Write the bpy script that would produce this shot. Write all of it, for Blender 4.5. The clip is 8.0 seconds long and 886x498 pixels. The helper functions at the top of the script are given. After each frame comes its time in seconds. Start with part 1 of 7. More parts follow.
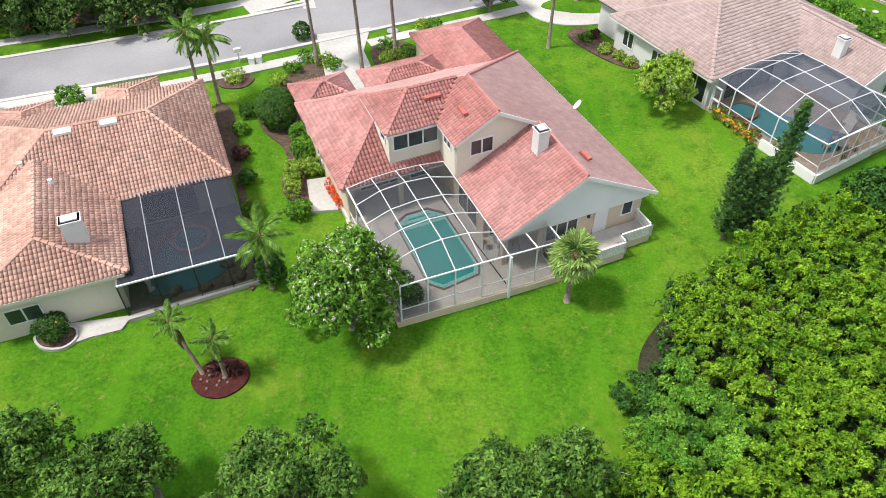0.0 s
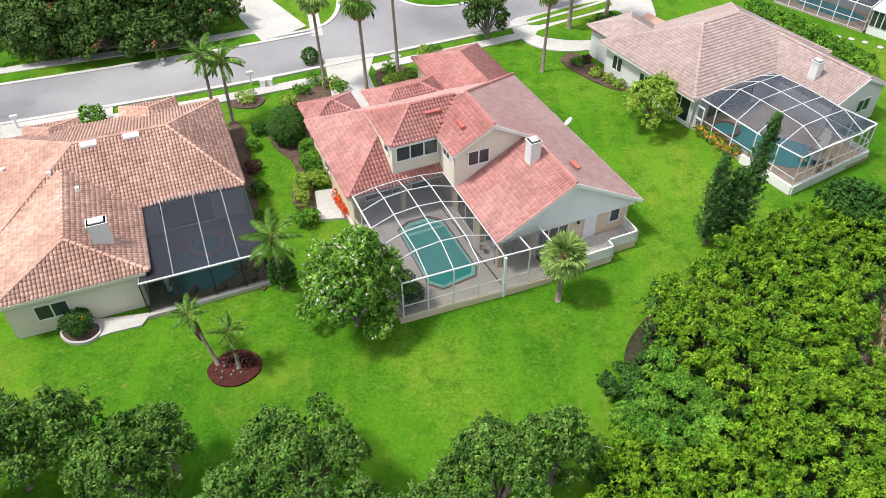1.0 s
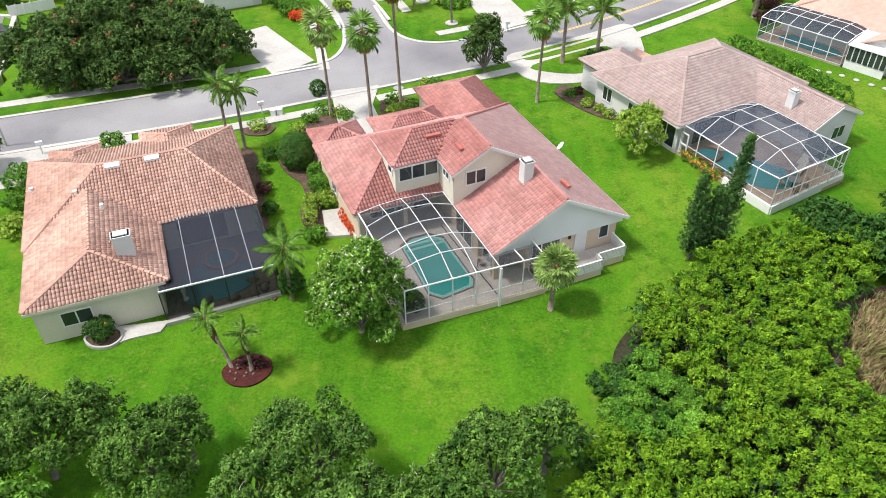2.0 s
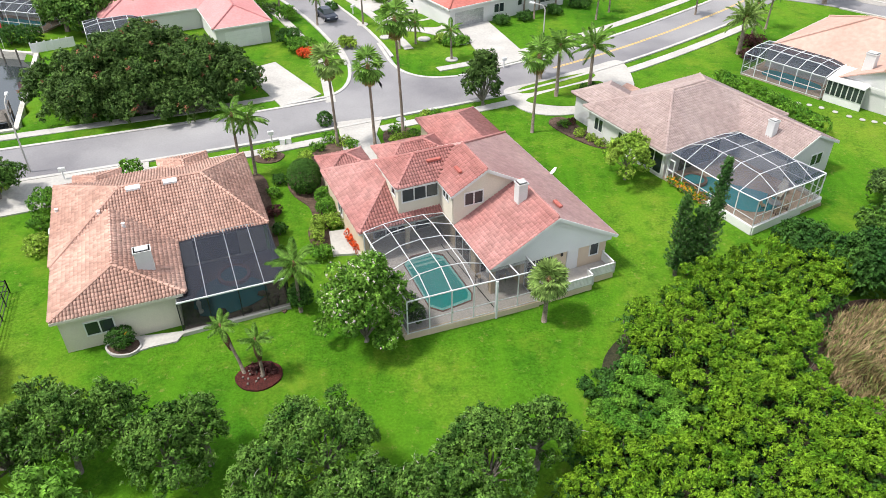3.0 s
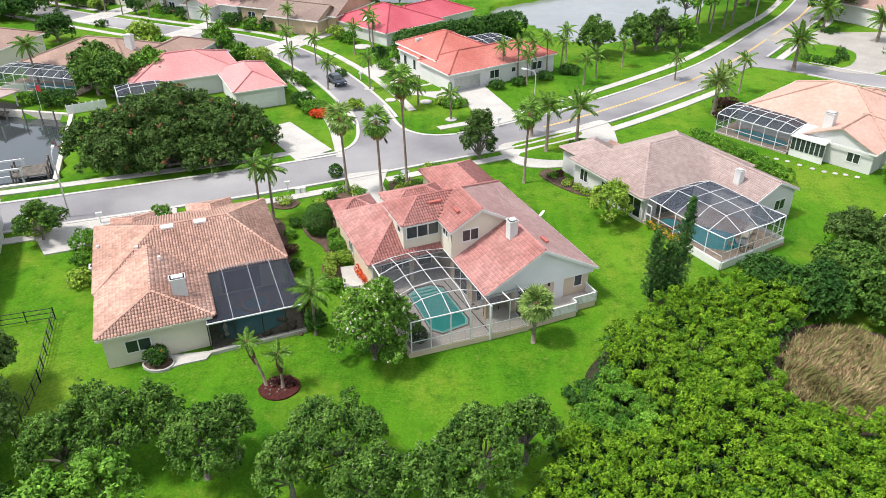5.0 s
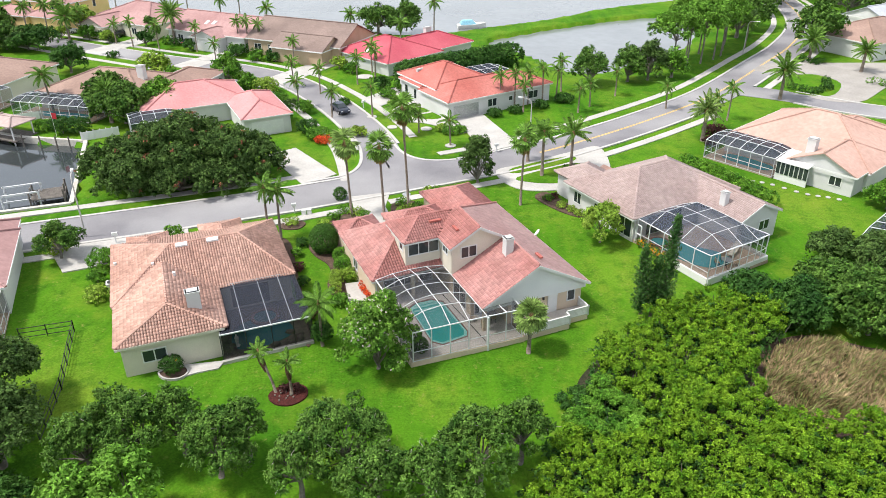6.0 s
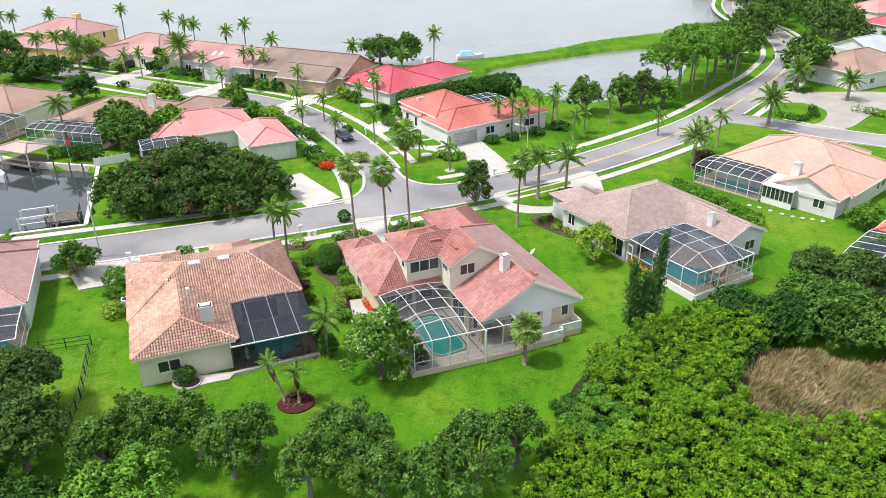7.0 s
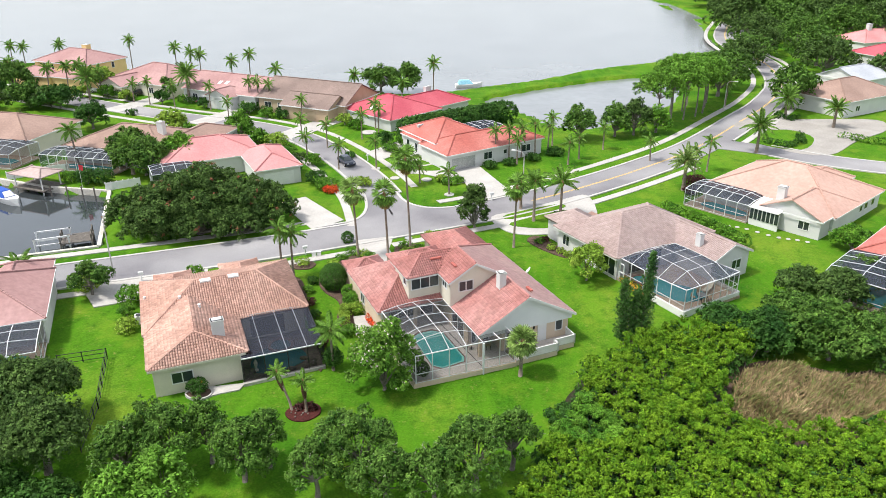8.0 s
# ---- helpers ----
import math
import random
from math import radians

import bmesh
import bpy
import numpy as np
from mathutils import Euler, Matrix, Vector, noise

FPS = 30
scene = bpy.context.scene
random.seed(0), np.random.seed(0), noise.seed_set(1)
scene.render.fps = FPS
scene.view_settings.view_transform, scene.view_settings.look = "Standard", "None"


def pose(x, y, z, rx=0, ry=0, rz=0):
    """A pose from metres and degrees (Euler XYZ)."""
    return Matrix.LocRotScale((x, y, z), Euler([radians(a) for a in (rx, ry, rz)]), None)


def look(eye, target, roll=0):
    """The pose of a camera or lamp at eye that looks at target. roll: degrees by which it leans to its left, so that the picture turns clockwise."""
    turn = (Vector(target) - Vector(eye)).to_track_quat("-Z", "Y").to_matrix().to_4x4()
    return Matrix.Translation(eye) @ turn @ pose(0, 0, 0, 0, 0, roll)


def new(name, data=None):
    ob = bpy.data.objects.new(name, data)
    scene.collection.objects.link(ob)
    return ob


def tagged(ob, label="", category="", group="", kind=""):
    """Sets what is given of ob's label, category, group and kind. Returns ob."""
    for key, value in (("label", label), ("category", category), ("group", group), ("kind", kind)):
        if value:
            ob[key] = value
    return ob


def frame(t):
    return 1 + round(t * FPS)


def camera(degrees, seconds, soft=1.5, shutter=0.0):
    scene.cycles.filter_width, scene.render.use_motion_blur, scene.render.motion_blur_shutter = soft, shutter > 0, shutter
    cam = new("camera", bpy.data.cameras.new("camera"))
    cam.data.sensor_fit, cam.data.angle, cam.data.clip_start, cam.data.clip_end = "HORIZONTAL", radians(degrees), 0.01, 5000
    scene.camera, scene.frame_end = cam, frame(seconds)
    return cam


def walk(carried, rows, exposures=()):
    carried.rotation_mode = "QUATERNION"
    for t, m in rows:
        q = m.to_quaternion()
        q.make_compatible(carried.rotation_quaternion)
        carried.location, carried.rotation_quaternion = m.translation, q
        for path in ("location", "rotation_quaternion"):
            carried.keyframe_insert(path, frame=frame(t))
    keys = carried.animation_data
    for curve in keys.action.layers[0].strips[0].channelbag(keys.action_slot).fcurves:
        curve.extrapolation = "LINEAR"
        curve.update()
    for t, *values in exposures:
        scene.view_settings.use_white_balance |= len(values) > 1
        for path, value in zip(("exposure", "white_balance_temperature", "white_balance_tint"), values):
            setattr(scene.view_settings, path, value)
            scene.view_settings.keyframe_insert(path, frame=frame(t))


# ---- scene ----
cam = camera(61.9, 8.0, soft=0.8)
ROWS = [
    (0.0, 0.046, -0.766, 33.74, 0.64, -44.47),
    (0.5, 0.117, -2.63, 34.14, 0.69, -43.27),
    (1.0, 0.183, -4.50, 34.53, 0.72, -41.84),
    (1.5, 0.243, -6.36, 34.93, 0.75, -40.32),
    (3.0, 0.391, -11.96, 36.11, 0.81, -35.78),
    (3.5, 0.429, -13.83, 36.51, 0.82, -34.39),
    (4.0, 0.462, -15.70, 36.90, 0.82, -33.10),
    (4.5, 0.489, -17.56, 37.30, 0.82, -31.85),
    (6.0, 0.538, -23.17, 38.48, 0.76, -28.38),
    (6.5, 0.543, -25.03, 38.88, 0.73, -27.26),
    (7.0, 0.543, -26.90, 39.27, 0.70, -26.18),
    (7.5, 0.537, -28.78, 39.66, 0.66, -25.10),
    (8.0, 0.526, -30.68, 40.03, 0.61, -24.06),
]
ROLL = -0.45
walk(cam, [(t, pose(x, y, z, 90 + pitch, 0, yaw) @ pose(0, 0, 0, 0, 0, ROLL)) for t, x, y, z, yaw, pitch in ROWS])

# ---- world, sun, exposure ----
SUN_TURN, SUN_UP = 255.0, 62.0      # compass turn (from +y, clockwise) and height of the sun
world = bpy.data.worlds.new("sky")
world.use_nodes = True
scene.world = world
wn = world.node_tree.nodes
sky = wn.new("ShaderNodeTexSky")
sky.sky_type, sky.sun_disc = "NISHITA", False
sky.sun_elevation, sky.sun_rotation = radians(SUN_UP), radians(SUN_TURN)
sky.air_density, sky.dust_density, sky.ozone_density = 1.0, 2.0, 0.6
wn["Background"].inputs["Strength"].default_value = 0.146
veil = wn.new("ShaderNodeMix")          # thin bright cloud over the whole sky
veil.data_type = "RGBA"
veil.inputs["Factor"].default_value = 0.6
for socket in veil.inputs:
    if socket.name == "A" and socket.type == "RGBA":
        world.node_tree.links.new(sky.outputs[0], socket)
    if socket.name == "B" and socket.type == "RGBA":
        socket.default_value = (5.2, 5.25, 5.3, 1)
world.node_tree.links.new([s for s in veil.outputs if s.type == "RGBA"][0], wn["Background"].inputs["Color"])
sun = new("sun", bpy.data.lights.new("sun", "SUN"))
sun.data.energy, sun.data.angle, sun.data.color = 2.7, radians(8), (1.0, 0.955, 0.89)
_a, _e = radians(SUN_TURN), radians(SUN_UP)
sun.matrix_world = look(Vector((math.sin(_a) * math.cos(_e), math.cos(_a) * math.cos(_e), math.sin(_e))) * 100, (0, 0, 0))
scene.view_settings.exposure = 0.80


# ---- materials ----
def mat(name, c1, c2=None, scale=1.0, rough=0.75, metal=0.0, bump=0.0, bscale=20.0, fine=0.25, fscale=12.0,
        island=0.0, per_object=0.0, spec=0.3, c3=None):
    """Two noise scales between colours c1 and c2, fine grain, relief, and a spread from piece to piece."""
    m = bpy.data.materials.new(name)
    m.use_nodes = True
    n, link = m.node_tree.nodes, m.node_tree.links.new
    b = n["Principled BSDF"]
    b.inputs["Roughness"].default_value, b.inputs["Metallic"].default_value = rough, metal
    b.inputs["Specular IOR Level"].default_value = spec
    co = n.new("ShaderNodeTexCoord")
    big = n.new("ShaderNodeTexNoise")
    big.inputs["Scale"].default_value, big.inputs["Detail"].default_value = scale, 5.0
    link(co.outputs["Object"], big.inputs["Vector"])
    ramp = n.new("ShaderNodeValToRGB")
    el = ramp.color_ramp.elements
    el[0].position, el[1].position = 0.32, 0.68
    el[0].color, el[1].color = (*c1, 1), (*(c2 or c1), 1)
    if c3:
        e3 = el.new(0.5)
        e3.color = (*c3, 1)
    link(big.outputs["Fac"], ramp.inputs["Fac"])
    small = n.new("ShaderNodeTexNoise")
    small.inputs["Scale"].default_value, small.inputs["Detail"].default_value = fscale, 3.0
    link(co.outputs["Object"], small.inputs["Vector"])
    span = n.new("ShaderNodeMapRange")
    span.inputs["From Min"].default_value, span.inputs["From Max"].default_value = 0.3, 0.7
    span.inputs["To Min"].default_value, span.inputs["To Max"].default_value = 1 - fine, 1 + fine
    link(small.outputs["Fac"], span.inputs["Value"])
    value = span.outputs[0]
    for amount, source in ((island, "geo"), (per_object, "obj")):
        if amount:
            src = n.new("ShaderNodeNewGeometry") if source == "geo" else n.new("ShaderNodeObjectInfo")
            out = src.outputs["Random Per Island"] if source == "geo" else src.outputs["Random"]
            r2 = n.new("ShaderNodeMapRange")
            r2.inputs["To Min"].default_value, r2.inputs["To Max"].default_value = 1 - amount, 1 + amount
            link(out, r2.inputs["Value"])
            mul = n.new("ShaderNodeMath")
            mul.operation = "MULTIPLY"
            link(value, mul.inputs[0])
            link(r2.outputs[0], mul.inputs[1])
            value = mul.outputs[0]
    hsv = n.new("ShaderNodeHueSaturation")
    link(ramp.outputs["Color"], hsv.inputs["Color"])
    link(value, hsv.inputs["Value"])
    link(hsv.outputs["Color"], b.inputs["Base Color"])
    if bump:
        bn = n.new("ShaderNodeTexNoise")
        bn.inputs["Scale"].default_value, bn.inputs["Detail"].default_value = bscale, 4.0
        link(co.outputs["Object"], bn.inputs["Vector"])
        bp = n.new("ShaderNodeBump")
        bp.inputs["Strength"].default_value, bp.inputs["Distance"].default_value = bump, 0.05
        link(bn.outputs["Fac"], bp.inputs["Height"])
        link(bp.outputs["Normal"], b.inputs["Normal"])
    return m


def lawn_mat(name):
    """Mown turf: broad light and dark sweeps, worn straw patches, faint mower tracks, tufts and blades."""
    m = mat(name, (0.032, 0.115, 0.006), (0.120, 0.205, 0.018), scale=0.075, rough=0.95, fine=0.26, fscale=5.5, bump=0.9, bscale=12, c3=(0.062, 0.165, 0.009), spec=0.05)
    n, link = m.node_tree.nodes, m.node_tree.links.new
    b = n["Principled BSDF"]
    base = b.inputs["Base Color"].links[0].from_socket
    co = n.new("ShaderNodeTexCoord")

    def noise(scale, detail, rough, lo, hi, stretch=None):
        tex = n.new("ShaderNodeTexNoise")
        tex.inputs["Scale"].default_value, tex.inputs["Detail"].default_value, tex.inputs["Roughness"].default_value = scale, detail, rough
        if stretch:
            mp = n.new("ShaderNodeMapping")
            mp.inputs["Rotation"].default_value, mp.inputs["Scale"].default_value = (0, 0, radians(stretch[0])), (1.0, stretch[1], 1.0)
            link(co.outputs["Object"], mp.inputs["Vector"])
            link(mp.outputs[0], tex.inputs["Vector"])
        else:
            link(co.outputs["Object"], tex.inputs["Vector"])
        span = n.new("ShaderNodeMapRange")
        span.inputs["From Min"].default_value, span.inputs["From Max"].default_value = lo, hi
        link(tex.outputs["Fac"], span.inputs["Value"])
        return span.outputs[0]

    def blend(a, colour, fac, amount, kind="MIX"):
        mx = n.new("ShaderNodeMix")
        mx.data_type, mx.blend_type = "RGBA", kind
        k = n.new("ShaderNodeMath")
        k.operation = "MULTIPLY"
        k.inputs[1].default_value = amount
        link(fac, k.inputs[0])
        link(k.outputs[0], mx.inputs[0])
        link(a, [q for q in mx.inputs if q.name == "A" and q.type == "RGBA"][0])
        [q for q in mx.inputs if q.name == "B" and q.type == "RGBA"][0].default_value = (*colour, 1)
        return [q for q in mx.outputs if q.type == "RGBA"][0]

    c = blend(base, (0.165, 0.235, 0.022), noise(0.16, 6.0, 0.70, 0.51, 0.68), 0.62)
    c = blend(c, (0.020, 0.085, 0.006), noise(0.7, 6.0, 0.7, 0.50, 0.70), 0.66)
    c = blend(c, (0.085, 0.225, 0.010), noise(0.55, 2.0, 0.5, 0.48, 0.66, (24, 0.12)), 0.40)
    c = blend(c, (0.225, 0.225, 0.060), noise(1.3, 6.0, 0.8, 0.57, 0.70), 0.66)
    link(c, b.inputs["Base Color"])
    return m


def leaf_mat(name, c1, c2, glow=0.13, scale=0.35, island=0.5):
    """Leaves: glossy face, light coming through."""
    m = mat(name, c1, c2, scale=scale, rough=0.65, fine=0.38, fscale=2.6, island=island, spec=0.12)
    n, link = m.node_tree.nodes, m.node_tree.links.new
    b, out = n["Principled BSDF"], n["Material Output"]
    tr = n.new("ShaderNodeBsdfTranslucent")
    link(b.inputs["Base Color"].links[0].from_socket, tr.inputs["Color"])
    mix = n.new("ShaderNodeMixShader")
    mix.inputs["Fac"].default_value = glow
    link(b.outputs[0], mix.inputs[1])
    link(tr.outputs[0], mix.inputs[2])
    link(mix.outputs[0], out.inputs["Surface"])
    return m


def screen_mat(name, cover, colour):
    """Fine insect mesh: partly open, partly thread."""
    m = bpy.data.materials.new(name)
    m.use_nodes = True
    n, link = m.node_tree.nodes, m.node_tree.links.new
    b, out = n["Principled BSDF"], n["Material Output"]
    b.inputs["Base Color"].default_value = (*colour, 1)
    b.inputs["Roughness"].default_value = 0.6
    clear = n.new("ShaderNodeBsdfTransparent")
    mix = n.new("ShaderNodeMixShader")
    mix.inputs["Fac"].default_value = cover
    link(clear.outputs[0], mix.inputs[1])
    link(b.outputs[0], mix.inputs[2])
    link(mix.outputs[0], out.inputs["Surface"])
    return m


def water_mat(name, colour, rough, wave, wscale, spec=0.5):
    m = mat(name, colour, tuple(v * 0.8 for v in colour), scale=0.05, rough=rough, fine=0.05, fscale=0.5, bump=wave, bscale=wscale, spec=spec)
    return m


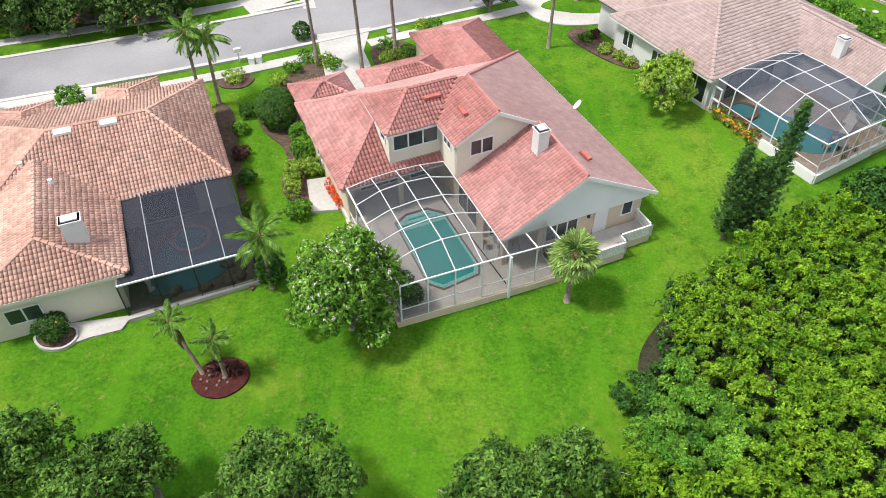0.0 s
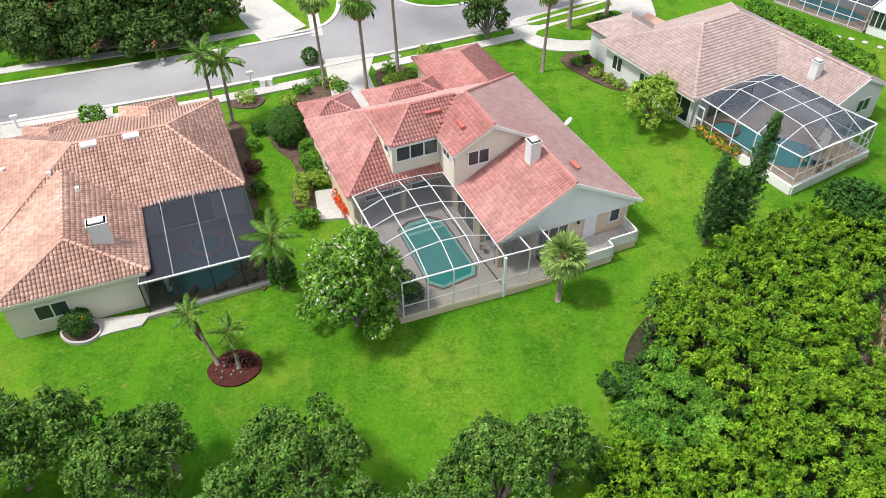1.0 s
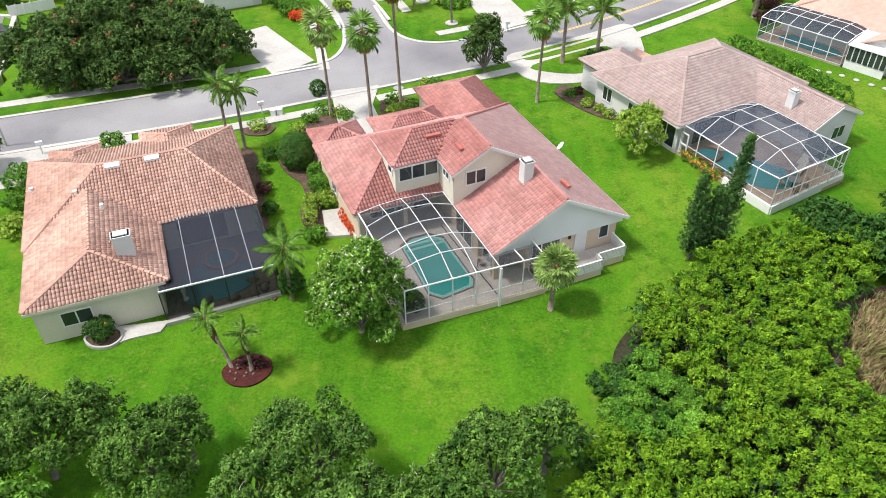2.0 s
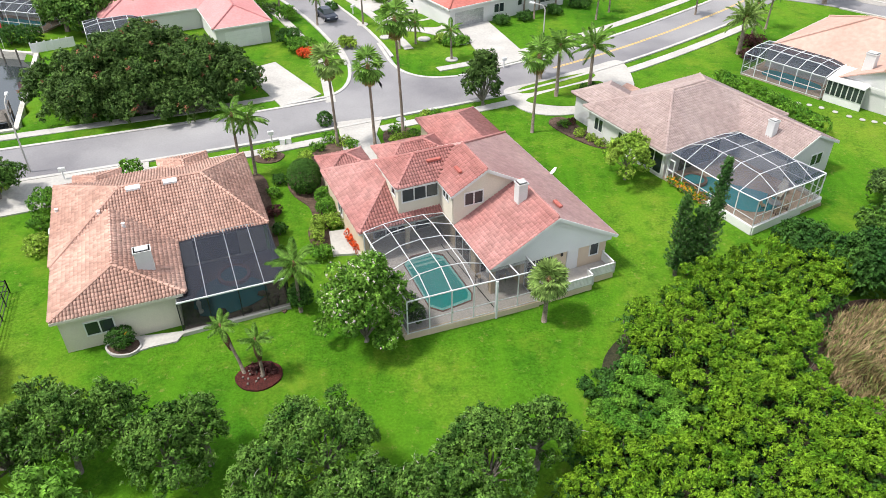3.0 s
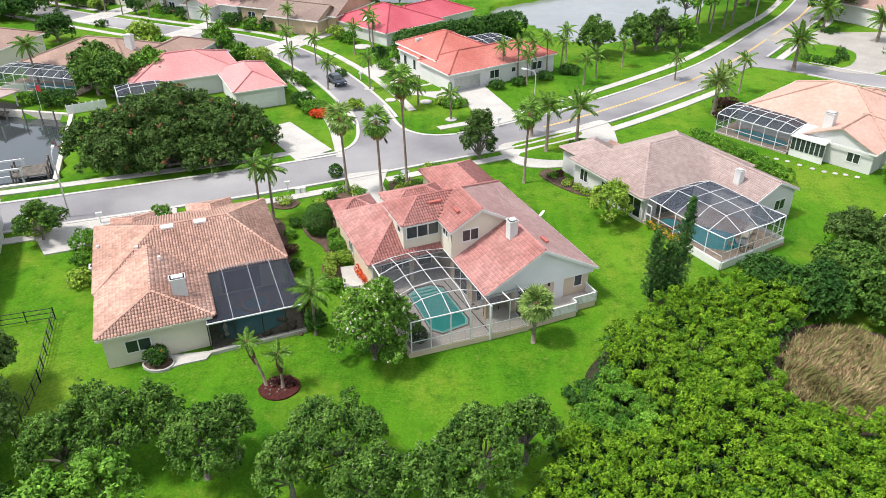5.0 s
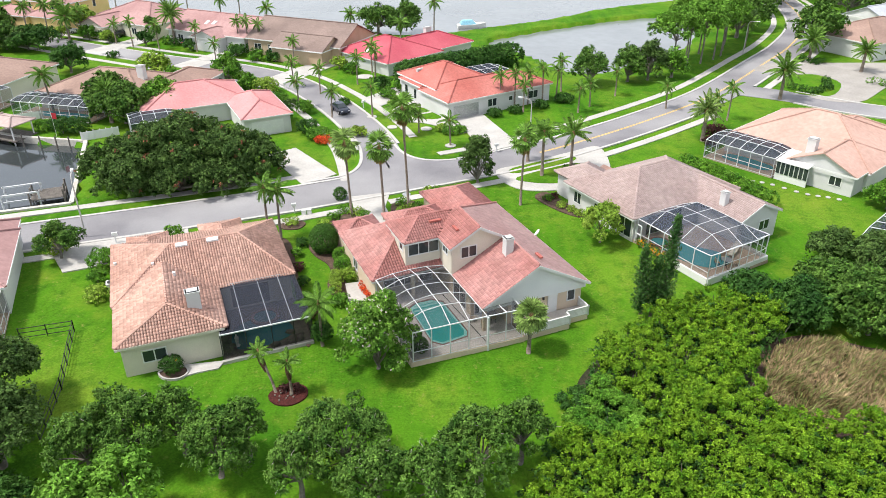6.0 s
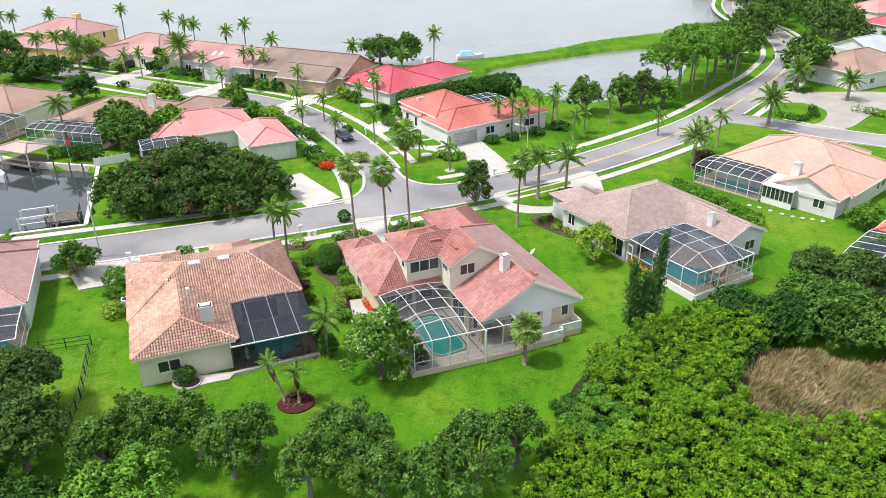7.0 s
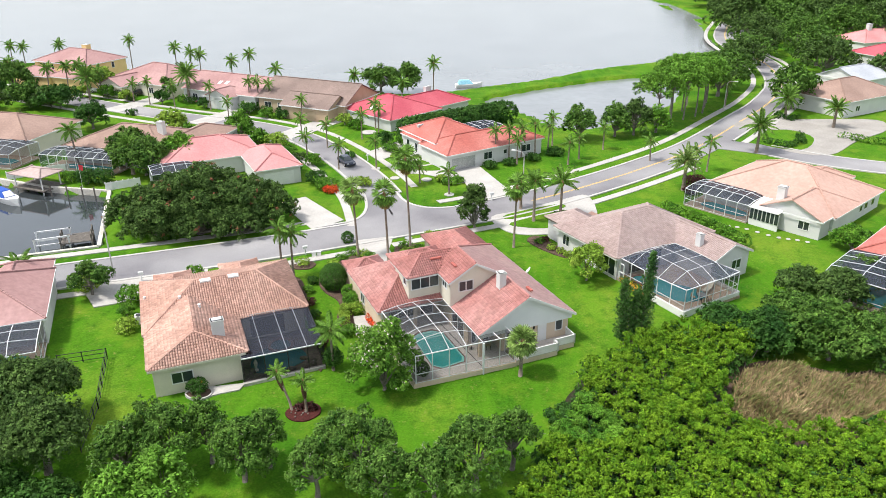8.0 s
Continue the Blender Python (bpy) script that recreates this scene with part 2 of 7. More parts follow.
M = dict(
    grass=lawn_mat("lawn"),
    asphalt=mat("asphalt", (0.135, 0.13, 0.145), (0.30, 0.295, 0.30), scale=0.06, rough=0.9, fine=0.08, fscale=6, bump=0.2, bscale=40, c3=(0.225, 0.22, 0.23)),
    concrete=mat("concrete", (0.37, 0.355, 0.335), (0.46, 0.445, 0.42), scale=0.3, rough=0.9, fine=0.09, fscale=4, bump=0.1),
    kerb=mat("kerb_concrete", (0.38, 0.37, 0.355), (0.47, 0.455, 0.435), scale=0.8, rough=0.9, fine=0.1),
    deck=mat("pool_deck", (0.40, 0.37, 0.34), (0.50, 0.46, 0.42), scale=0.6, rough=0.9, fine=0.08, fscale=5),
    deck_brown=mat("brown_pavers", (0.34, 0.255, 0.195), (0.46, 0.365, 0.29), scale=0.6, rough=0.9, fine=0.15, fscale=5),
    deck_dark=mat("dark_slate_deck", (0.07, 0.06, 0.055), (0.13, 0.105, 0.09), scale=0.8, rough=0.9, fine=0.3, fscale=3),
    # soil with the thicket's shade put into its colour
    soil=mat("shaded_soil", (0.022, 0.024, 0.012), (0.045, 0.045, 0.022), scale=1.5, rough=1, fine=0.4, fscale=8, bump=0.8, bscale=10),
    court=mat("court_pavers", (0.28, 0.262, 0.24), (0.35, 0.33, 0.305), scale=0.25, rough=0.9, fine=0.1, fscale=3),
    pavers=mat("brick_pavers", (0.40, 0.24, 0.19), (0.50, 0.33, 0.27), scale=0.8, rough=0.9, fine=0.2, fscale=8),
    coping=mat("pool_coping", (0.16, 0.09, 0.08), (0.22, 0.13, 0.11), scale=2, rough=0.8, fine=0.2),
    yellow=mat("road_paint_yellow", (0.62, 0.40, 0.08), (0.7, 0.47, 0.14), scale=1, rough=0.8),
    mulch_red=mat("red_mulch", (0.045, 0.012, 0.010), (0.085, 0.020, 0.016), scale=3, rough=1, fine=0.5, fscale=14, bump=1.0, bscale=16),
    mulch=mat("brown_mulch", (0.065, 0.042, 0.030), (0.12, 0.08, 0.06), scale=2, rough=1, fine=0.4, fscale=10, bump=1.0, bscale=14),
    wall_tan=mat("stucco_tan", (0.55, 0.45, 0.33), (0.61, 0.50, 0.38), scale=0.5, rough=0.9, fine=0.05, bump=0.15, bscale=30),
    wall_cream=mat("stucco_cream", (0.62, 0.575, 0.48), (0.68, 0.635, 0.535), scale=0.4, rough=0.9, fine=0.05, bump=0.15, bscale=30),
    wall_white=mat("stucco_white", (0.56, 0.56, 0.555), (0.62, 0.62, 0.61), scale=0.4, rough=0.9, fine=0.04, bump=0.12, bscale=30),
    wall_yellow=mat("stucco_yellow", (0.68, 0.50, 0.22), (0.74, 0.56, 0.28), scale=0.4, rough=0.9, fine=0.05),
    wall_brown=mat("stucco_brown", (0.40, 0.30, 0.20), (0.48, 0.37, 0.26), scale=0.4, rough=0.9, fine=0.05),
    siding=mat("grey_siding", (0.66, 0.67, 0.68), (0.72, 0.73, 0.74), scale=0.4, rough=0.8, fine=0.04),
    white=mat("white_paint", (0.66, 0.66, 0.655), (0.71, 0.71, 0.70), scale=1, rough=0.5, fine=0.04),
    white_metal=mat("white_aluminium", (0.60, 0.61, 0.62), (0.66, 0.67, 0.68), scale=2, rough=0.4, fine=0.04),
    bronze=mat("dark_aluminium", (0.02, 0.02, 0.022), (0.03, 0.03, 0.03), scale=2, rough=0.45),
    grey_metal=mat("grey_metal", (0.35, 0.36, 0.37), (0.45, 0.46, 0.47), scale=2, rough=0.45, metal=0.6),
    glass=mat("window_glass", (0.02, 0.028, 0.032), (0.035, 0.045, 0.05), scale=0.6, rough=0.06, fine=0.1, spec=0.7),
    dark=mat("dark_interior", (0.03, 0.03, 0.03), (0.05, 0.05, 0.05), scale=1, rough=0.9),
    bark=mat("grey_bark", (0.13, 0.115, 0.095), (0.21, 0.19, 0.165), scale=2, rough=0.95, fine=0.35, fscale=9, bump=0.8, bscale=10),
    twig=mat("pale_twigs", (0.34, 0.32, 0.28), (0.46, 0.44, 0.40), scale=3, rough=0.95, fine=0.2),
    palm_bark=mat("palm_bark", (0.15, 0.12, 0.095), (0.26, 0.215, 0.175), scale=1.5, rough=0.95, fine=0.3, fscale=12, bump=0.6, bscale=14),
    boots=mat("dead_fronds", (0.14, 0.08, 0.04), (0.25, 0.16, 0.08), scale=3, rough=1, fine=0.4, island=0.3),
    leaf_base=mat("brown_leaf_bases", (0.055, 0.030, 0.018), (0.12, 0.065, 0.038), scale=4, rough=1, fine=0.45, fscale=14, bump=1.0, bscale=16),
    timber=mat("weathered_timber", (0.10, 0.09, 0.08), (0.18, 0.16, 0.14), scale=2, rough=0.9, fine=0.3, fscale=7),
    seawall=mat("seawall_concrete", (0.45, 0.43, 0.38), (0.58, 0.55, 0.50), scale=0.5, rough=0.9, fine=0.15, fscale=3),
    # lake base colour paled to stand in for part of the sky's reflection
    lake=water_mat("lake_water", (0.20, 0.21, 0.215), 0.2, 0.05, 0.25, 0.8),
    canal=water_mat("canal_water", (0.040, 0.048, 0.052), 0.06, 0.05, 1.2, 0.7),
    pool=water_mat("pool_water", (0.04, 0.33, 0.31), 0.06, 0.06, 3.0, 0.5),
    pool_light=mat("pool_step_water", (0.20, 0.46, 0.42), (0.25, 0.52, 0.48), scale=1, rough=0.1),
    pool_deep=water_mat("dark_pool_water", (0.03, 0.13, 0.16), 0.06, 0.05, 3.0, 0.5),
    pool_blue=water_mat("blue_pool_water", (0.06, 0.30, 0.34), 0.06, 0.05, 3.0, 0.5),
    roof_red=mat("tile_red", (0.335, 0.138, 0.124), (0.45, 0.245, 0.225), scale=0.16, rough=0.8, fine=0.14, fscale=1.0, island=0.15, c3=(0.39, 0.182, 0.166)),
    roof_red_one=mat("tile_red_single", (0.34, 0.130, 0.114), (0.43, 0.215, 0.195), scale=0.4, rough=0.8, fine=0.12, fscale=1.6, per_object=0.15),
    roof_terra=mat("tile_terracotta", (0.40, 0.236, 0.186), (0.52, 0.335, 0.272), scale=0.2, rough=0.8, fine=0.12, fscale=1.2, island=0.20),
    roof_pale=mat("tile_pale_rose", (0.355, 0.268, 0.250), (0.425, 0.338, 0.318), scale=0.2, rough=0.8, fine=0.10, fscale=1.6, island=0.10),
    # faded tile, colour also lifted to offset weak sun on those slopes
    roof_faded_lit=mat("tile_faded_pink_lit", (0.52, 0.305, 0.285), (0.60, 0.385, 0.36), scale=0.2, rough=0.8, fine=0.10, fscale=1.5, island=0.07),
    roof_peach=mat("tile_peach", (0.43, 0.275, 0.225), (0.49, 0.325, 0.27), scale=0.2, rough=0.85, fine=0.10, fscale=2),
    roof_coral=mat("tile_coral", (0.37, 0.105, 0.085), (0.46, 0.165, 0.14), scale=0.2, rough=0.8, fine=0.16, fscale=3),
    roof_pink=mat("tile_pink", (0.47, 0.195, 0.195), (0.55, 0.265, 0.26), scale=0.2, rough=0.8, fine=0.10, fscale=3),
    roof_rose=mat("tile_dusky_rose", (0.31, 0.175, 0.168), (0.385, 0.235, 0.225), scale=0.15, rough=0.85, fine=0.12, fscale=2),
    roof_crimson=mat("tile_crimson", (0.38, 0.062, 0.088), (0.45, 0.10, 0.125), scale=0.2, rough=0.8, fine=0.10, fscale=3),
    roof_brown=mat("tile_brown", (0.25, 0.165, 0.135), (0.33, 0.225, 0.185), scale=0.2, rough=0.85, fine=0.12, fscale=3),
    roof_dark=mat("tile_dull_brown", (0.175, 0.128, 0.112), (0.25, 0.185, 0.16), scale=0.2, rough=0.85, fine=0.14, fscale=3),
    roof_grey=mat("roof_grey", (0.36, 0.38, 0.42), (0.44, 0.46, 0.50), scale=0.2, rough=0.85, fine=0.1, fscale=3),
    screen=screen_mat("insect_screen_light", 0.24, (0.045, 0.05, 0.06)),
    screen_side=screen_mat("insect_screen_side", 0.34, (0.05, 0.055, 0.06)),
    screen_mid=screen_mat("insect_screen_grey", 0.36, (0.050, 0.064, 0.095)),
    screen_black=screen_mat("insect_screen_black", 0.56, (0.010, 0.012, 0.016)),
    # tile channels: dirt stain plus valley shade, both put into the dark colour
    underlay=mat("stained_shaded_channels", (0.17, 0.085, 0.072), (0.24, 0.13, 0.112), scale=0.8, rough=0.9, fine=0.2, fscale=3),
    screen_blue=screen_mat("insect_screen_blue_grey", 0.50, (0.030, 0.038, 0.055)),
    screen_dark=screen_mat("insect_screen_dark", 0.50, (0.014, 0.018, 0.032)),
    oak=leaf_mat("oak_leaves", (0.024, 0.076, 0.009), (0.125, 0.238, 0.040), scale=0.9, island=0.48),
    dark_oak=leaf_mat("dark_oak_leaves", (0.030, 0.070, 0.014), (0.100, 0.175, 0.040), scale=0.8, island=0.45),
    mangrove=leaf_mat("mangrove_leaves", (0.055, 0.155, 0.006), (0.185, 0.325, 0.018), scale=1.1, island=0.40),
    shrub_green=leaf_mat("shrub_leaves", (0.038, 0.135, 0.010), (0.150, 0.310, 0.032), scale=0.6, island=0.55),
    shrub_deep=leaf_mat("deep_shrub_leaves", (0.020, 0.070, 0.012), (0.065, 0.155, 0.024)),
    myrtle=leaf_mat("myrtle_leaves", (0.050, 0.145, 0.014), (0.165, 0.315, 0.042), scale=0.7, island=0.55),
    clipped=leaf_mat("clipped_leaves", (0.036, 0.10, 0.016), (0.085, 0.19, 0.030), island=0.25),
    lime=leaf_mat("lime_leaves", (0.16, 0.28, 0.03), (0.30, 0.42, 0.06)),
    frond=leaf_mat("palm_fronds", (0.085, 0.19, 0.028), (0.20, 0.32, 0.06)),
    frond_pale=leaf_mat("pale_fronds", (0.14, 0.23, 0.055), (0.26, 0.36, 0.10)),
    frond_dry=leaf_mat("dry_fronds", (0.22, 0.16, 0.06), (0.32, 0.25, 0.09)),
    pine=leaf_mat("pine_needles", (0.022, 0.080, 0.018), (0.085, 0.185, 0.040), scale=0.8),
    pine_light=leaf_mat("slash_pine_needles", (0.08, 0.20, 0.02), (0.16, 0.32, 0.04)),
    purple=leaf_mat("plum_leaves", (0.06, 0.025, 0.025), (0.10, 0.04, 0.035)),
    flower_white=leaf_mat("pale_blossom", (0.55, 0.45, 0.46), (0.68, 0.58, 0.58)),
    flower_red=leaf_mat("red_blossom", (0.55, 0.06, 0.02), (0.7, 0.12, 0.03)),
    flower_orange=leaf_mat("orange_blossom", (0.70, 0.28, 0.02), (0.75, 0.40, 0.03)),
    reed=leaf_mat("dry_reeds", (0.15, 0.12, 0.05), (0.46, 0.34, 0.20), scale=0.3, island=0.35),
    reed_green=leaf_mat("green_reeds", (0.12, 0.18, 0.04), (0.26, 0.30, 0.10), island=0.3),
    rust=leaf_mat("rust_tinged_leaves", (0.20, 0.075, 0.045), (0.30, 0.13, 0.07)),
    car_blue=mat("car_paint_navy", (0.012, 0.018, 0.035), (0.02, 0.028, 0.05), scale=1, rough=0.2, spec=0.7),
    car_white=mat("car_paint_white", (0.75, 0.75, 0.76), (0.8, 0.8, 0.8), scale=1, rough=0.25, spec=0.6),
    car_black=mat("car_paint_black", (0.012, 0.012, 0.014), (0.02, 0.02, 0.022), scale=1, rough=0.2, spec=0.7),
    rubber=mat("tyre_rubber", (0.015, 0.015, 0.015), (0.025, 0.025, 0.025), scale=4, rough=0.9),
    blue_canvas=mat("blue_canvas", (0.02, 0.07, 0.35), (0.03, 0.10, 0.42), scale=2, rough=0.8),
    teal_canvas=mat("light_blue_canvas", (0.22, 0.48, 0.62), (0.3, 0.55, 0.66), scale=2, rough=0.8),
    red_cloth=mat("red_cloth", (0.5, 0.04, 0.05), (0.6, 0.06, 0.07), scale=2, rough=0.9),
)


# ---- builders ----
class Geo:
    """Vertices and faces of one mesh in the making."""

    def __init__(self):
        self.v, self.f = [], []

    def add(self, verts, faces):
        k = len(self.v)
        self.v += [tuple(p) for p in verts]
        self.f += [tuple(i + k for i in f) for f in faces]
        return self

    def box(self, x0, y0, z0, x1, y1, z1):
        return self.add([(x, y, z) for z in (z0, z1) for x, y in ((x0, y0), (x1, y0), (x1, y1), (x0, y1))],
                        [(3, 2, 1, 0), (4, 5, 6, 7), (0, 1, 5, 4), (1, 2, 6, 5), (2, 3, 7, 6), (3, 0, 4, 7)])

    def prism(self, pts, z0, z1):
        """An outline in plan (anticlockwise) raised from z0 to z1."""
        n = len(pts)
        return self.add([(x, y, z0) for x, y in pts] + [(x, y, z1) for x, y in pts],
                        [tuple(range(n))[::-1], tuple(range(n, 2 * n))] + [(i, (i + 1) % n, n + (i + 1) % n, n + i) for i in range(n)])

    def slab(self, pts, thick):
        """A flat outline in space, given its thickness downwards."""
        n = len(pts)
        return self.add(list(pts) + [(x, y, z - thick) for x, y, z in pts],
                        [tuple(range(n)), tuple(range(n, 2 * n))[::-1]] + [(i, n + i, n + (i + 1) % n, (i + 1) % n) for i in range(n)])

    def beam(self, a, b, w, h=None):
        """A bar of rectangular section from a to b."""
        a, b = Vector(a), Vector(b)
        d = (b - a).normalized()
        s = d.cross(Vector((0, 0, 1)))
        s = s.normalized() if s.length > 1e-4 else Vector((1, 0, 0))
        u = s.cross(d)
        s, u = s * w / 2, u * (h or w) / 2
        return self.add([p + i * s + j * u for p in (a, b) for i, j in ((-1, -1), (1, -1), (1, 1), (-1, 1))],
                        [(0, 1, 2, 3), (7, 6, 5, 4), (0, 4, 5, 1), (1, 5, 6, 2), (2, 6, 7, 3), (3, 7, 4, 0)])

    def tube(self, pts, radii, n=8):
        """A round limb along pts with a radius at each."""
        pts = [Vector(p) for p in pts]
        k = len(self.v)
        for i, p in enumerate(pts):
            d = (pts[min(i + 1, len(pts) - 1)] - pts[max(i - 1, 0)]).normalized()
            s = d.cross(Vector((0.3, 1, 0.2))).normalized()
            u = s.cross(d)
            self.v += [tuple(p + (s * math.cos(a) + u * math.sin(a)) * radii[i]) for a in (2 * math.pi * j / n for j in range(n))]
        for i in range(len(pts) - 1):
            self.f += [(k + i * n + j, k + i * n + (j + 1) % n, k + (i + 1) * n + (j + 1) % n, k + (i + 1) * n + j) for j in range(n)]
        self.f += [tuple(k + j for j in range(n)), tuple(k + (len(pts) - 1) * n + j for j in range(n))[::-1]]
        return self

    def lathe(self, profile, n=16, cx=0, cy=0):
        k = len(self.v)
        for r, z in profile:
            self.v += [(cx + r * math.cos(2 * math.pi * j / n), cy + r * math.sin(2 * math.pi * j / n), z) for j in range(n)]
        for i in range(len(profile) - 1):
            self.f += [(k + i * n + j, k + i * n + (j + 1) % n, k + (i + 1) * n + (j + 1) % n, k + (i + 1) * n + j) for j in range(n)]
        self.f += [tuple(k + j for j in range(n))[::-1], tuple(k + (len(profile) - 1) * n + j for j in range(n))]
        return self

    def mesh(self, name):
        me = bpy.data.meshes.new(name)
        me.from_pydata(self.v, [], self.f)
        me.update()
        return me


def arr_mesh(name, verts, quads):
    """A mesh of quads from arrays."""
    me = bpy.data.meshes.new(name)
    verts, quads = np.asarray(verts, np.float32), np.asarray(quads, np.int32)
    me.vertices.add(len(verts))
    me.vertices.foreach_set("co", verts.ravel())
    me.loops.add(quads.size)
    me.loops.foreach_set("vertex_index", quads.ravel())
    me.polygons.add(len(quads))
    me.polygons.foreach_set("loop_start", np.arange(len(quads), dtype=np.int32) * 4)
    me.update(calc_edges=True)
    return me


def part(name, geo, material, parent=None, label="", smooth=False):
    me = geo.mesh(name) if isinstance(geo, Geo) else geo
    if not me.materials:
        me.materials.append(material)
    if smooth:
        me.polygons.foreach_set("use_smooth", [True] * len(me.polygons))
    ob = new(name, me)
    ob.parent = parent
    return tagged(ob, label) if label else ob


def thing(name, label, category, x=0, y=0, z=0, turn=0, group="", kind=""):
    ob = new(name)
    ob.matrix_basis = pose(x, y, z, 0, 0, turn)
    return tagged(ob, label, category, group, kind)


def solid(name, geo, material, label, category, group="", kind="", smooth=False):
    """A thing of one mesh in world places."""
    return tagged(part(name, geo, material, None, smooth=smooth), label, category, group, kind)


def inside(px, py, poly):
    """Which of the points lie in the outline."""
    px, py = np.asarray(px, float), np.asarray(py, float)
    hit = np.zeros(px.shape, bool)
    n = len(poly)
    for i in range(n):
        (x0, y0), (x1, y1) = poly[i], poly[(i + 1) % n]
        if y0 != y1:
            cross = (y0 > py) != (y1 > py)
            hit ^= cross & (px < (x1 - x0) * (py - y0) / (y1 - y0) + x0)
    return hit


def smooth_line(pts, per=6, closed=False):
    """A Catmull-Rom line through plan points."""
    p = [Vector((a[0], a[1])) for a in pts]
    n = len(p)
    out = []
    for i in range(n if closed else n - 1):
        a, b, c, d = (p[(i + k) % n] if closed else p[min(max(i + k, 0), n - 1)] for k in (-1, 0, 1, 2))
        for j in range(per):
            t = j / per
            out.append(0.5 * (2 * b + (c - a) * t + (2 * a - 5 * b + 4 * c - d) * t * t + (3 * b - a - 3 * c + d) * t ** 3))
    if not closed:
        out.append(p[-1])
    return [(q.x, q.y) for q in out]


def offset_line(line, d):
    """The line moved d to its left."""
    out = []
    for i, q in enumerate(line):
        a, b = Vector(line[max(i - 1, 0)]), Vector(line[min(i + 1, len(line) - 1)])
        t = (b - a).normalized()
        out.append((q[0] - t.y * d, q[1] + t.x * d))
    return out


def ribbon(line, left, right, z0, z1):
    """A strip between two offsets of a line, as a solid."""
    a, b = offset_line(line, left), offset_line(line, right)
    n = len(line)
    g = Geo()
    g.add([(x, y, z1) for x, y in a] + [(x, y, z1) for x, y in b] + [(x, y, z0) for x, y in a] + [(x, y, z0) for x, y in b],
          [f for i in range(n - 1) for f in ((i, n + i, n + i + 1, i + 1), (2 * n + i, i, i + 1, 2 * n + i + 1), (n + i, 3 * n + i, 3 * n + i + 1, n + i + 1))])
    return g


# ---- ground, water, roads ----
LAKE = [(-600, 240), (-147, 205), (-115, 199), (-85, 187), (-60, 177), (-40, 169), (-24, 163), (-8, 155), (12, 165), (26, 173), (44, 188), (67, 200),
        (81, 208), (92, 228), (97, 256), (106, 295), (114, 330), (113, 360), (107, 384), (112, 430), (140, 1500), (-600, 1500)]
POND = [(9, 148), (18, 158), (40, 172), (58, 178), (62, 170), (57, 152), (49, 138), (32, 122), (23, 123), (18, 134)]
CANAL = [(-47.2, 61.3), (-54.8, 82.0), (-66, 84.2), (-95, 96), (-150, 100), (-150, 30), (-110, 37), (-58.5, 56.9)]
WATER_Z = -0.9


def spaced(lo, hi, near_lo, near_hi, fine, n):
    a = np.linspace(0, 1, n)
    return np.concatenate([near_lo - (near_lo - lo) * a[:0:-1] ** 2.5, np.arange(near_lo, near_hi + 0.01, fine), near_hi + (hi - near_hi) * a[1:] ** 2.5])


gx, gy = spaced(-1800, 1800, -115, 125, 1.25, 22), spaced(-600, 2500, -20, 260, 1.25, 26)
GX, GY = np.meshgrid(gx, gy)
GZ = np.zeros_like(GX)
for shore in (LAKE, POND, CANAL):
    GZ[inside(GX, GY, smooth_line(shore, 5, True) if shore is not CANAL else shore)] = -2.6
GZ += np.where(GZ > -1, 0.05 * np.sin(GX * 0.21) * np.cos(GY * 0.17) - 0.05, 0)
nx, ny = len(gx), len(gy)
idx = np.arange(nx * ny).reshape(ny, nx)
ground_mesh = arr_mesh("ground", np.stack([GX, GY, GZ], -1).reshape(-1, 3), np.stack([idx[:-1, :-1], idx[:-1, 1:], idx[1:, 1:], idx[1:, :-1]], -1).reshape(-1, 4))
tagged(part("ground", ground_mesh, M["grass"], smooth=True), "mown bright green lawn with yellowish patches", "lawn", kind="structure")
solid("water_lake", Geo().prism([(-1500, 110), (200, 110), (200, 2400), (-1500, 2400)], -1.6, WATER_Z), M["lake"], "rippled lake, reflected sky partly put into its pale grey colour", "lake", kind="structure")
solid("water_canal", Geo().prism([(-160, 25), (-46, 25), (-46, 100), (-160, 100)], -1.6, WATER_Z + 0.006), M["canal"], "still dark canal behind a seawall", "canal", kind="structure")

MAIN = smooth_line([(-140, 19), (-80, 40), (-55, 48.6), (-38.2, 54.4), (-29, 57.7), (-20.6, 60.9), (-13, 64.2), (-6, 67.4), (1.5, 70.8), (9, 74.6), (20.5, 82.2), (33.7, 92.8),
                    (47.5, 106), (64, 127), (74.5, 141), (85, 159), (91, 176), (95, 196), (96, 218), (99, 240), (106, 262), (118, 290)], 5)
SIDE = smooth_line([(-7.4, 68.5), (-10.6, 81), (-16.0, 93.5), (-22.6, 105), (-31, 116), (-43, 124.5), (-60, 132), (-80, 142.5), (-105, 156), (-150, 176)], 5)
STREET = smooth_line([(52, 108.5), (60, 104), (70, 96), (86, 90), (120, 86)], 5)
for line, half, label in ((MAIN, 3.55, "worn grey asphalt road with concrete kerbs"), (SIDE, 2.9, "grey asphalt side road curving between lawns"), (STREET, 3.3, "grey asphalt side street")):
    z = 0.030 if line is MAIN else 0.022
    solid("road", ribbon(line, half, -half, -0.3, z), M["asphalt"], label, "road", kind="structure")


def runs(line, side, breaks):
    """Stretches of an offset line that stay clear of the given discs."""
    out, cur = [], []
    for q in offset_line(line, side):
        if any((q[0] - x) ** 2 + (q[1] - y) ** 2 < r * r for x, y, r in breaks):
            if len(cur) > 1:
                out.append(cur)
            cur = []
        else:
            cur.append(q)
    return out + ([cur] if len(cur) > 1 else [])


JUNCTION = [(-6, 71, 9.5), (54, 107, 8)]
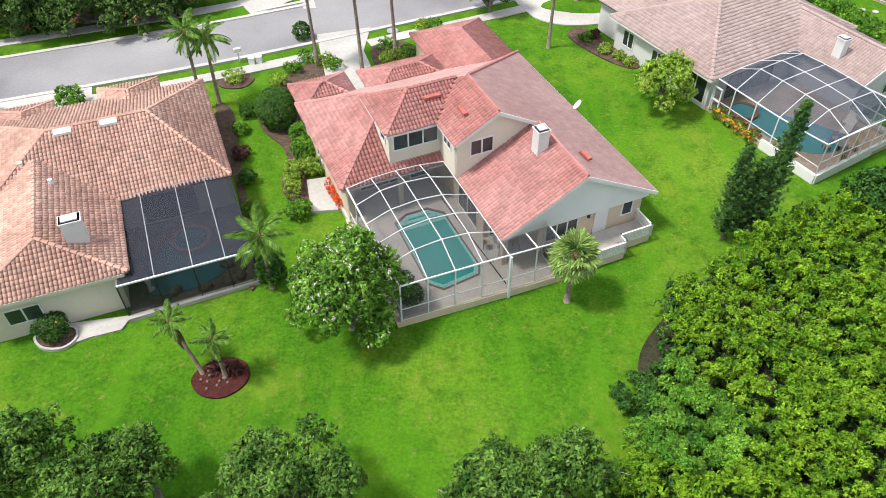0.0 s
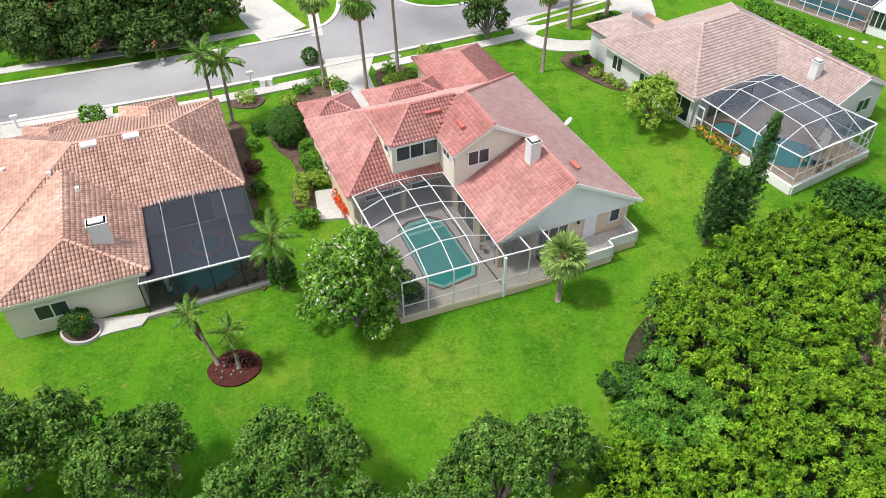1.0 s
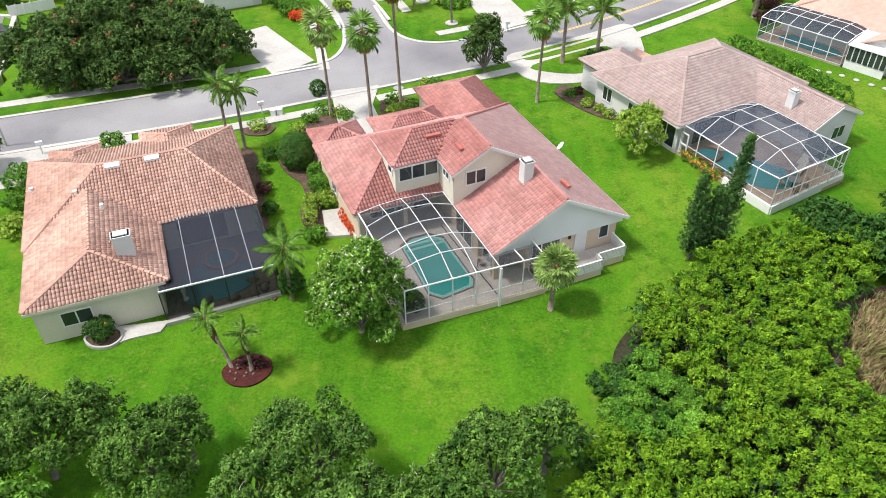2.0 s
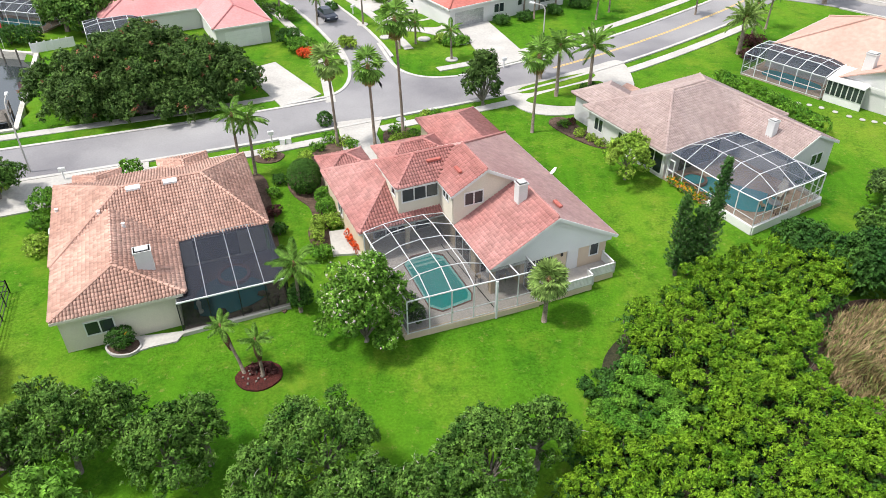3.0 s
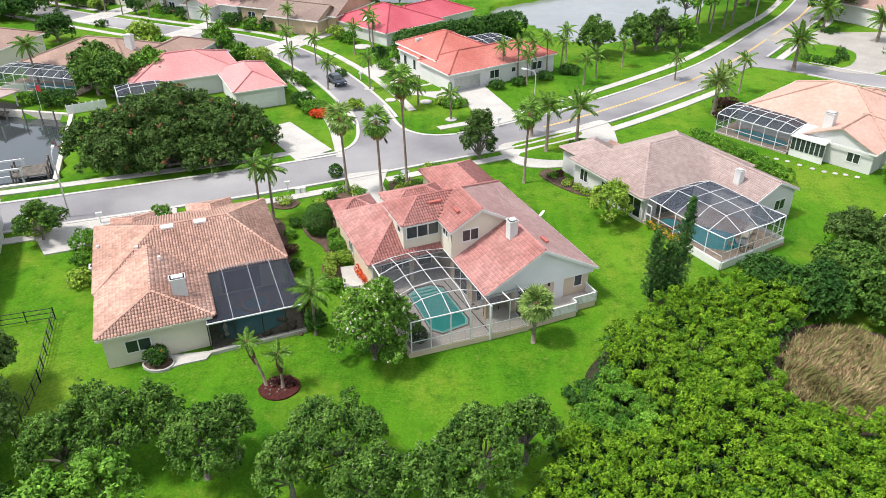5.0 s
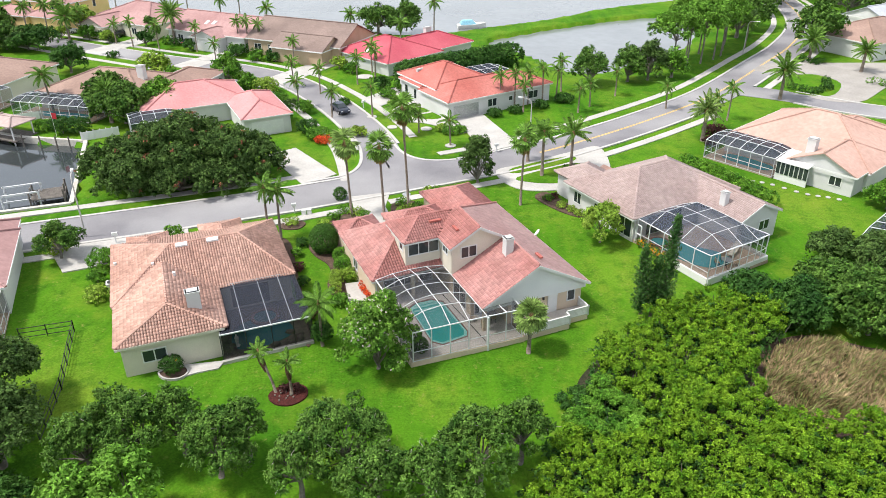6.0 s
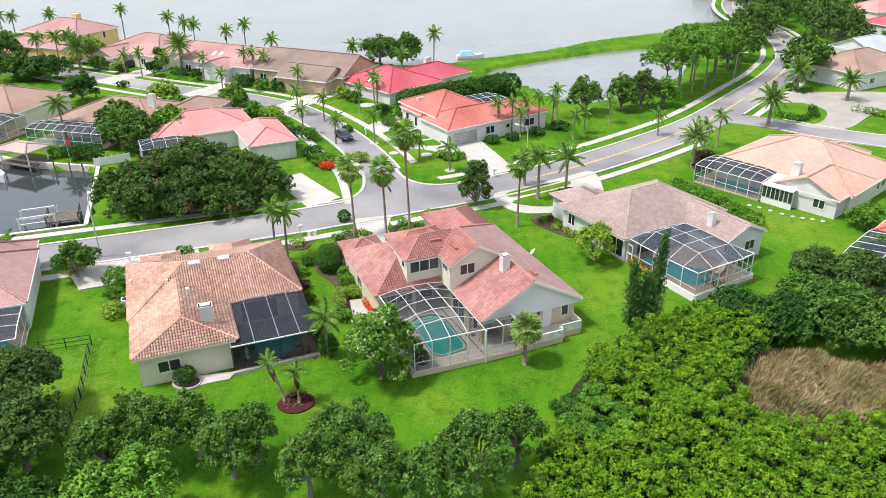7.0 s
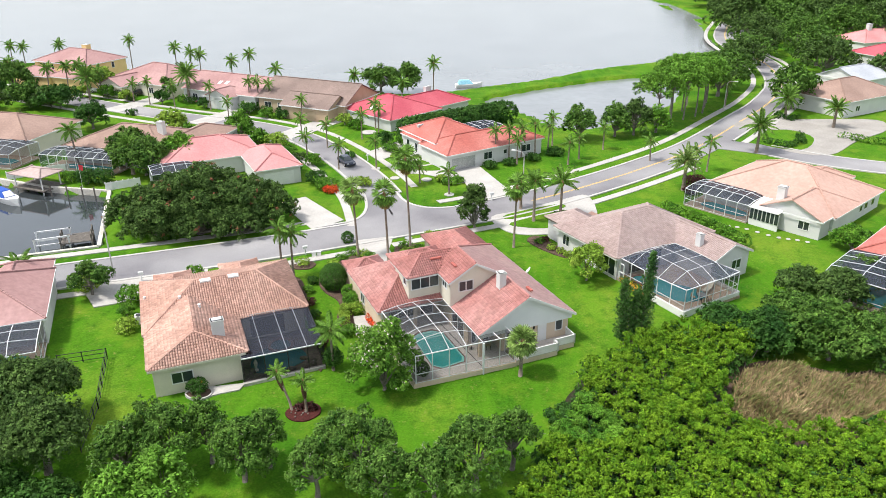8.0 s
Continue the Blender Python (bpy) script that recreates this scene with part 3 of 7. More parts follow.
for line, half in ((MAIN, 3.55), (SIDE, 2.9), (STREET, 3.3)):
    dense = smooth_line(line, 3)
    for side in (half + 0.2, -half - 0.2):
        gaps = JUNCTION if (line is not MAIN) else ([JUNCTION[0]] if side > 0 else [JUNCTION[1]])
        if line is MAIN:
            gaps = [(-7, 73, 8.5)] if side > 0 else [(53, 104, 7)]
        for run in runs(dense, side, gaps):
            solid("kerb", ribbon(run, 0.22, -0.22, -0.2, 0.11), M["kerb"], "light grey concrete kerb along the road", "kerb", kind="structure")
for line, side, w, gaps in ((MAIN, -5.9, 0.65, [(-9.5, 60, 2.2), (53, 100, 10)]), (MAIN, 6.7, 0.65, [(-9, 74, 8)]), (SIDE, 6.3, 0.6, [(-7, 74, 6)]), (SIDE, -6.0, 0.6, [(-4, 76, 7)])):
    for run in runs(smooth_line(line, 3), side, gaps):
        solid("pavement", ribbon(run, w, -w, -0.1, 0.055), M["concrete"], "pale concrete pavement between two strips of lawn", "pavement", kind="structure")
for run in ([q for q in MAIN if q[0] > 12],):
    for d in (0.12, -0.12):
        solid("road_marking", ribbon(run, d + 0.06, d - 0.06, 0.02, 0.036), M["yellow"], "double yellow centre line, worn", "road marking", kind="structure")


# flared corners where the side road meets the main road
for curve, rest in (([(-18.6, 66.6), (-16.2, 67.7), (-14.2, 68.7), (-12.8, 70.4), (-12.2, 73.4), (-12.6, 77.6), (-13.5, 81.2), (-14.6, 84.4)], [(-12.0, 84.0), (-8.0, 72.0), (-8.0, 66.8), (-16.8, 63.0)]),
                    ([(1.2, 74.6), (-1.4, 74.2), (-3.8, 74.7), (-5.9, 76.4), (-7.4, 79.2), (-8.6, 82.8), (-9.6, 86.0)], [(-12.0, 86.0), (-10.0, 78.0), (-8.0, 71.0), (-7.0, 67.5), (0.0, 70.5)])):
    bend = smooth_line(curve, 5)
    solid("road", Geo().prism(bend + rest, -0.3, 0.026), M["asphalt"], "grey asphalt flare at the road junction", "road", kind="structure")
    solid("kerb", ribbon(bend, 0.22, -0.22, -0.2, 0.11), M["kerb"], "rounded concrete kerb at the junction", "kerb", kind="structure")


def paving(outline, z, material, label, category="driveway"):
    return solid(category.replace(" ", "_"), Geo().prism(outline, -0.2, z), M[material], label, category, kind="structure")


def rounded(outline, per=4):
    return smooth_line(outline, per, True)


paving([(-12.2, 61.9), (-10.6, 55), (-9.6, 50), (-4.5, 52), (-6.5, 55.5), (-7.6, 59), (-7.3, 63.3)], 0.062, "concrete", "pale concrete driveway to the road")
paving([(-44, 48.3), (-40, 43), (-28.2, 47.8), (-30.2, 53.6)], 0.060, "concrete", "broad pale concrete driveway")
paving([(-25.9, 76.6), (-22.4, 79.4), (-15.0, 69.4), (-18.8, 65.5)], 0.064, "concrete", "pale concrete driveway to a garage")
paving([(1.2, 92.8), (5.6, 95.2), (10.6, 80.6), (5.2, 77.2)], 0.064, "concrete", "white concrete driveway with dark joints")
paving(rounded([(6.6, 70.4), (8.2, 65.2), (12, 63.6), (17.6, 65.2), (22, 70), (22.2, 79.4), (18, 77.6), (11, 73)]), 0.050, "concrete", "curved pale concrete driveway round a planted island")
paving([(17.2, 66.6), (20.5, 62.5), (25.6, 66.5), (21.6, 72.5)], 0.068, "pavers", "pinkish brick paver driveway")
for outline in ([(8.9, 71.2), (16.6, 75.4), (17.6, 73.9), (9.6, 69.5)], [(9.3, 68.0), (17.4, 72.9), (18.9, 71.2), (18.0, 67.6), (14.5, 66.0), (11.0, 66.3)]):
    paving(rounded(outline), 0.09, "grass", "small mown grass island in the driveway", "grass island")
paving(rounded([(60, 121), (66, 127), (78, 127), (92, 126), (90, 118), (80, 110), (70, 100.5), (63, 104), (69, 110), (71, 117)]), 0.045, "court", "wide pale paved court beside the road")
paving(rounded([(60.4, 108.5), (66, 117), (70.5, 118), (72.4, 112), (66.5, 104)]), 0.07, "grass", "round grass island with clipped hedges", "grass island")
paving(rounded([(-9.4, 97), (-5.6, 102.5), (-1.5, 99.5), (0.4, 95), (0.9, 88), (-4, 90.5), (-8, 91.5)]), 0.05, "concrete", "winding white concrete garden path")
paving(rounded([(-7.6, 95.5), (-5, 98.5), (-2.4, 96.2), (-1.2, 92.8), (-4.6, 92.6)]), 0.08, "grass", "rounded lawn bed within the path", "grass island")
for x, y, r in ((1.5, 87.9, 2.0), (-4.7, 97.6, 2.4)):
    ring = [(x + r * math.cos(i * math.pi / 16), y + r * math.sin(i * math.pi / 16)) for i in range(33)]
    solid("pavement", ribbon(ring, 0.3, -0.3, -0.1, 0.10), M["concrete"], "white concrete ring path in a front garden", "garden path", kind="structure")
paving([(-15, 104), (-11.5, 99.5), (-2, 112), (-6, 116)], 0.052, "concrete", "pale concrete driveway")
for x, y, turn in ((-95, 157, -28), (-74, 146, -28), (-50, 133.5, -28), (-29, 122, -30)):
    q = Matrix.Rotation(radians(turn), 2)
    paving([tuple(Vector((x, y)) + q @ Vector(c)) for c in ((-2.8, -9), (2.8, -9), (2.8, 8), (-2.8, 8))], 0.05, "concrete", "pale concrete driveway to the side road")

# seawall round the canal
for a, b in (((-46.9, 60.2), (-54.9, 82.6)), ((-54.9, 82.6), (-66.2, 84.7)), ((-66.2, 84.7), (-95, 96.4)), ((-46.9, 60.2), (-58.6, 56.2))):
    solid("seawall", Geo().beam((*a, -0.7), (*b, -0.7), 0.55, 1.7), M["seawall"], "pale concrete seawall edging the canal", "seawall", kind="structure")


# ---- roofs, walls and windows ----
def facet_frame(poly):
    o, e = Vector(poly[0]), (Vector(poly[1]) - Vector(poly[0])).normalized()
    n = e.cross(Vector(poly[2]) - o).normalized()
    if n.z < 0:
        n = -n
    s = n.cross(e)
    if s.z < 0:
        s, e = -s, -e
    return o, e, s, n


def tile_places(poly, w, c):
    """Where tiles lie on a sloping facet whose first edge is the eave."""
    o, e, s, n = facet_frame(poly)
    flat = [((Vector(p) - o).dot(e), (Vector(p) - o).dot(s)) for p in poly]
    xs, ys = [p[0] for p in flat], [p[1] for p in flat]
    U, V = np.meshgrid(np.arange(min(xs), max(xs), w), np.arange(min(ys) - 0.05, max(ys), c))
    U, V = U.ravel(), V.ravel()
    ok = inside(U + w / 2, V + c / 2, flat)
    return np.array(o), np.array(e), np.array(s), np.array(n), U[ok], V[ok]


PROFILE = [(0.0, -0.012), (0.20, 0.055), (0.46, 0.080), (0.72, 0.055), (0.92, -0.012)]


def tile_shape(w, c):
    """One barrel tile: curved across, its lower end raised, with a lip."""
    v, f = [], []
    for px, pz in PROFILE:
        v += [(px * w, -0.03, -0.01), (px * w, -0.03, pz + 0.055), (px * w, c, pz + 0.005)]
    for i in range(len(PROFILE) - 1):
        a, b = 3 * i, 3 * i + 3
        f += [(a, b, b + 1, a + 1), (a + 1, b + 1, b + 2, a + 2)]
    return np.array(v), np.array(f)


def tile_field(facets, w=0.24, c=0.315, relief=1.0):
    tv, tf = tile_shape(w, c)
    tv = tv * np.array([1, 1, relief])
    V, Q, k = [], [], 0
    rng = np.random.default_rng(5)
    for poly in facets:
        o, e, s, n, U, W = tile_places(poly, w, c)
        if not len(U):
            continue
        lift = rng.uniform(-0.006, 0.012, len(U))
        slip = rng.uniform(-0.015, 0.015, len(U))
        base = o + U[:, None] * e + (W + slip)[:, None] * s + lift[:, None] * n
        V.append((base[:, None, :] + tv[None, :, 0:1] * e + tv[None, :, 1:2] * s + tv[None, :, 2:3] * n).reshape(-1, 3))
        Q.append((np.arange(len(U))[:, None, None] * len(tv) + tf[None] + k).reshape(-1, 4))
        k += len(U) * len(tv)
    return arr_mesh("tiles", np.concatenate(V), np.concatenate(Q))


def roof(parent, facets, caps, material, tiled=True, label="", single=None, faded=()):
    """A tiled roof: a deck under each facet, its field of tiles, and caps along ridges and hips. faded: facets of
    flatter, weathered tile whose colour is also lightened against shade.
    """
    r = new("roof")
    r.parent = parent
    planes = []
    for i, poly in enumerate(facets):
        pts = [Vector(p) for p in poly]
        if (pts[1] - pts[0]).cross(pts[2] - pts[0]).z < 0:
            pts = pts[::-1]
        m = "roof_faded_lit" if i in faded else material
        plane = part("roof_plane", Geo().slab([tuple(p) for p in pts], 0.14), M["underlay" if tiled and i not in faded else m], r)
        planes.append(plane)
        if tiled and poly is not single:
            tagged(part("tile_field", tile_field([poly], relief=0.3 if i in faded else 1.0), M[m], r), kind="stuff")
    for a, b in caps:
        a, b = Vector(a), Vector(b)
        steps = max(2, int((b - a).length / 0.42))
        pts, radii = [], []
        for i in range(steps):
            pts += [a.lerp(b, i / steps) + Vector((0, 0, 0.06)), a.lerp(b, (i + 0.96) / steps) + Vector((0, 0, 0.03))]
            radii += [0.145, 0.115]
        part("ridge_cap", Geo().tube(pts, radii, 6), M[material], r)
    return r


def hip_block(u0, v0, u1, v1, E, k, ends="hh", along=None, inset=None):
    """Facets and caps of a hipped or gabled block. ends: lower and upper end of the ridge, h or g. inset: how far the ridge ends stand in, where not by the pitch."""
    W, D = u1 - u0, v1 - v0
    along = along or ("u" if W >= D else "v")
    if along == "v":
        m, h = (u0 + u1) / 2, W / 2
        z = E + h * k
        p, q = inset or (h, h)
        a, b = v0 + (p if ends[0] == "h" else 0), v1 - (q if ends[1] == "h" else 0)
        A, B = (m, a, z), (m, b, z)
        F = [[(u0, v1, E), (u0, v0, E), A, B], [(u1, v0, E), (u1, v1, E), B, A]]
        caps = [(A, B)]
        if ends[0] == "h":
            F.append([(u0, v0, E), (u1, v0, E), A])
            caps += [((u0, v0, E), A), ((u1, v0, E), A)]
        if ends[1] == "h":
            F.append([(u1, v1, E), (u0, v1, E), B])
            caps += [((u0, v1, E), B), ((u1, v1, E), B)]
    else:
        m, h = (v0 + v1) / 2, D / 2
        z = E + h * k
        p, q = inset or (h, h)
        a, b = u0 + (p if ends[0] == "h" else 0), u1 - (q if ends[1] == "h" else 0)
        A, B = (a, m, z), (b, m, z)
        F = [[(u0, v0, E), (u1, v0, E), B, A], [(u1, v1, E), (u0, v1, E), A, B]]
        caps = [(A, B)]
        if ends[0] == "h":
            F.append([(u0, v1, E), (u0, v0, E), A])
            caps += [((u0, v0, E), A), ((u0, v1, E), A)]
        if ends[1] == "h":
            F.append([(u1, v0, E), (u1, v1, E), B])
            caps += [((u1, v0, E), B), ((u1, v1, E), B)]
    return F, caps


def fascia(parent, edges, E, material="white"):
    for (a, b) in edges:
        part("fascia", Geo().beam((*a, E - 0.10), (*b, E - 0.10), 0.06, 0.22), M[material], parent)


DIRS = {"-v": (1, 0, 0, -1), "+v": (-1, 0, 0, 1), "-u": (0, -1, -1, 0), "+u": (0, 1, 1, 0)}


def window(parent, u, v, z, w, h, facing, panes=2, frame="white", glass="glass", name="window"):
    """A framed window on a wall: u, v is its middle on the wall's face."""
    ax, ay, nx_, ny_ = DIRS[facing]

    def at(s, d, zz):
        return (u + ax * s + nx_ * d, v + ay * s + ny_ * d, zz)

    t = 0.09
    xs = [-w / 2 - t / 2]
    for i in range(panes):
        xs += [-w / 2 + w * i / panes + t / 2, -w / 2 + w * (i + 1) / panes - t / 2]
    xs.append(w / 2 + t / 2)
    zs = [z - h / 2 - t / 2, z - h / 2 + t / 2, z + h / 2 - t / 2, z + h / 2 + t / 2]
    nc, g = len(xs), Geo()
    g.v = [at(s, d, zz) for d in (0.06, -0.03) for zz in zs for s in xs]
    half = nc * 4
    solid_cell = lambda c, r: 0 <= c < nc - 1 and 0 <= r < 3 and not (r == 1 and c % 2 == 1)
    for r in range(3):
        for c in range(nc - 1):
            if solid_cell(c, r):
                p, q, o2, o3 = r * nc + c, r * nc + c + 1, (r + 1) * nc + c + 1, (r + 1) * nc + c
                g.f += [(p, q, o2, o3), (half + o3, half + o2, half + q, half + p)]
                for dc, dr, e0, e1 in ((0, -1, p, q), (1, 0, q, o2), (0, 1, o2, o3), (-1, 0, o3, p)):
                    if not solid_cell(c + dc, r + dr):
                        g.f.append((e0, half + e0, half + e1, e1))
    wf = part(name, g, M[frame], parent)
    for i in range(panes):
        s0, s1 = -w / 2 + w * i / panes + 0.02, -w / 2 + w * (i + 1) / panes - 0.02
        p = Geo()
        p.add([at(s0, 0.012, z - h / 2), at(s1, 0.012, z - h / 2), at(s1, 0.012, z + h / 2), at(s0, 0.012, z + h / 2)]
              + [at(s0, -0.02, z - h / 2), at(s1, -0.02, z - h / 2), at(s1, -0.02, z + h / 2), at(s0, -0.02, z + h / 2)],
              [(0, 1, 2, 3), (7, 6, 5, 4), (0, 4, 5, 1), (1, 5, 6, 2), (2, 6, 7, 3), (3, 7, 4, 0)])
        part("pane", p, M[glass], wf)
    return wf


def garage_door(parent, u, v, w, facing, material="white"):
    ax, ay, nx_, ny_ = DIRS[facing]
    d = Geo()
    for i in range(4):
        z0 = 0.08 + i * 0.53
        a = (u - ax * w / 2 + nx_ * 0.03, v - ay * w / 2 + ny_ * 0.03, z0 + 0.26)
        b = (u + ax * w / 2 + nx_ * 0.03, v + ay * w / 2 + ny_ * 0.03, z0 + 0.26)
        d.beam(a, b, 0.06, 0.50)
    return part("garage_door", d, M[material], parent, "closed panelled garage door")


def chimney(parent, u, v, z0, z1, w=0.9, d=0.9, material="wall_white"):
    g = Geo().box(u - w / 2, v - d / 2, z0, u + w / 2, v + d / 2, z1)
    g.box(u - w / 2 - 0.06, v - d / 2 - 0.06, z1 - 0.12, u + w / 2 + 0.06, v + d / 2 + 0.06, z1)
    c = part("chimney", g, M[material], parent)
    part("chimney_cap", Geo().box(u - w / 2 + 0.12, v - d / 2 + 0.12, z1, u + w / 2 - 0.12, v + d / 2 - 0.12, z1 + 0.07), M["wall_white"], c)
    return c


def gable_wall(parent, axis, at, lo, hi, mid, z0, E, top, material, thick=0.2, name="gable_wall"):
    """An upright wall with a peaked top. axis 'v': stands at v=at and runs along u."""
    prof = [(lo, z0), (hi, z0), (hi, E), (mid, top), (lo, E)]
    n = len(prof)
    f = [tuple(range(n)), tuple(range(n, 2 * n))[::-1]] + [(i, n + i, n + (i + 1) % n, (i + 1) % n) for i in range(n)]
    if axis == "v":
        vs = [(s, at, z) for s, z in prof] + [(s, at + thick, z) for s, z in prof]
    else:
        vs = [(at, s, z) for s, z in prof] + [(at - thick, s, z) for s, z in prof]
    return part(name, Geo().add(vs, f), M[material], parent)


def ring_walls(parent, outline, z0, z1, material, thick=0.22):
    """Walls along a closed outline, one mesh a side."""
    n = len(outline)
    for i in range(n):
        a, b = Vector(outline[i]), Vector(outline[(i + 1) % n])
        d = (b - a).normalized() * thick / 2
        part("wall", Geo().beam((*(a - d * 0.98), (z0 + z1) / 2), (*(b - d), (z0 + z1) / 2), thick, z1 - z0), M[material], parent)


def cage(parent, frames, screen, metal, size=0.10, side_screen=None, mid_rail=True, label=""):
    """A pool enclosure. frames: rows (front to back) of points across; the first and last of a row stand on posts down to the deck."""
    c = part("pool_cage", Geo().beam(frames[0][0], frames[0][-1], size), M[metal], parent, label)
    for i, row in enumerate(frames):
        for j in range(len(row) - 1):
            if i:
                part("cage_beam", Geo().beam(row[j], row[j + 1], size * 0.8), M[metal], c)
        if i:
            for j in range(len(row)):
                part("cage_beam", Geo().beam(frames[i - 1][j], row[j], size * 0.8), M[metal], c)
            for j in range(len(row) - 1):
                q = [frames[i - 1][j], frames[i - 1][j + 1], row[j + 1], row[j]]
                part("screen_panel", Geo().slab([(x, y, z - 0.03) for x, y, z in q], 0.004), M[screen], c)
    return c


def cage_side(c, tops, deck, metal, screen, size=0.09, rail=1.0):
    """Posts, rails and screens of one upright side below the given top points."""
    for i, (x, y, z) in enumerate(tops):
        part("cage_post", Geo().beam((x, y, deck), (x, y, z), size), M[metal], c)
        if i:
            px, py, pz = tops[i - 1]
            for zz in ([deck + 0.06] + ([deck + rail] if rail else [])):
                part("cage_rail", Geo().beam((px, py, zz), (x, y, zz), size * 0.7), M[metal], c)
            part("cage_rail", Geo().beam((px, py, pz), (x, y, z), size), M[metal], c)
            g = Geo().add([(px, py, deck), (x, y, deck), (x, y, z), (px, py, pz)], [(0, 1, 2, 3)])
            part("screen_panel", g, M[screen], c)


# ---- the house with the pool: red tile roof, dormer, gabled wing ----
E2, K = 3.3, 0.55
h2 = thing("house", "two-storey tan stucco house with weathered pinkish red tile roof", "house", -6.85, 35.57, 0, 24)
rear_facet = [(0, 0, E2), (7.4, 0, E2), (7.4, 4, E2 + 4 * K), (4, 4, E2 + 4 * K)]
ridge_hi = E2 + 8.5 * K
facets2 = [
    [(0, 10.8, E2), (0, 0, E2), (4, 4, E2 + 4 * K), (4, 6.8, E2 + 4 * K)],
    rear_facet,
    [(18.4, 10.8, E2), (0, 10.8, E2), (4, 6.8, E2 + 4 * K), (5.87, 2.87, 7.66), (9.37, 2.87, 7.66), (9.9, 2.3, ridge_hi)],
    [(18.4, -8.3, E2), (18.4, 10.8, E2), (9.9, 2.3, ridge_hi), (9.9, -2.3, ridge_hi), (12.85, -2.3, E2 + 5.55 * K), (12.85, -8.3, E2 + 5.55 * K)],
    [(7.3, 0.0, E2), (7.3, -8.3, E2), (12.85, -8.3, E2 + 5.55 * K), (12.85, 0.0, E2 + 5.55 * K)],
    [(3.4, 5.35, 6.3), (3.4, 0.4, 6.3), (5.87, 2.87, 7.66)],
    [(3.4, 0.4, 6.3), (6.9, 0.4, 6.3), (9.37, 2.87, 7.66), (5.87, 2.87, 7.66)],
    [(6.9, 0.4, 6.32), (6.9, -2.3, 6.32), (9.9, -2.3, ridge_hi), (9.9, 2.3, ridge_hi), (9.37, 2.87, 7.66)],
]
caps2 = [((0, 0, E2), (4, 4, E2 + 4 * K)), ((4, 4, E2 + 4 * K), (4, 6.8, E2 + 4 * K)), ((0, 10.8, E2), (4, 6.8, E2 + 4 * K)), ((18.4, 10.8, E2), (9.9, 2.3, ridge_hi)),
         ((9.9, 2.3, ridge_hi), (9.9, -2.3, ridge_hi)), ((12.85, -2.3, E2 + 5.55 * K), (12.85, -8.3, E2 + 5.55 * K)), ((3.4, 0.4, 6.3), (5.87, 2.87, 7.66)),
         ((5.87, 2.87, 7.66), (9.37, 2.87, 7.66)), ((3.4, 5.35, 6.3), (5.87, 2.87, 7.66))]
# north and east slopes take the faded tile, lightened against their shade
roof2 = roof(h2, facets2, caps2, "roof_red", single=rear_facet, faded=(2, 3))
# garage wing, entry and porch roofs on the street side
for block, ends in (((11.6, 7.5, 18.0, 17.2), "gh"), ((5.6, 9.0, 12.2, 13.4), "hh"), ((0.2, 9.6, 4.6, 13.6), "hh")):
    F, caps = hip_block(*block, E2 - 0.05, 0.42, ends, along="v" if block[0] in (11.6, 0.2) else "u")
    roof(h2, F, caps, "roof_red")
    x0, y0, x1, y1 = block
    ring_walls(h2, [(x0 + 0.5, y0 + 0.5), (x1 - 0.5, y0 + 0.5), (x1 - 0.5, y1 - 0.5), (x0 + 0.5, y1 - 0.5)], -0.1, E2 - 0.1, "wall_tan")
# ground-floor walls
ring_walls(h2, [(0.5, 2.8), (7.8, 2.8), (7.8, 10.3), (0.5, 10.3)], -0.1, E2 - 0.08, "wall_tan")
part("wall", Geo().box(0.4, 0.4, -0.1, 0.62, 2.7, E2 - 0.1), M["wall_tan"], h2)
part("soffit", Geo().box(0.3, 0.2, E2 - 0.22, 7.8, 2.8, E2 - 0.14), M["white"], h2)
for u in (0.7, 4.2):
    part("lanai_post", Geo().box(u - 0.16, 0.35, 0.4, u + 0.16, 0.67, E2 - 0.2), M["wall_tan"], h2)
ring_walls(h2, [(7.9, -4.8), (10.4, -4.8), (10.4, -7.4), (17.9, -7.4), (17.9, 10.2), (7.9, 10.2)], -0.1, E2 - 0.08, "wall_tan")
gable_wall(h2, "v", -7.75, 7.4, 18.3, 12.85, E2 - 0.75, E2 - 0.12, E2 + 5.4 * K - 0.1, "siding", 0.25)
part("soffit", Geo().box(7.5, -7.5, E2 - 0.2, 18.3, -4.6, E2 - 0.12), M["white"], h2)
for a, b in (((7.35, -8.34, E2 - 0.10), (12.85, -8.34, E2 + 5.5 * K - 0.10)), ((18.4, -8.34, E2 - 0.10), (12.85, -8.34, E2 + 5.5 * K - 0.10)),
             ((6.9, -2.33, 6.2), (9.9, -2.33, ridge_hi - 0.12)), ((12.85, -2.33, E2 + 5.55 * K - 0.12), (9.9, -2.33, ridge_hi - 0.12))):
    part("fascia", Geo().beam(a, b, 0.06, 0.24), M["white"], h2)
fascia(h2, [((0, 0), (7.3, 0)), ((0, 0), (0, 10.8)), ((18.42, -8.3), (18.42, 10.8)), ((7.3, 0), (7.3, -8.3))], E2)
fascia(h2, [((3.4, 0.4), (6.9, 0.4)), ((3.4, 0.4), (3.4, 5.3)), ((6.9, -2.3), (6.9, 0.4))], 6.28)
# upper storey
ring_walls(h2, [(3.75, 0.85), (7.25, 0.85), (7.25, 4.5), (3.75, 4.5)], 3.6, 6.2, "wall_cream")
part("wall", Geo().box(7.2, -1.95, 3.2, 7.42, 0.9, 6.3), M["wall_cream"], h2)
gable_wall(h2, "v", -1.98, 7.2, 12.7, 9.9, 3.2, 6.34, ridge_hi - 0.15, "wall_cream", 0.22, name="dormer_gable")
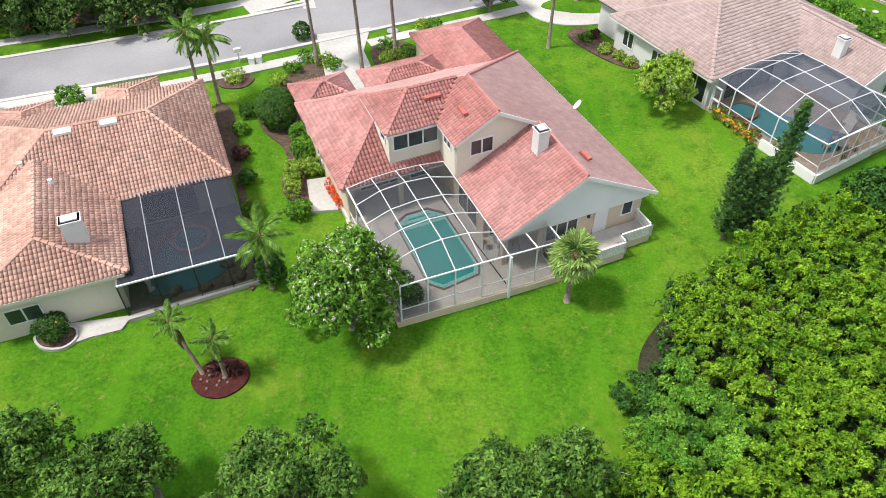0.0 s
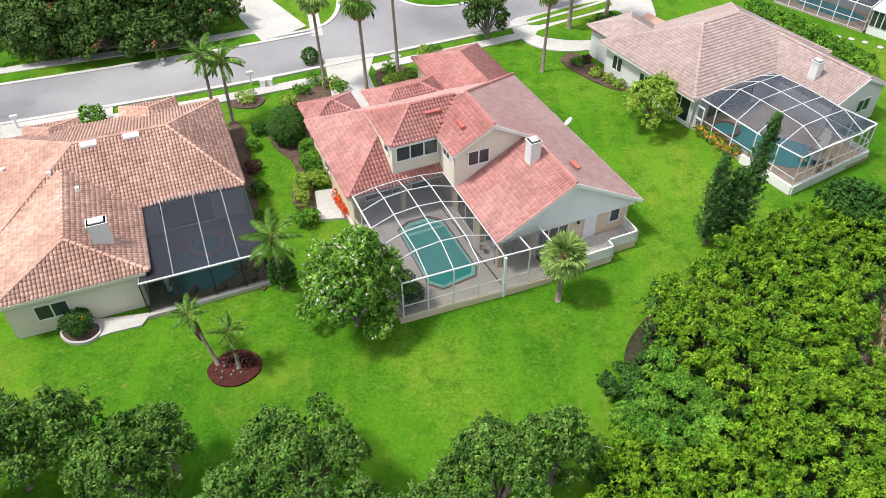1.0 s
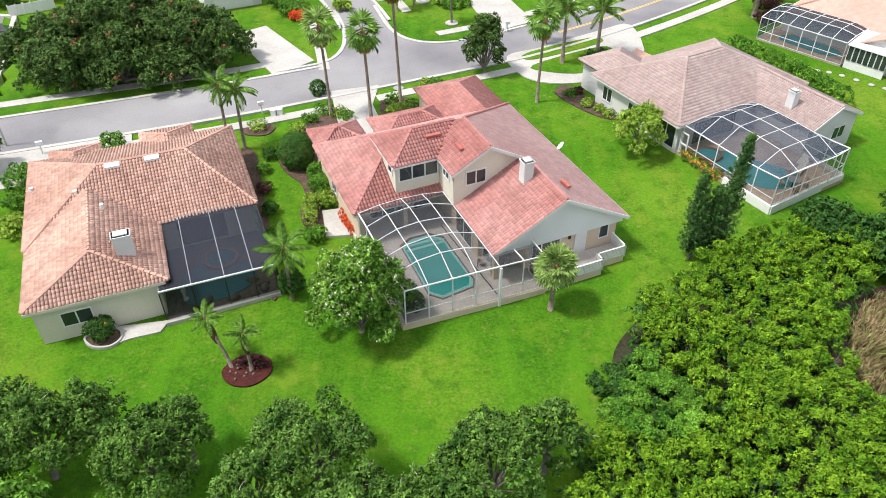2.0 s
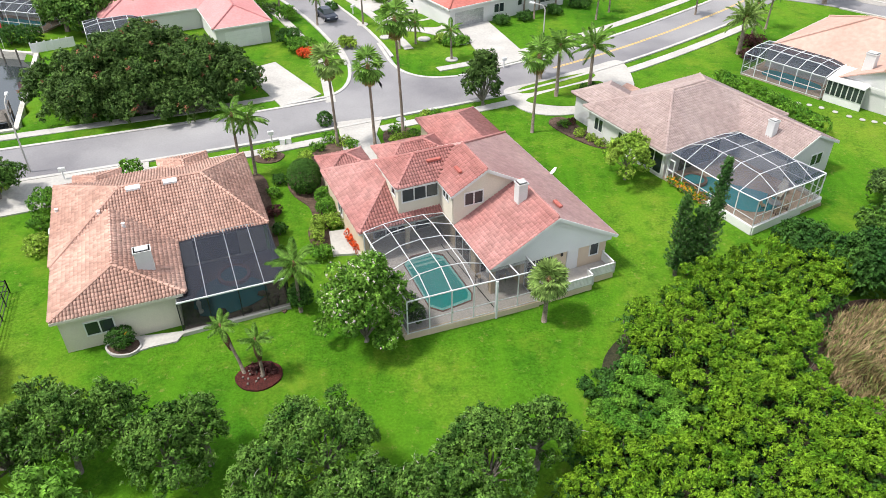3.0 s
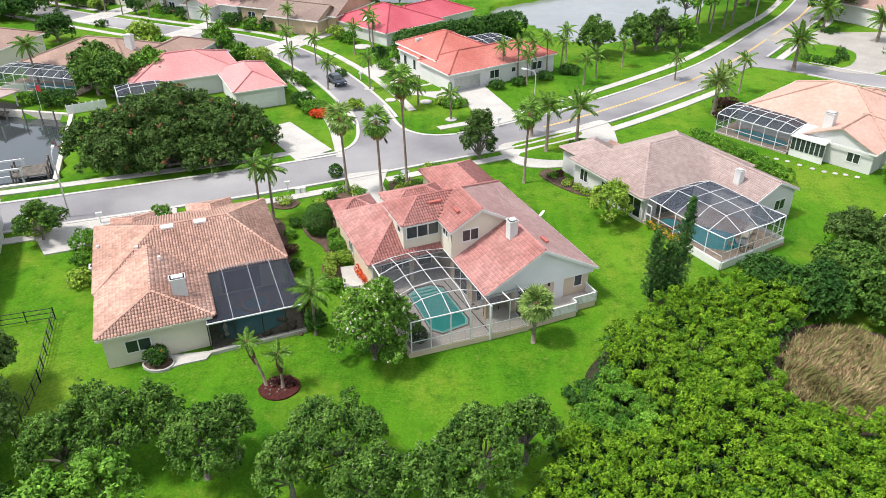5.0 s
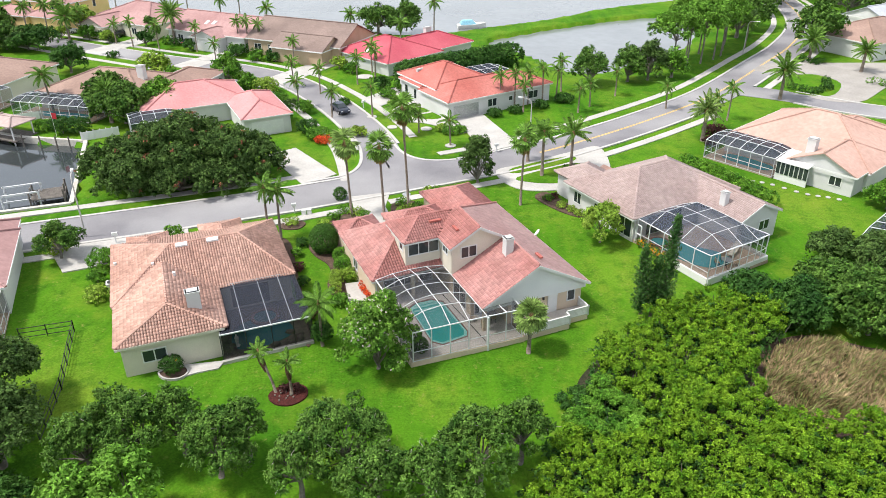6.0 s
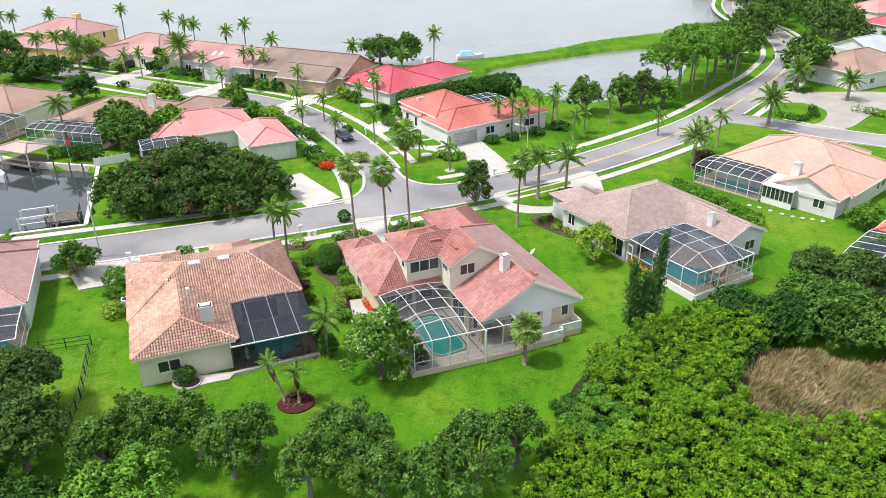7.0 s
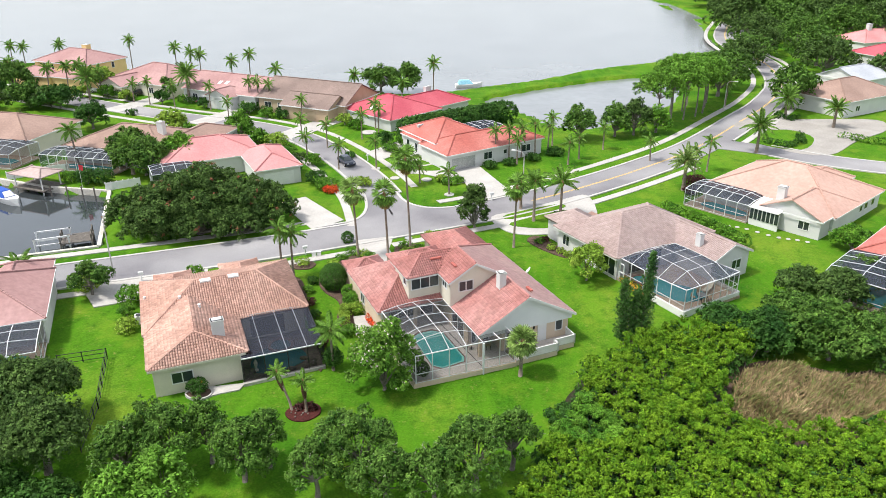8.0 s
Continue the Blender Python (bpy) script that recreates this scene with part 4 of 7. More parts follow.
window(h2, 5.5, 0.74, 5.35, 3.1, 1.25, "-v", 3)
window(h2, 7.19, -0.6, 5.5, 1.1, 0.9, "-u", 2)
window(h2, 3.63, 1.7, 5.5, 0.8, 0.9, "-u", 1)
window(h2, 8.95, -1.99, 5.5, 1.6, 1.15, "-v", 2)
window(h2, 12.0, -7.52, 1.75, 2.3, 1.3, "-v", 3)
window(h2, 16.9, -7.52, 1.95, 0.8, 1.25, "-v", 1)
part("door", Geo().box(14.4, -7.60, 0.55, 15.4, -7.50, 2.65), M["white"], h2, "white panelled back door")
part("wall_lamp", Geo().box(13.85, -7.64, 2.1, 14.0, -7.50, 2.4), M["bronze"], h2)
window(h2, 3.6, 2.68, 1.6, 3.2, 2.1, "-v", 3, frame="white")
window(h2, 6.4, 2.68, 1.5, 1.4, 2.1, "-v", 1, frame="white")
window(h2, 7.78, -2.6, 1.5, 2.8, 2.1, "-u", 2)
window(h2, 9.2, -4.93, 1.5, 2.0, 2.1, "-v", 2)
window(h2, 0.38, 6.5, 1.8, 1.2, 1.2, "-u", 2)
part("lanai_post", Geo().box(7.75, -7.7, 0.4, 8.1, -7.35, 3.2), M["wall_tan"], h2)
chimney(h2, 11.85, -4.25, 5.2, 7.45, 0.75, 0.75, "wall_white")
for u, v, z in ((8.3, -0.4, 7.35), (14.2, -5.9, 5.85)):
    part("ridge_vent", Geo().beam((u, v - 0.5, z), (u, v + 0.5, z), 0.28, 0.16), M["roof_coral"], h2)
part("ridge_vent", Geo().beam((6.6, 1.9, 7.32), (7.8, 1.9, 7.32), 0.3, 0.16), M["roof_coral"], h2)
dish_g = Geo().lathe([(0.02, 0.0), (0.22, 0.03), (0.38, 0.12), (0.40, 0.12), (0.23, 0.0), (0.02, -0.03)], 14)
dish = part("satellite_dish", dish_g, M["white"], h2)
dish.matrix_basis = pose(18.55, 1.7, 3.7, 50, 0, -120)
part("dish_arm", Geo().tube([(18.3, 1.7, 3.3), (18.5, 1.7, 3.65)], [0.03, 0.03], 6), M["grey_metal"], h2)
# pool terrace, base wall and steps
pool_base = thing("pool_terrace", "raised grey concrete pool terrace with tan base wall", "terrace", -6.85, 35.57, 0, 24)
POOL = [(3.0, -1.3), (4.0, -0.7), (5.6, -0.7), (6.5, -1.6), (6.55, -7.1), (6.15, -7.85), (3.6, -8.15), (2.85, -7.3)]
WX0, WX1, WY0, WY1 = 0.25, 10.6, -9.55, 2.9
inner = [(4.8 + (x - 4.8) * 0.955, -4.4 + (y + 4.4) * 0.965) for x, y in POOL]


def holed(outer, hole, z0, z1):
    """A slab between an outline and a hole of as many corners."""
    n = len(outer)
    g = Geo()
    g.add([(x, y, z1) for x, y in outer] + [(x, y, z1) for x, y in hole] + [(x, y, z0) for x, y in outer] + [(x, y, z0) for x, y in hole],
          [f for i in range(n) for j in [(i + 1) % n] for f in ((i, n + i, n + j, j), (2 * n + i, i, j, 2 * n + j), (n + i, 3 * n + i, 3 * n + j, n + j))])
    return g


outer = [(WX0, WY1), (4.0, WY1), (5.6, WY1), (WX1, WY1), (WX1, -9.9), (7.2, -9.75), (3.6, -9.55), (WX0, -9.3)]
part("deck", holed(outer[::-1], POOL[::-1], 0.0, 0.42), M["deck"], pool_base)
part("base_wall", Geo().prism([(WX0 - 0.12, -9.42), (7.2, -9.87), (WX1 + 0.1, -10.02), (WX1 + 0.1, -9.7), (7.2, -9.55), (WX0 - 0.12, -9.12)], -0.3, 0.46), M["wall_tan"], pool_base)
part("base_wall", Geo().box(WX0 - 0.12, -9.2, -0.3, WX0 + 0.1, 0.4, 0.46), M["wall_tan"], pool_base)
part("pool_coping", holed(POOL[::-1], inner[::-1], 0.1, 0.455), M["coping"], pool_base)
part("pool_shell", holed(inner[::-1], [(4.8 + (x - 4.8) * 0.9, -4.4 + (y + 4.4) * 0.9) for x, y in inner][::-1], -0.9, 0.36), M["pool_light"], pool_base)
part("pool_water", Geo().prism(inner[::-1][::-1][::-1], 0.0, 0.31), M["pool"], pool_base)
for i, s in enumerate((0.86, 1.7, 2.5)):
    part("pool_step", Geo().box(3.55 - i * 0.12, -1.05 - i * 0.55, 0.2, 6.1 + i * 0.1, -0.80 - i * 0.55, 0.328), M["pool_light"], pool_base)
part("deck_drain", Geo().beam((7.3, -9.2, 0.425), (6.9, -0.2, 0.425), 0.07, 0.02), M["dark"], pool_base)
ct = 3.45
rows = []
for v, rise in ((-9.42, 0), (-7.6, 0.75), (-5.7, 0.75), (-3.8, 0.75), (-1.9, 0.75), (-0.1, 0.35)):
    front = v < -9
    rows.append([(0.35, v, ct - 0.02), (2.0, v - (0.08 if front else 0), ct + rise * 0.8), (3.7, v - (0.15 if front else 0), ct + rise), (5.4, v - (0.22 if front else 0), ct + rise * 0.8),
                 (7.1, v - (0.3 if front else 0), ct - 0.02 + (0 if front else 0.05))])
cage2 = cage(h2, rows, "screen", "white_metal", 0.058, label="white aluminium screen enclosure over the pool")
cage_side(cage2, rows[0], 0.46, "white_metal", "screen_side", 0.08)
cage_side(cage2, [r[0] for r in rows], 0.46, "white_metal", "screen_side", 0.09)
cage_side(cage2, [(7.1, -9.72, ct - 0.02), (8.9, -9.8, ct - 0.05), (10.5, -9.85, ct - 0.1)], 0.46, "white_metal", "screen_side", 0.075)
for q in ([(7.1, -9.72, ct), (8.9, -9.8, ct - 0.05), (8.9, -8.3, 3.3), (7.3, -8.3, 3.3)], [(8.9, -9.8, ct - 0.05), (10.5, -9.85, ct - 0.1), (10.5, -8.3, 3.3), (8.9, -8.3, 3.3)]):
    part("screen_panel", Geo().slab(q, 0.004), M["screen"], cage2)
    part("cage_beam", Geo().beam(q[1], q[2], 0.08), M["white_metal"], cage2)
part("downpipe", Geo().box(7.05, -9.95, -0.1, 7.2, -9.8, 3.4), M["white_metal"], cage2)
cage_side(cage2, [(10.5, -9.85, ct - 0.1), (10.5, -7.9, ct - 0.1)], 0.46, "white_metal", "screen_side", 0.08)
# raised side deck with white parapet
sd = thing("side_deck", "raised side deck with tan base and white parapet", "deck", -6.85, 35.57, 0, 24)
part("base", Geo().box(10.75, -9.9, -0.4, 15.4, -7.6, 0.5), M["wall_tan"], sd)
part("base", Geo().box(15.4, -9.2, -0.4, 17.8, -7.6, 0.5), M["wall_tan"], sd)
picket_me = Geo().box(-0.042, -0.03, -0.38, 0.042, 0.03, 0.40).mesh("picket")
for u0, v0, u1 in ((10.75, -9.9, 15.4), (15.4, -9.2, 17.8)):
    part("deck_floor", Geo().box(u0, v0, 0.5, u1, -7.6, 0.56), M["deck"], sd)
for a, b in (((11.9, -9.9), (15.4, -9.9)), ((15.4, -9.9), (15.4, -9.2)), ((15.4, -9.2), (17.8, -9.2)), ((17.8, -9.2), (17.8, -7.6))):
    n = max(2, int((Vector(b) - Vector(a)).length / 0.125))
    for z, d in ((0.62, 0.07), (1.40, 0.11)):
        part("rail", Geo().beam((*a, z), (*b, z), d, 0.07), M["white"], sd)
    for i in range(n):
        p = Vector(a).lerp(Vector(b), (i + 0.5) / n)
        part("picket", picket_me, M["white"], sd).location = (p.x, p.y, 0.98)
    for p in (a, b):
        part("rail_post", Geo().beam((*p, 0.45), (*p, 1.52), 0.13), M["white"], sd)

# ---- terracotta house with the dark screened pool ----
h1 = thing("house", "single-storey cream stucco house with mottled terracotta barrel-tile roof", "house", -26.5, 25.3, 0, 22)
E1, K1 = 3.05, 0.345
F1, C1 = hip_block(-0.5, 6.8, 15.8, 19.4, E1, K1, "hh", "u", (5.6, 4.2))
F1b, C1b = hip_block(-0.3, 0.1, 8.7, 11.0, E1 + 0.01, K1, "hg", "v", (3.0, 0))
roof(h1, F1, C1, "roof_terra")
roof(h1, F1b, C1b, "roof_terra")
for blk, e in (((8.2, 16.5, 12.6, 21.2), "gh"), ((1.0, 17.5, 5.0, 20.8), "gh")):
    F, C = hip_block(*blk, E1 - 0.10, 0.32, e, "v")
    roof(h1, F, C, "roof_terra")
    ring_walls(h1, [(blk[0] + 0.5, blk[1]), (blk[2] - 0.5, blk[1]), (blk[2] - 0.5, blk[3] - 0.5), (blk[0] + 0.5, blk[3] - 0.5)], 0, E1 - 0.1, "wall_cream")
ring_walls(h1, [(0.2, 0.5), (7.9, 0.5), (7.9, 7.5), (15.3, 7.5), (15.3, 19.3), (0.0, 19.3)], -0.1, E1 - 0.06, "wall_cream")
fascia(h1, [((-0.3, 0), (8.4, 0)), ((8.4, 7), (15.8, 7)), ((15.82, 7), (15.82, 19.8)), ((-0.52, 7), (-0.52, 19.8)), ((8.42, 0), (8.42, 7))], E1, "wall_cream")
window(h1, 2.6, 0.38, 1.6, 1.9, 1.15, "-v", 2)
window(h1, 11.5, 7.38, 1.4, 3.4, 2.0, "-v", 3, frame="bronze")
chimney(h1, 6.4, 2.95, 3.2, 5.55, 1.15, 0.75, "wall_white")
for u in (6.2, 9.1):
    part("roof_vent", Geo().slab([(u - 0.55, 12.45, E1 + 5.65 * K1 + 0.24), (u + 0.55, 12.45, E1 + 5.65 * K1 + 0.24), (u + 0.55, 12.85, E1 + 6.05 * K1 + 0.26), (u - 0.55, 12.85, E1 + 6.05 * K1 + 0.26)], 0.16), M["white"], h1)
for u, v, z in ((3.4, 10.9, 4.35), (5.15, 8.4, 4.3), (-0.1, 14.6, 3.15)):
    part("pipe_vent", Geo().lathe([(0.14, z), (0.13, z + 0.38), (0.16, z + 0.4), (0.05, z + 0.43)], 10, u, v), M["white"], h1)
terrace1 = thing("pool_terrace", "dark paved pool terrace under black screens", "terrace", -26.5, 25.3, 0, 22)
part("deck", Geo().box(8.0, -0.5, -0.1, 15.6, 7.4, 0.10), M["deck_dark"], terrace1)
part("deck_kerb", Geo().beam((7.8, -0.75, 0.1), (15.7, -0.55, 0.1), 0.35, 0.3), M["concrete"], terrace1)
part("pool_water", Geo().prism(rounded([(9.0, 1.0), (11.5, 0.3), (14.2, 1.4), (14.0, 3.6), (11.6, 5.0), (9.4, 3.8)]), 0.0, 0.14), M["pool_deep"], terrace1)
part("spa_rim", Geo().lathe([(1.3, 0.1), (1.3, 0.42), (1.05, 0.42), (1.05, 0.2)], 20, 12.3, 4.7), M["coping"], terrace1)
part("spa_water", Geo().lathe([(0.05, 0.2), (1.04, 0.34)], 20, 12.3, 4.7), M["pool_deep"], terrace1)
rows1 = []
for v, z0, z1, z2 in ((-0.6, 2.75, 2.75, 2.75), (6.95, 3.05, 3.2, 3.05)):
    rows1.append([(7.9 if v < 0 else 8.5, v, z0), (10.0, v, z1), (12.2, v, z1), (14.1, v, z1), (15.7, v, z2)])
cage1 = cage(h1, rows1, "screen_dark", "grey_metal", 0.06, label="dark screened pool enclosure with thin frame")
cage_side(cage1, rows1[0], 0.12, "bronze", "screen_black", 0.07, rail=0)
cage_side(cage1, [r[-1] for r in rows1], 0.12, "bronze", "screen_black", 0.07, rail=0)
part("front_beam", Geo().beam((7.9, -0.62, 2.78), (15.7, -0.62, 2.78), 0.10), M["white_metal"], cage1)
paving([(-23.4, 25.9), (-22.2, 25.5), (-20.9, 26.2), (-19.2, 26.8), (-18.9, 27.9), (-22.8, 27.2)], 0.06, "concrete", "small pale patio slab by the wall", "patio")

# ---- pale rose house with the large white pool cage ----
h3 = thing("house", "white stucco house with pale rose tile roof and white pool cage", "house", 25.96, 40.28, 0, 30)
E3, K3 = 3.05, 0.45
F, C = hip_block(-0.6, 10.4, 16.0, 22.6, E3, K3, "hh", "u")
roof(h3, F, C, "roof_pale")
F, C = hip_block(8.9, 4.0, 15.4, 17, E3 - 0.01, K3, "gg", "v")
roof(h3, F, C, "roof_pale")
F, C = hip_block(0.5, 18.0, 6.0, 26.0, E3 - 0.03, 0.42, "gh", "v")
roof(h3, F, C, "roof_pale")
ring_walls(h3, [(1.0, 18.5), (5.5, 18.5), (5.5, 25.5), (1.0, 25.5)], 0, E3 - 0.08, "wall_white")
ring_walls(h3, [(0.1, 10.9), (9.4, 10.9), (9.4, 4.4), (15.0, 4.4), (15.0, 11), (15.5, 11), (15.5, 22.1), (0.1, 22.1)], -0.1, E3 - 0.06, "wall_white")
gable_wall(h3, "v", 4.28, 9.3, 15.1, 12.15, 0, E3 - 0.02, E3 + 3.0 * K3, "wall_white", 0.2)
fascia(h3, [((-0.62, 10.4), (-0.62, 22.6)), ((-0.6, 10.4), (8.9, 10.4)), ((15.42, 4.0), (15.42, 10.4))], E3)
for a, b in (((8.9, 3.97, E3 - 0.08), (12.15, 3.97, E3 + 3.25 * K3 - 0.08)), ((15.4, 3.97, E3 - 0.08), (12.15, 3.97, E3 + 3.25 * K3 - 0.08))):
    part("fascia", Geo().beam(a, b, 0.06, 0.22), M["white"], h3)
chimney(h3, 10.0, 7.6, 3.1, 5.1, 0.65, 0.75)
window(h3, 13.0, 4.26, 1.7, 1.6, 1.2, "-v", 2)
window(h3, -0.02, 20.5, 1.6, 1.3, 1.4, "-u", 2)
window(h3, -0.02, 12.8, 1.5, 3.4, 2.3, "-u", 3)
window(h3, -0.02, 16.8, 1.6, 1.3, 1.2, "-u", 2)
window(h3, 4.5, 10.78, 1.5, 5.0, 2.1, "-v", 4, frame="bronze")
t3 = thing("pool_terrace", "tan pool terrace with white base wall", "terrace", 25.96, 40.28, 0, 30)
part("deck", Geo().box(0.1, 0.1, -0.2, 9.1, 10.8, 0.3), M["deck_brown"], t3)
for a, b in (((0, 0), (9.1, 0.3)), ((9.1, 0.3), (9.1, 4.2)), ((0, 0), (0, 5.0))):
    part("base_wall", Geo().beam((*a, 0.35), (*b, 0.35), 0.22, 0.8), M["white"], t3)
part("pool_water", Geo().prism(rounded([(1.2, 5.2), (2.4, 2.2), (5.0, 1.6), (6.2, 3.2), (4.6, 6.4), (3.6, 8.6), (1.6, 8.2)]), 0.1, 0.33), M["pool_blue"], t3)
part("spa_rim", Geo().lathe([(1.2, 0.3), (1.2, 0.6), (0.95, 0.6), (0.95, 0.4)], 20, 1.9, 8.6), M["coping"], t3)
part("spa_water", Geo().lathe([(0.94, 0.40), (0.94, 0.52), (0.05, 0.52)], 20, 1.9, 8.6), M["pool_blue"], t3)
rows3 = []
for v, zl, zm in ((0.1, 3.3, 3.3), (2.2, 3.15, 4.2), (4.3, 3.05, 4.3), (6.4, 3.05, 4.3), (8.5, 3.05, 4.2), (10.3, 3.05, 3.3)):
    right = 8.75 if v < 4.2 else 8.7
    rows3.append([(0.1, v, zl), (2.2, v, zm), (4.5, v, zm + (0.05 if v > 0.2 else 0)), (6.8, v, zm), (right, v + (0.25 if v < 1 else 0), zl)])
cage3 = cage(h3, rows3, "screen_mid", "white_metal", 0.052, label="white aluminium pool enclosure with arched screen roof")


def closer(tops, n):
    """The same line of points with n times as many bays."""
    out = [Vector(a).lerp(Vector(b), i / n) for a, b in zip(tops[:-1], tops[1:]) for i in range(n)]
    return [tuple(p) for p in out] + [tops[-1]]


cage_side(cage3, closer(rows3[0], 2), 0.75, "white_metal", "screen_side", 0.075)
cage_side(cage3, [r[0] for r in rows3], 0.35, "white_metal", "screen_side", 0.075)
cage_side(cage3, [r[-1] for r in rows3[:3]], 0.75, "white_metal", "screen_side", 0.09)
part("screen_door", Geo().beam((0.02, 9.6, 0.35), (0.02, 9.6, 2.4), 0.1).beam((0.02, 10.4, 0.35), (0.02, 10.4, 2.4), 0.1).beam((0.02, 9.6, 2.4), (0.02, 10.4, 2.4), 0.1).beam((0.02, 9.6, 1.3), (0.02, 10.4, 1.3), 0.08), M["white_metal"], cage3)


# ---- houses farther off ----
def simple_house(label, x, y, turn, blocks, wall, roof_name, E=3.0, k=0.45, wins=(), doors=(), chims=(), z=0.0):
    """Hipped and gabled blocks (u0, v0, u1, v1, ends, along, rise) on walls."""
    h = thing("house", label, "house", x, y, z, turn)
    for b in blocks:
        u0, v0, u1, v1, ends, along, rise = b
        F, C = hip_block(u0, v0, u1, v1, E + rise, k, ends, along)
        roof(h, F, C, roof_name, tiled=False)
        ring_walls(h, [(u0 + 0.5, v0 + 0.5), (u1 - 0.5, v0 + 0.5), (u1 - 0.5, v1 - 0.5), (u0 + 0.5, v1 - 0.5)], -0.1, E + rise - 0.06, wall)
        half = (u1 - u0) / 2 if along == "v" else (v1 - v0) / 2
        for i, e in enumerate(ends):
            if e == "g":
                if along == "v":
                    gable_wall(h, "v", v0 + 0.4 if i == 0 else v1 - 0.6, u0 + 0.4, u1 - 0.4, (u0 + u1) / 2, E + rise - 0.4, E + rise, E + rise + half * k - 0.15, wall)
                else:
                    gable_wall(h, "u", u0 + 0.6 if i == 0 else u1 - 0.4, v0 + 0.4, v1 - 0.4, (v0 + v1) / 2, E + rise - 0.4, E + rise, E + rise + half * k - 0.15, wall)
        fascia(h, [((u0, v0), (u1, v0)), ((u0, v0), (u0, v1)), ((u1, v0), (u1, v1)), ((u0, v1), (u1, v1))], E + rise)
    for w in wins:
        window(h, *w)
    for d in doors:
        garage_door(h, *d)
    for c in chims:
        chimney(h, *c)
    return h


def small_cage(h, u0, v0, u1, v1, z0, zt, n, house_side, deck_pool=True, dark="screen_blue"):
    """A screened pool enclosure with n bays along u, standing before a house."""
    rows_, deck_z = [], 0.15
    for i in range(4):
        v = v0 + (v1 - v0) * i / 3
        rise = (0, zt, zt, zt * 0.6)[i]
        rows_.append([(u0 + (u1 - u0) * j / n, v, z0 + (rise if 0 < j < n else rise * 0.5)) for j in range(n + 1)])
    c = cage(h, rows_, dark, "white_metal", 0.075)
    cage_side(c, rows_[0], deck_z, "white_metal", "screen_mid", 0.08)
    cage_side(c, [r[0] for r in rows_], deck_z, "white_metal", "screen_side", 0.08)
    cage_side(c, [r[-1] for r in rows_], deck_z, "white_metal", "screen_side", 0.08)
    part("deck", Geo().box(u0, min(v0, v1), -0.1, u1, max(v0, v1), deck_z), M["deck_brown"], h)
    if deck_pool:
        w, d = (u1 - u0), abs(v1 - v0)
        cu, cv = (u0 + u1) / 2, (v0 + v1) / 2
        part("pool_water", Geo().prism(rounded([(cu - w * 0.3, cv - d * 0.2), (cu + w * 0.3, cv - d * 0.25), (cu + w * 0.32, cv + d * 0.15), (cu - w * 0.25, cv + d * 0.2)]), 0.0, deck_z + 0.02), M["pool_blue"], h)
    return c


# peach house across the lawn
h4 = simple_house("white stucco house with smooth peach tile roof and rear screened porch", 36.4, 75.6, -48, [(0.5, 3.4, 20.6, 20.5, "hh", "u", 0), (11.0, 0.4, 20.2, 12.0, "gh", "v", 0.15), (8.0, 14, 15, 24, "gh", "v", -0.05)],
                  "wall_white", "roof_peach", E=2.6, wins=((17.6, 0.78, 1.5, 1.5, 1.2, "-v", 2), (20.22, 13.2, 1.5, 0.9, 1.0, "+u", 1), (20.22, 15.0, 1.5, 1.2, 1.0, "+u", 1), (20.22, 17.5, 1.5, 1.2, 1.0, "+u", 1)), chims=((13.2, 2.6, 3.4, 5.6, 1.1, 1.0),))
small_cage(h4, 0.2, -0.6, 10.2, 5.0, 2.7, 0.6, 6, 1)
g = Geo().slab([(10.3, -0.6, 2.6), (14.6, -0.6, 2.6), (14.6, 3.5, 3.1), (10.3, 3.5, 3.1)], 0.1)
part("porch_roof", g, M["white"], h4, "flat white porch roof")
for i in range(7):
    part("porch_window", Geo().box(10.5 + i * 0.6, -0.45, 0.9, 10.95 + i * 0.6, -0.38, 2.4), M["glass"], h4)
part("porch_wall", Geo().box(10.4, -0.37, -0.1, 14.6, -0.2, 2.55), M["white"], h4)
# coral house at the junction
h5 = simple_house("white stucco house with coral red tile roof and two-car garage", -0.2, 90.9, 33, [(0.3, 0.0, 21.8, 9.5, "hh", "u", 0), (1.4, 5.5, 13.4, 18.6, "hh", "v", 0.7), (0.9, 9.5, 7.4, 17.2, "hh", "v", 0.2)],
                  "wall_white", "roof_coral", k=0.42, wins=((9.2, 0.38, 1.6, 1.8, 1.3, "-v", 2), (13.0, 0.38, 1.7, 0.8, 0.8, "-v", 1), (17.8, 0.38, 1.6, 2.0, 1.3, "-v", 2), (1.28, 15.0, 1.6, 1.0, 1.7, "-u", 1), (1.28, 12.0, 1.5, 0.9, 1.7, "-u", 1)),
                  doors=((4.0, 0.42, 4.9, "-v", "grey_metal"),), chims=((4.0, 14.6, 3.6, 4.9, 1.6, 0.6),))
small_cage(h5, 11.0, 17.5, 20.5, 9.0, 2.8, 0.9, 5, 1)
# pink house behind the big oak
h6 = simple_house("pink-roofed stucco house half hidden by a large oak", -46.0, 84.0, 27, [(0.0, 2.5, 17.0, 15.0, "hh", "u", 0), (13.0, -7.5, 21.0, 6.0, "hh", "v", -0.05)],
                  "wall_white", "roof_pink", k=0.4, doors=((17.0, -7.08, 4.9, "-v"),))
small_cage(h6, -2.0, -0.5, 5.5, 4.5, 2.6, 0.7, 4, 1)
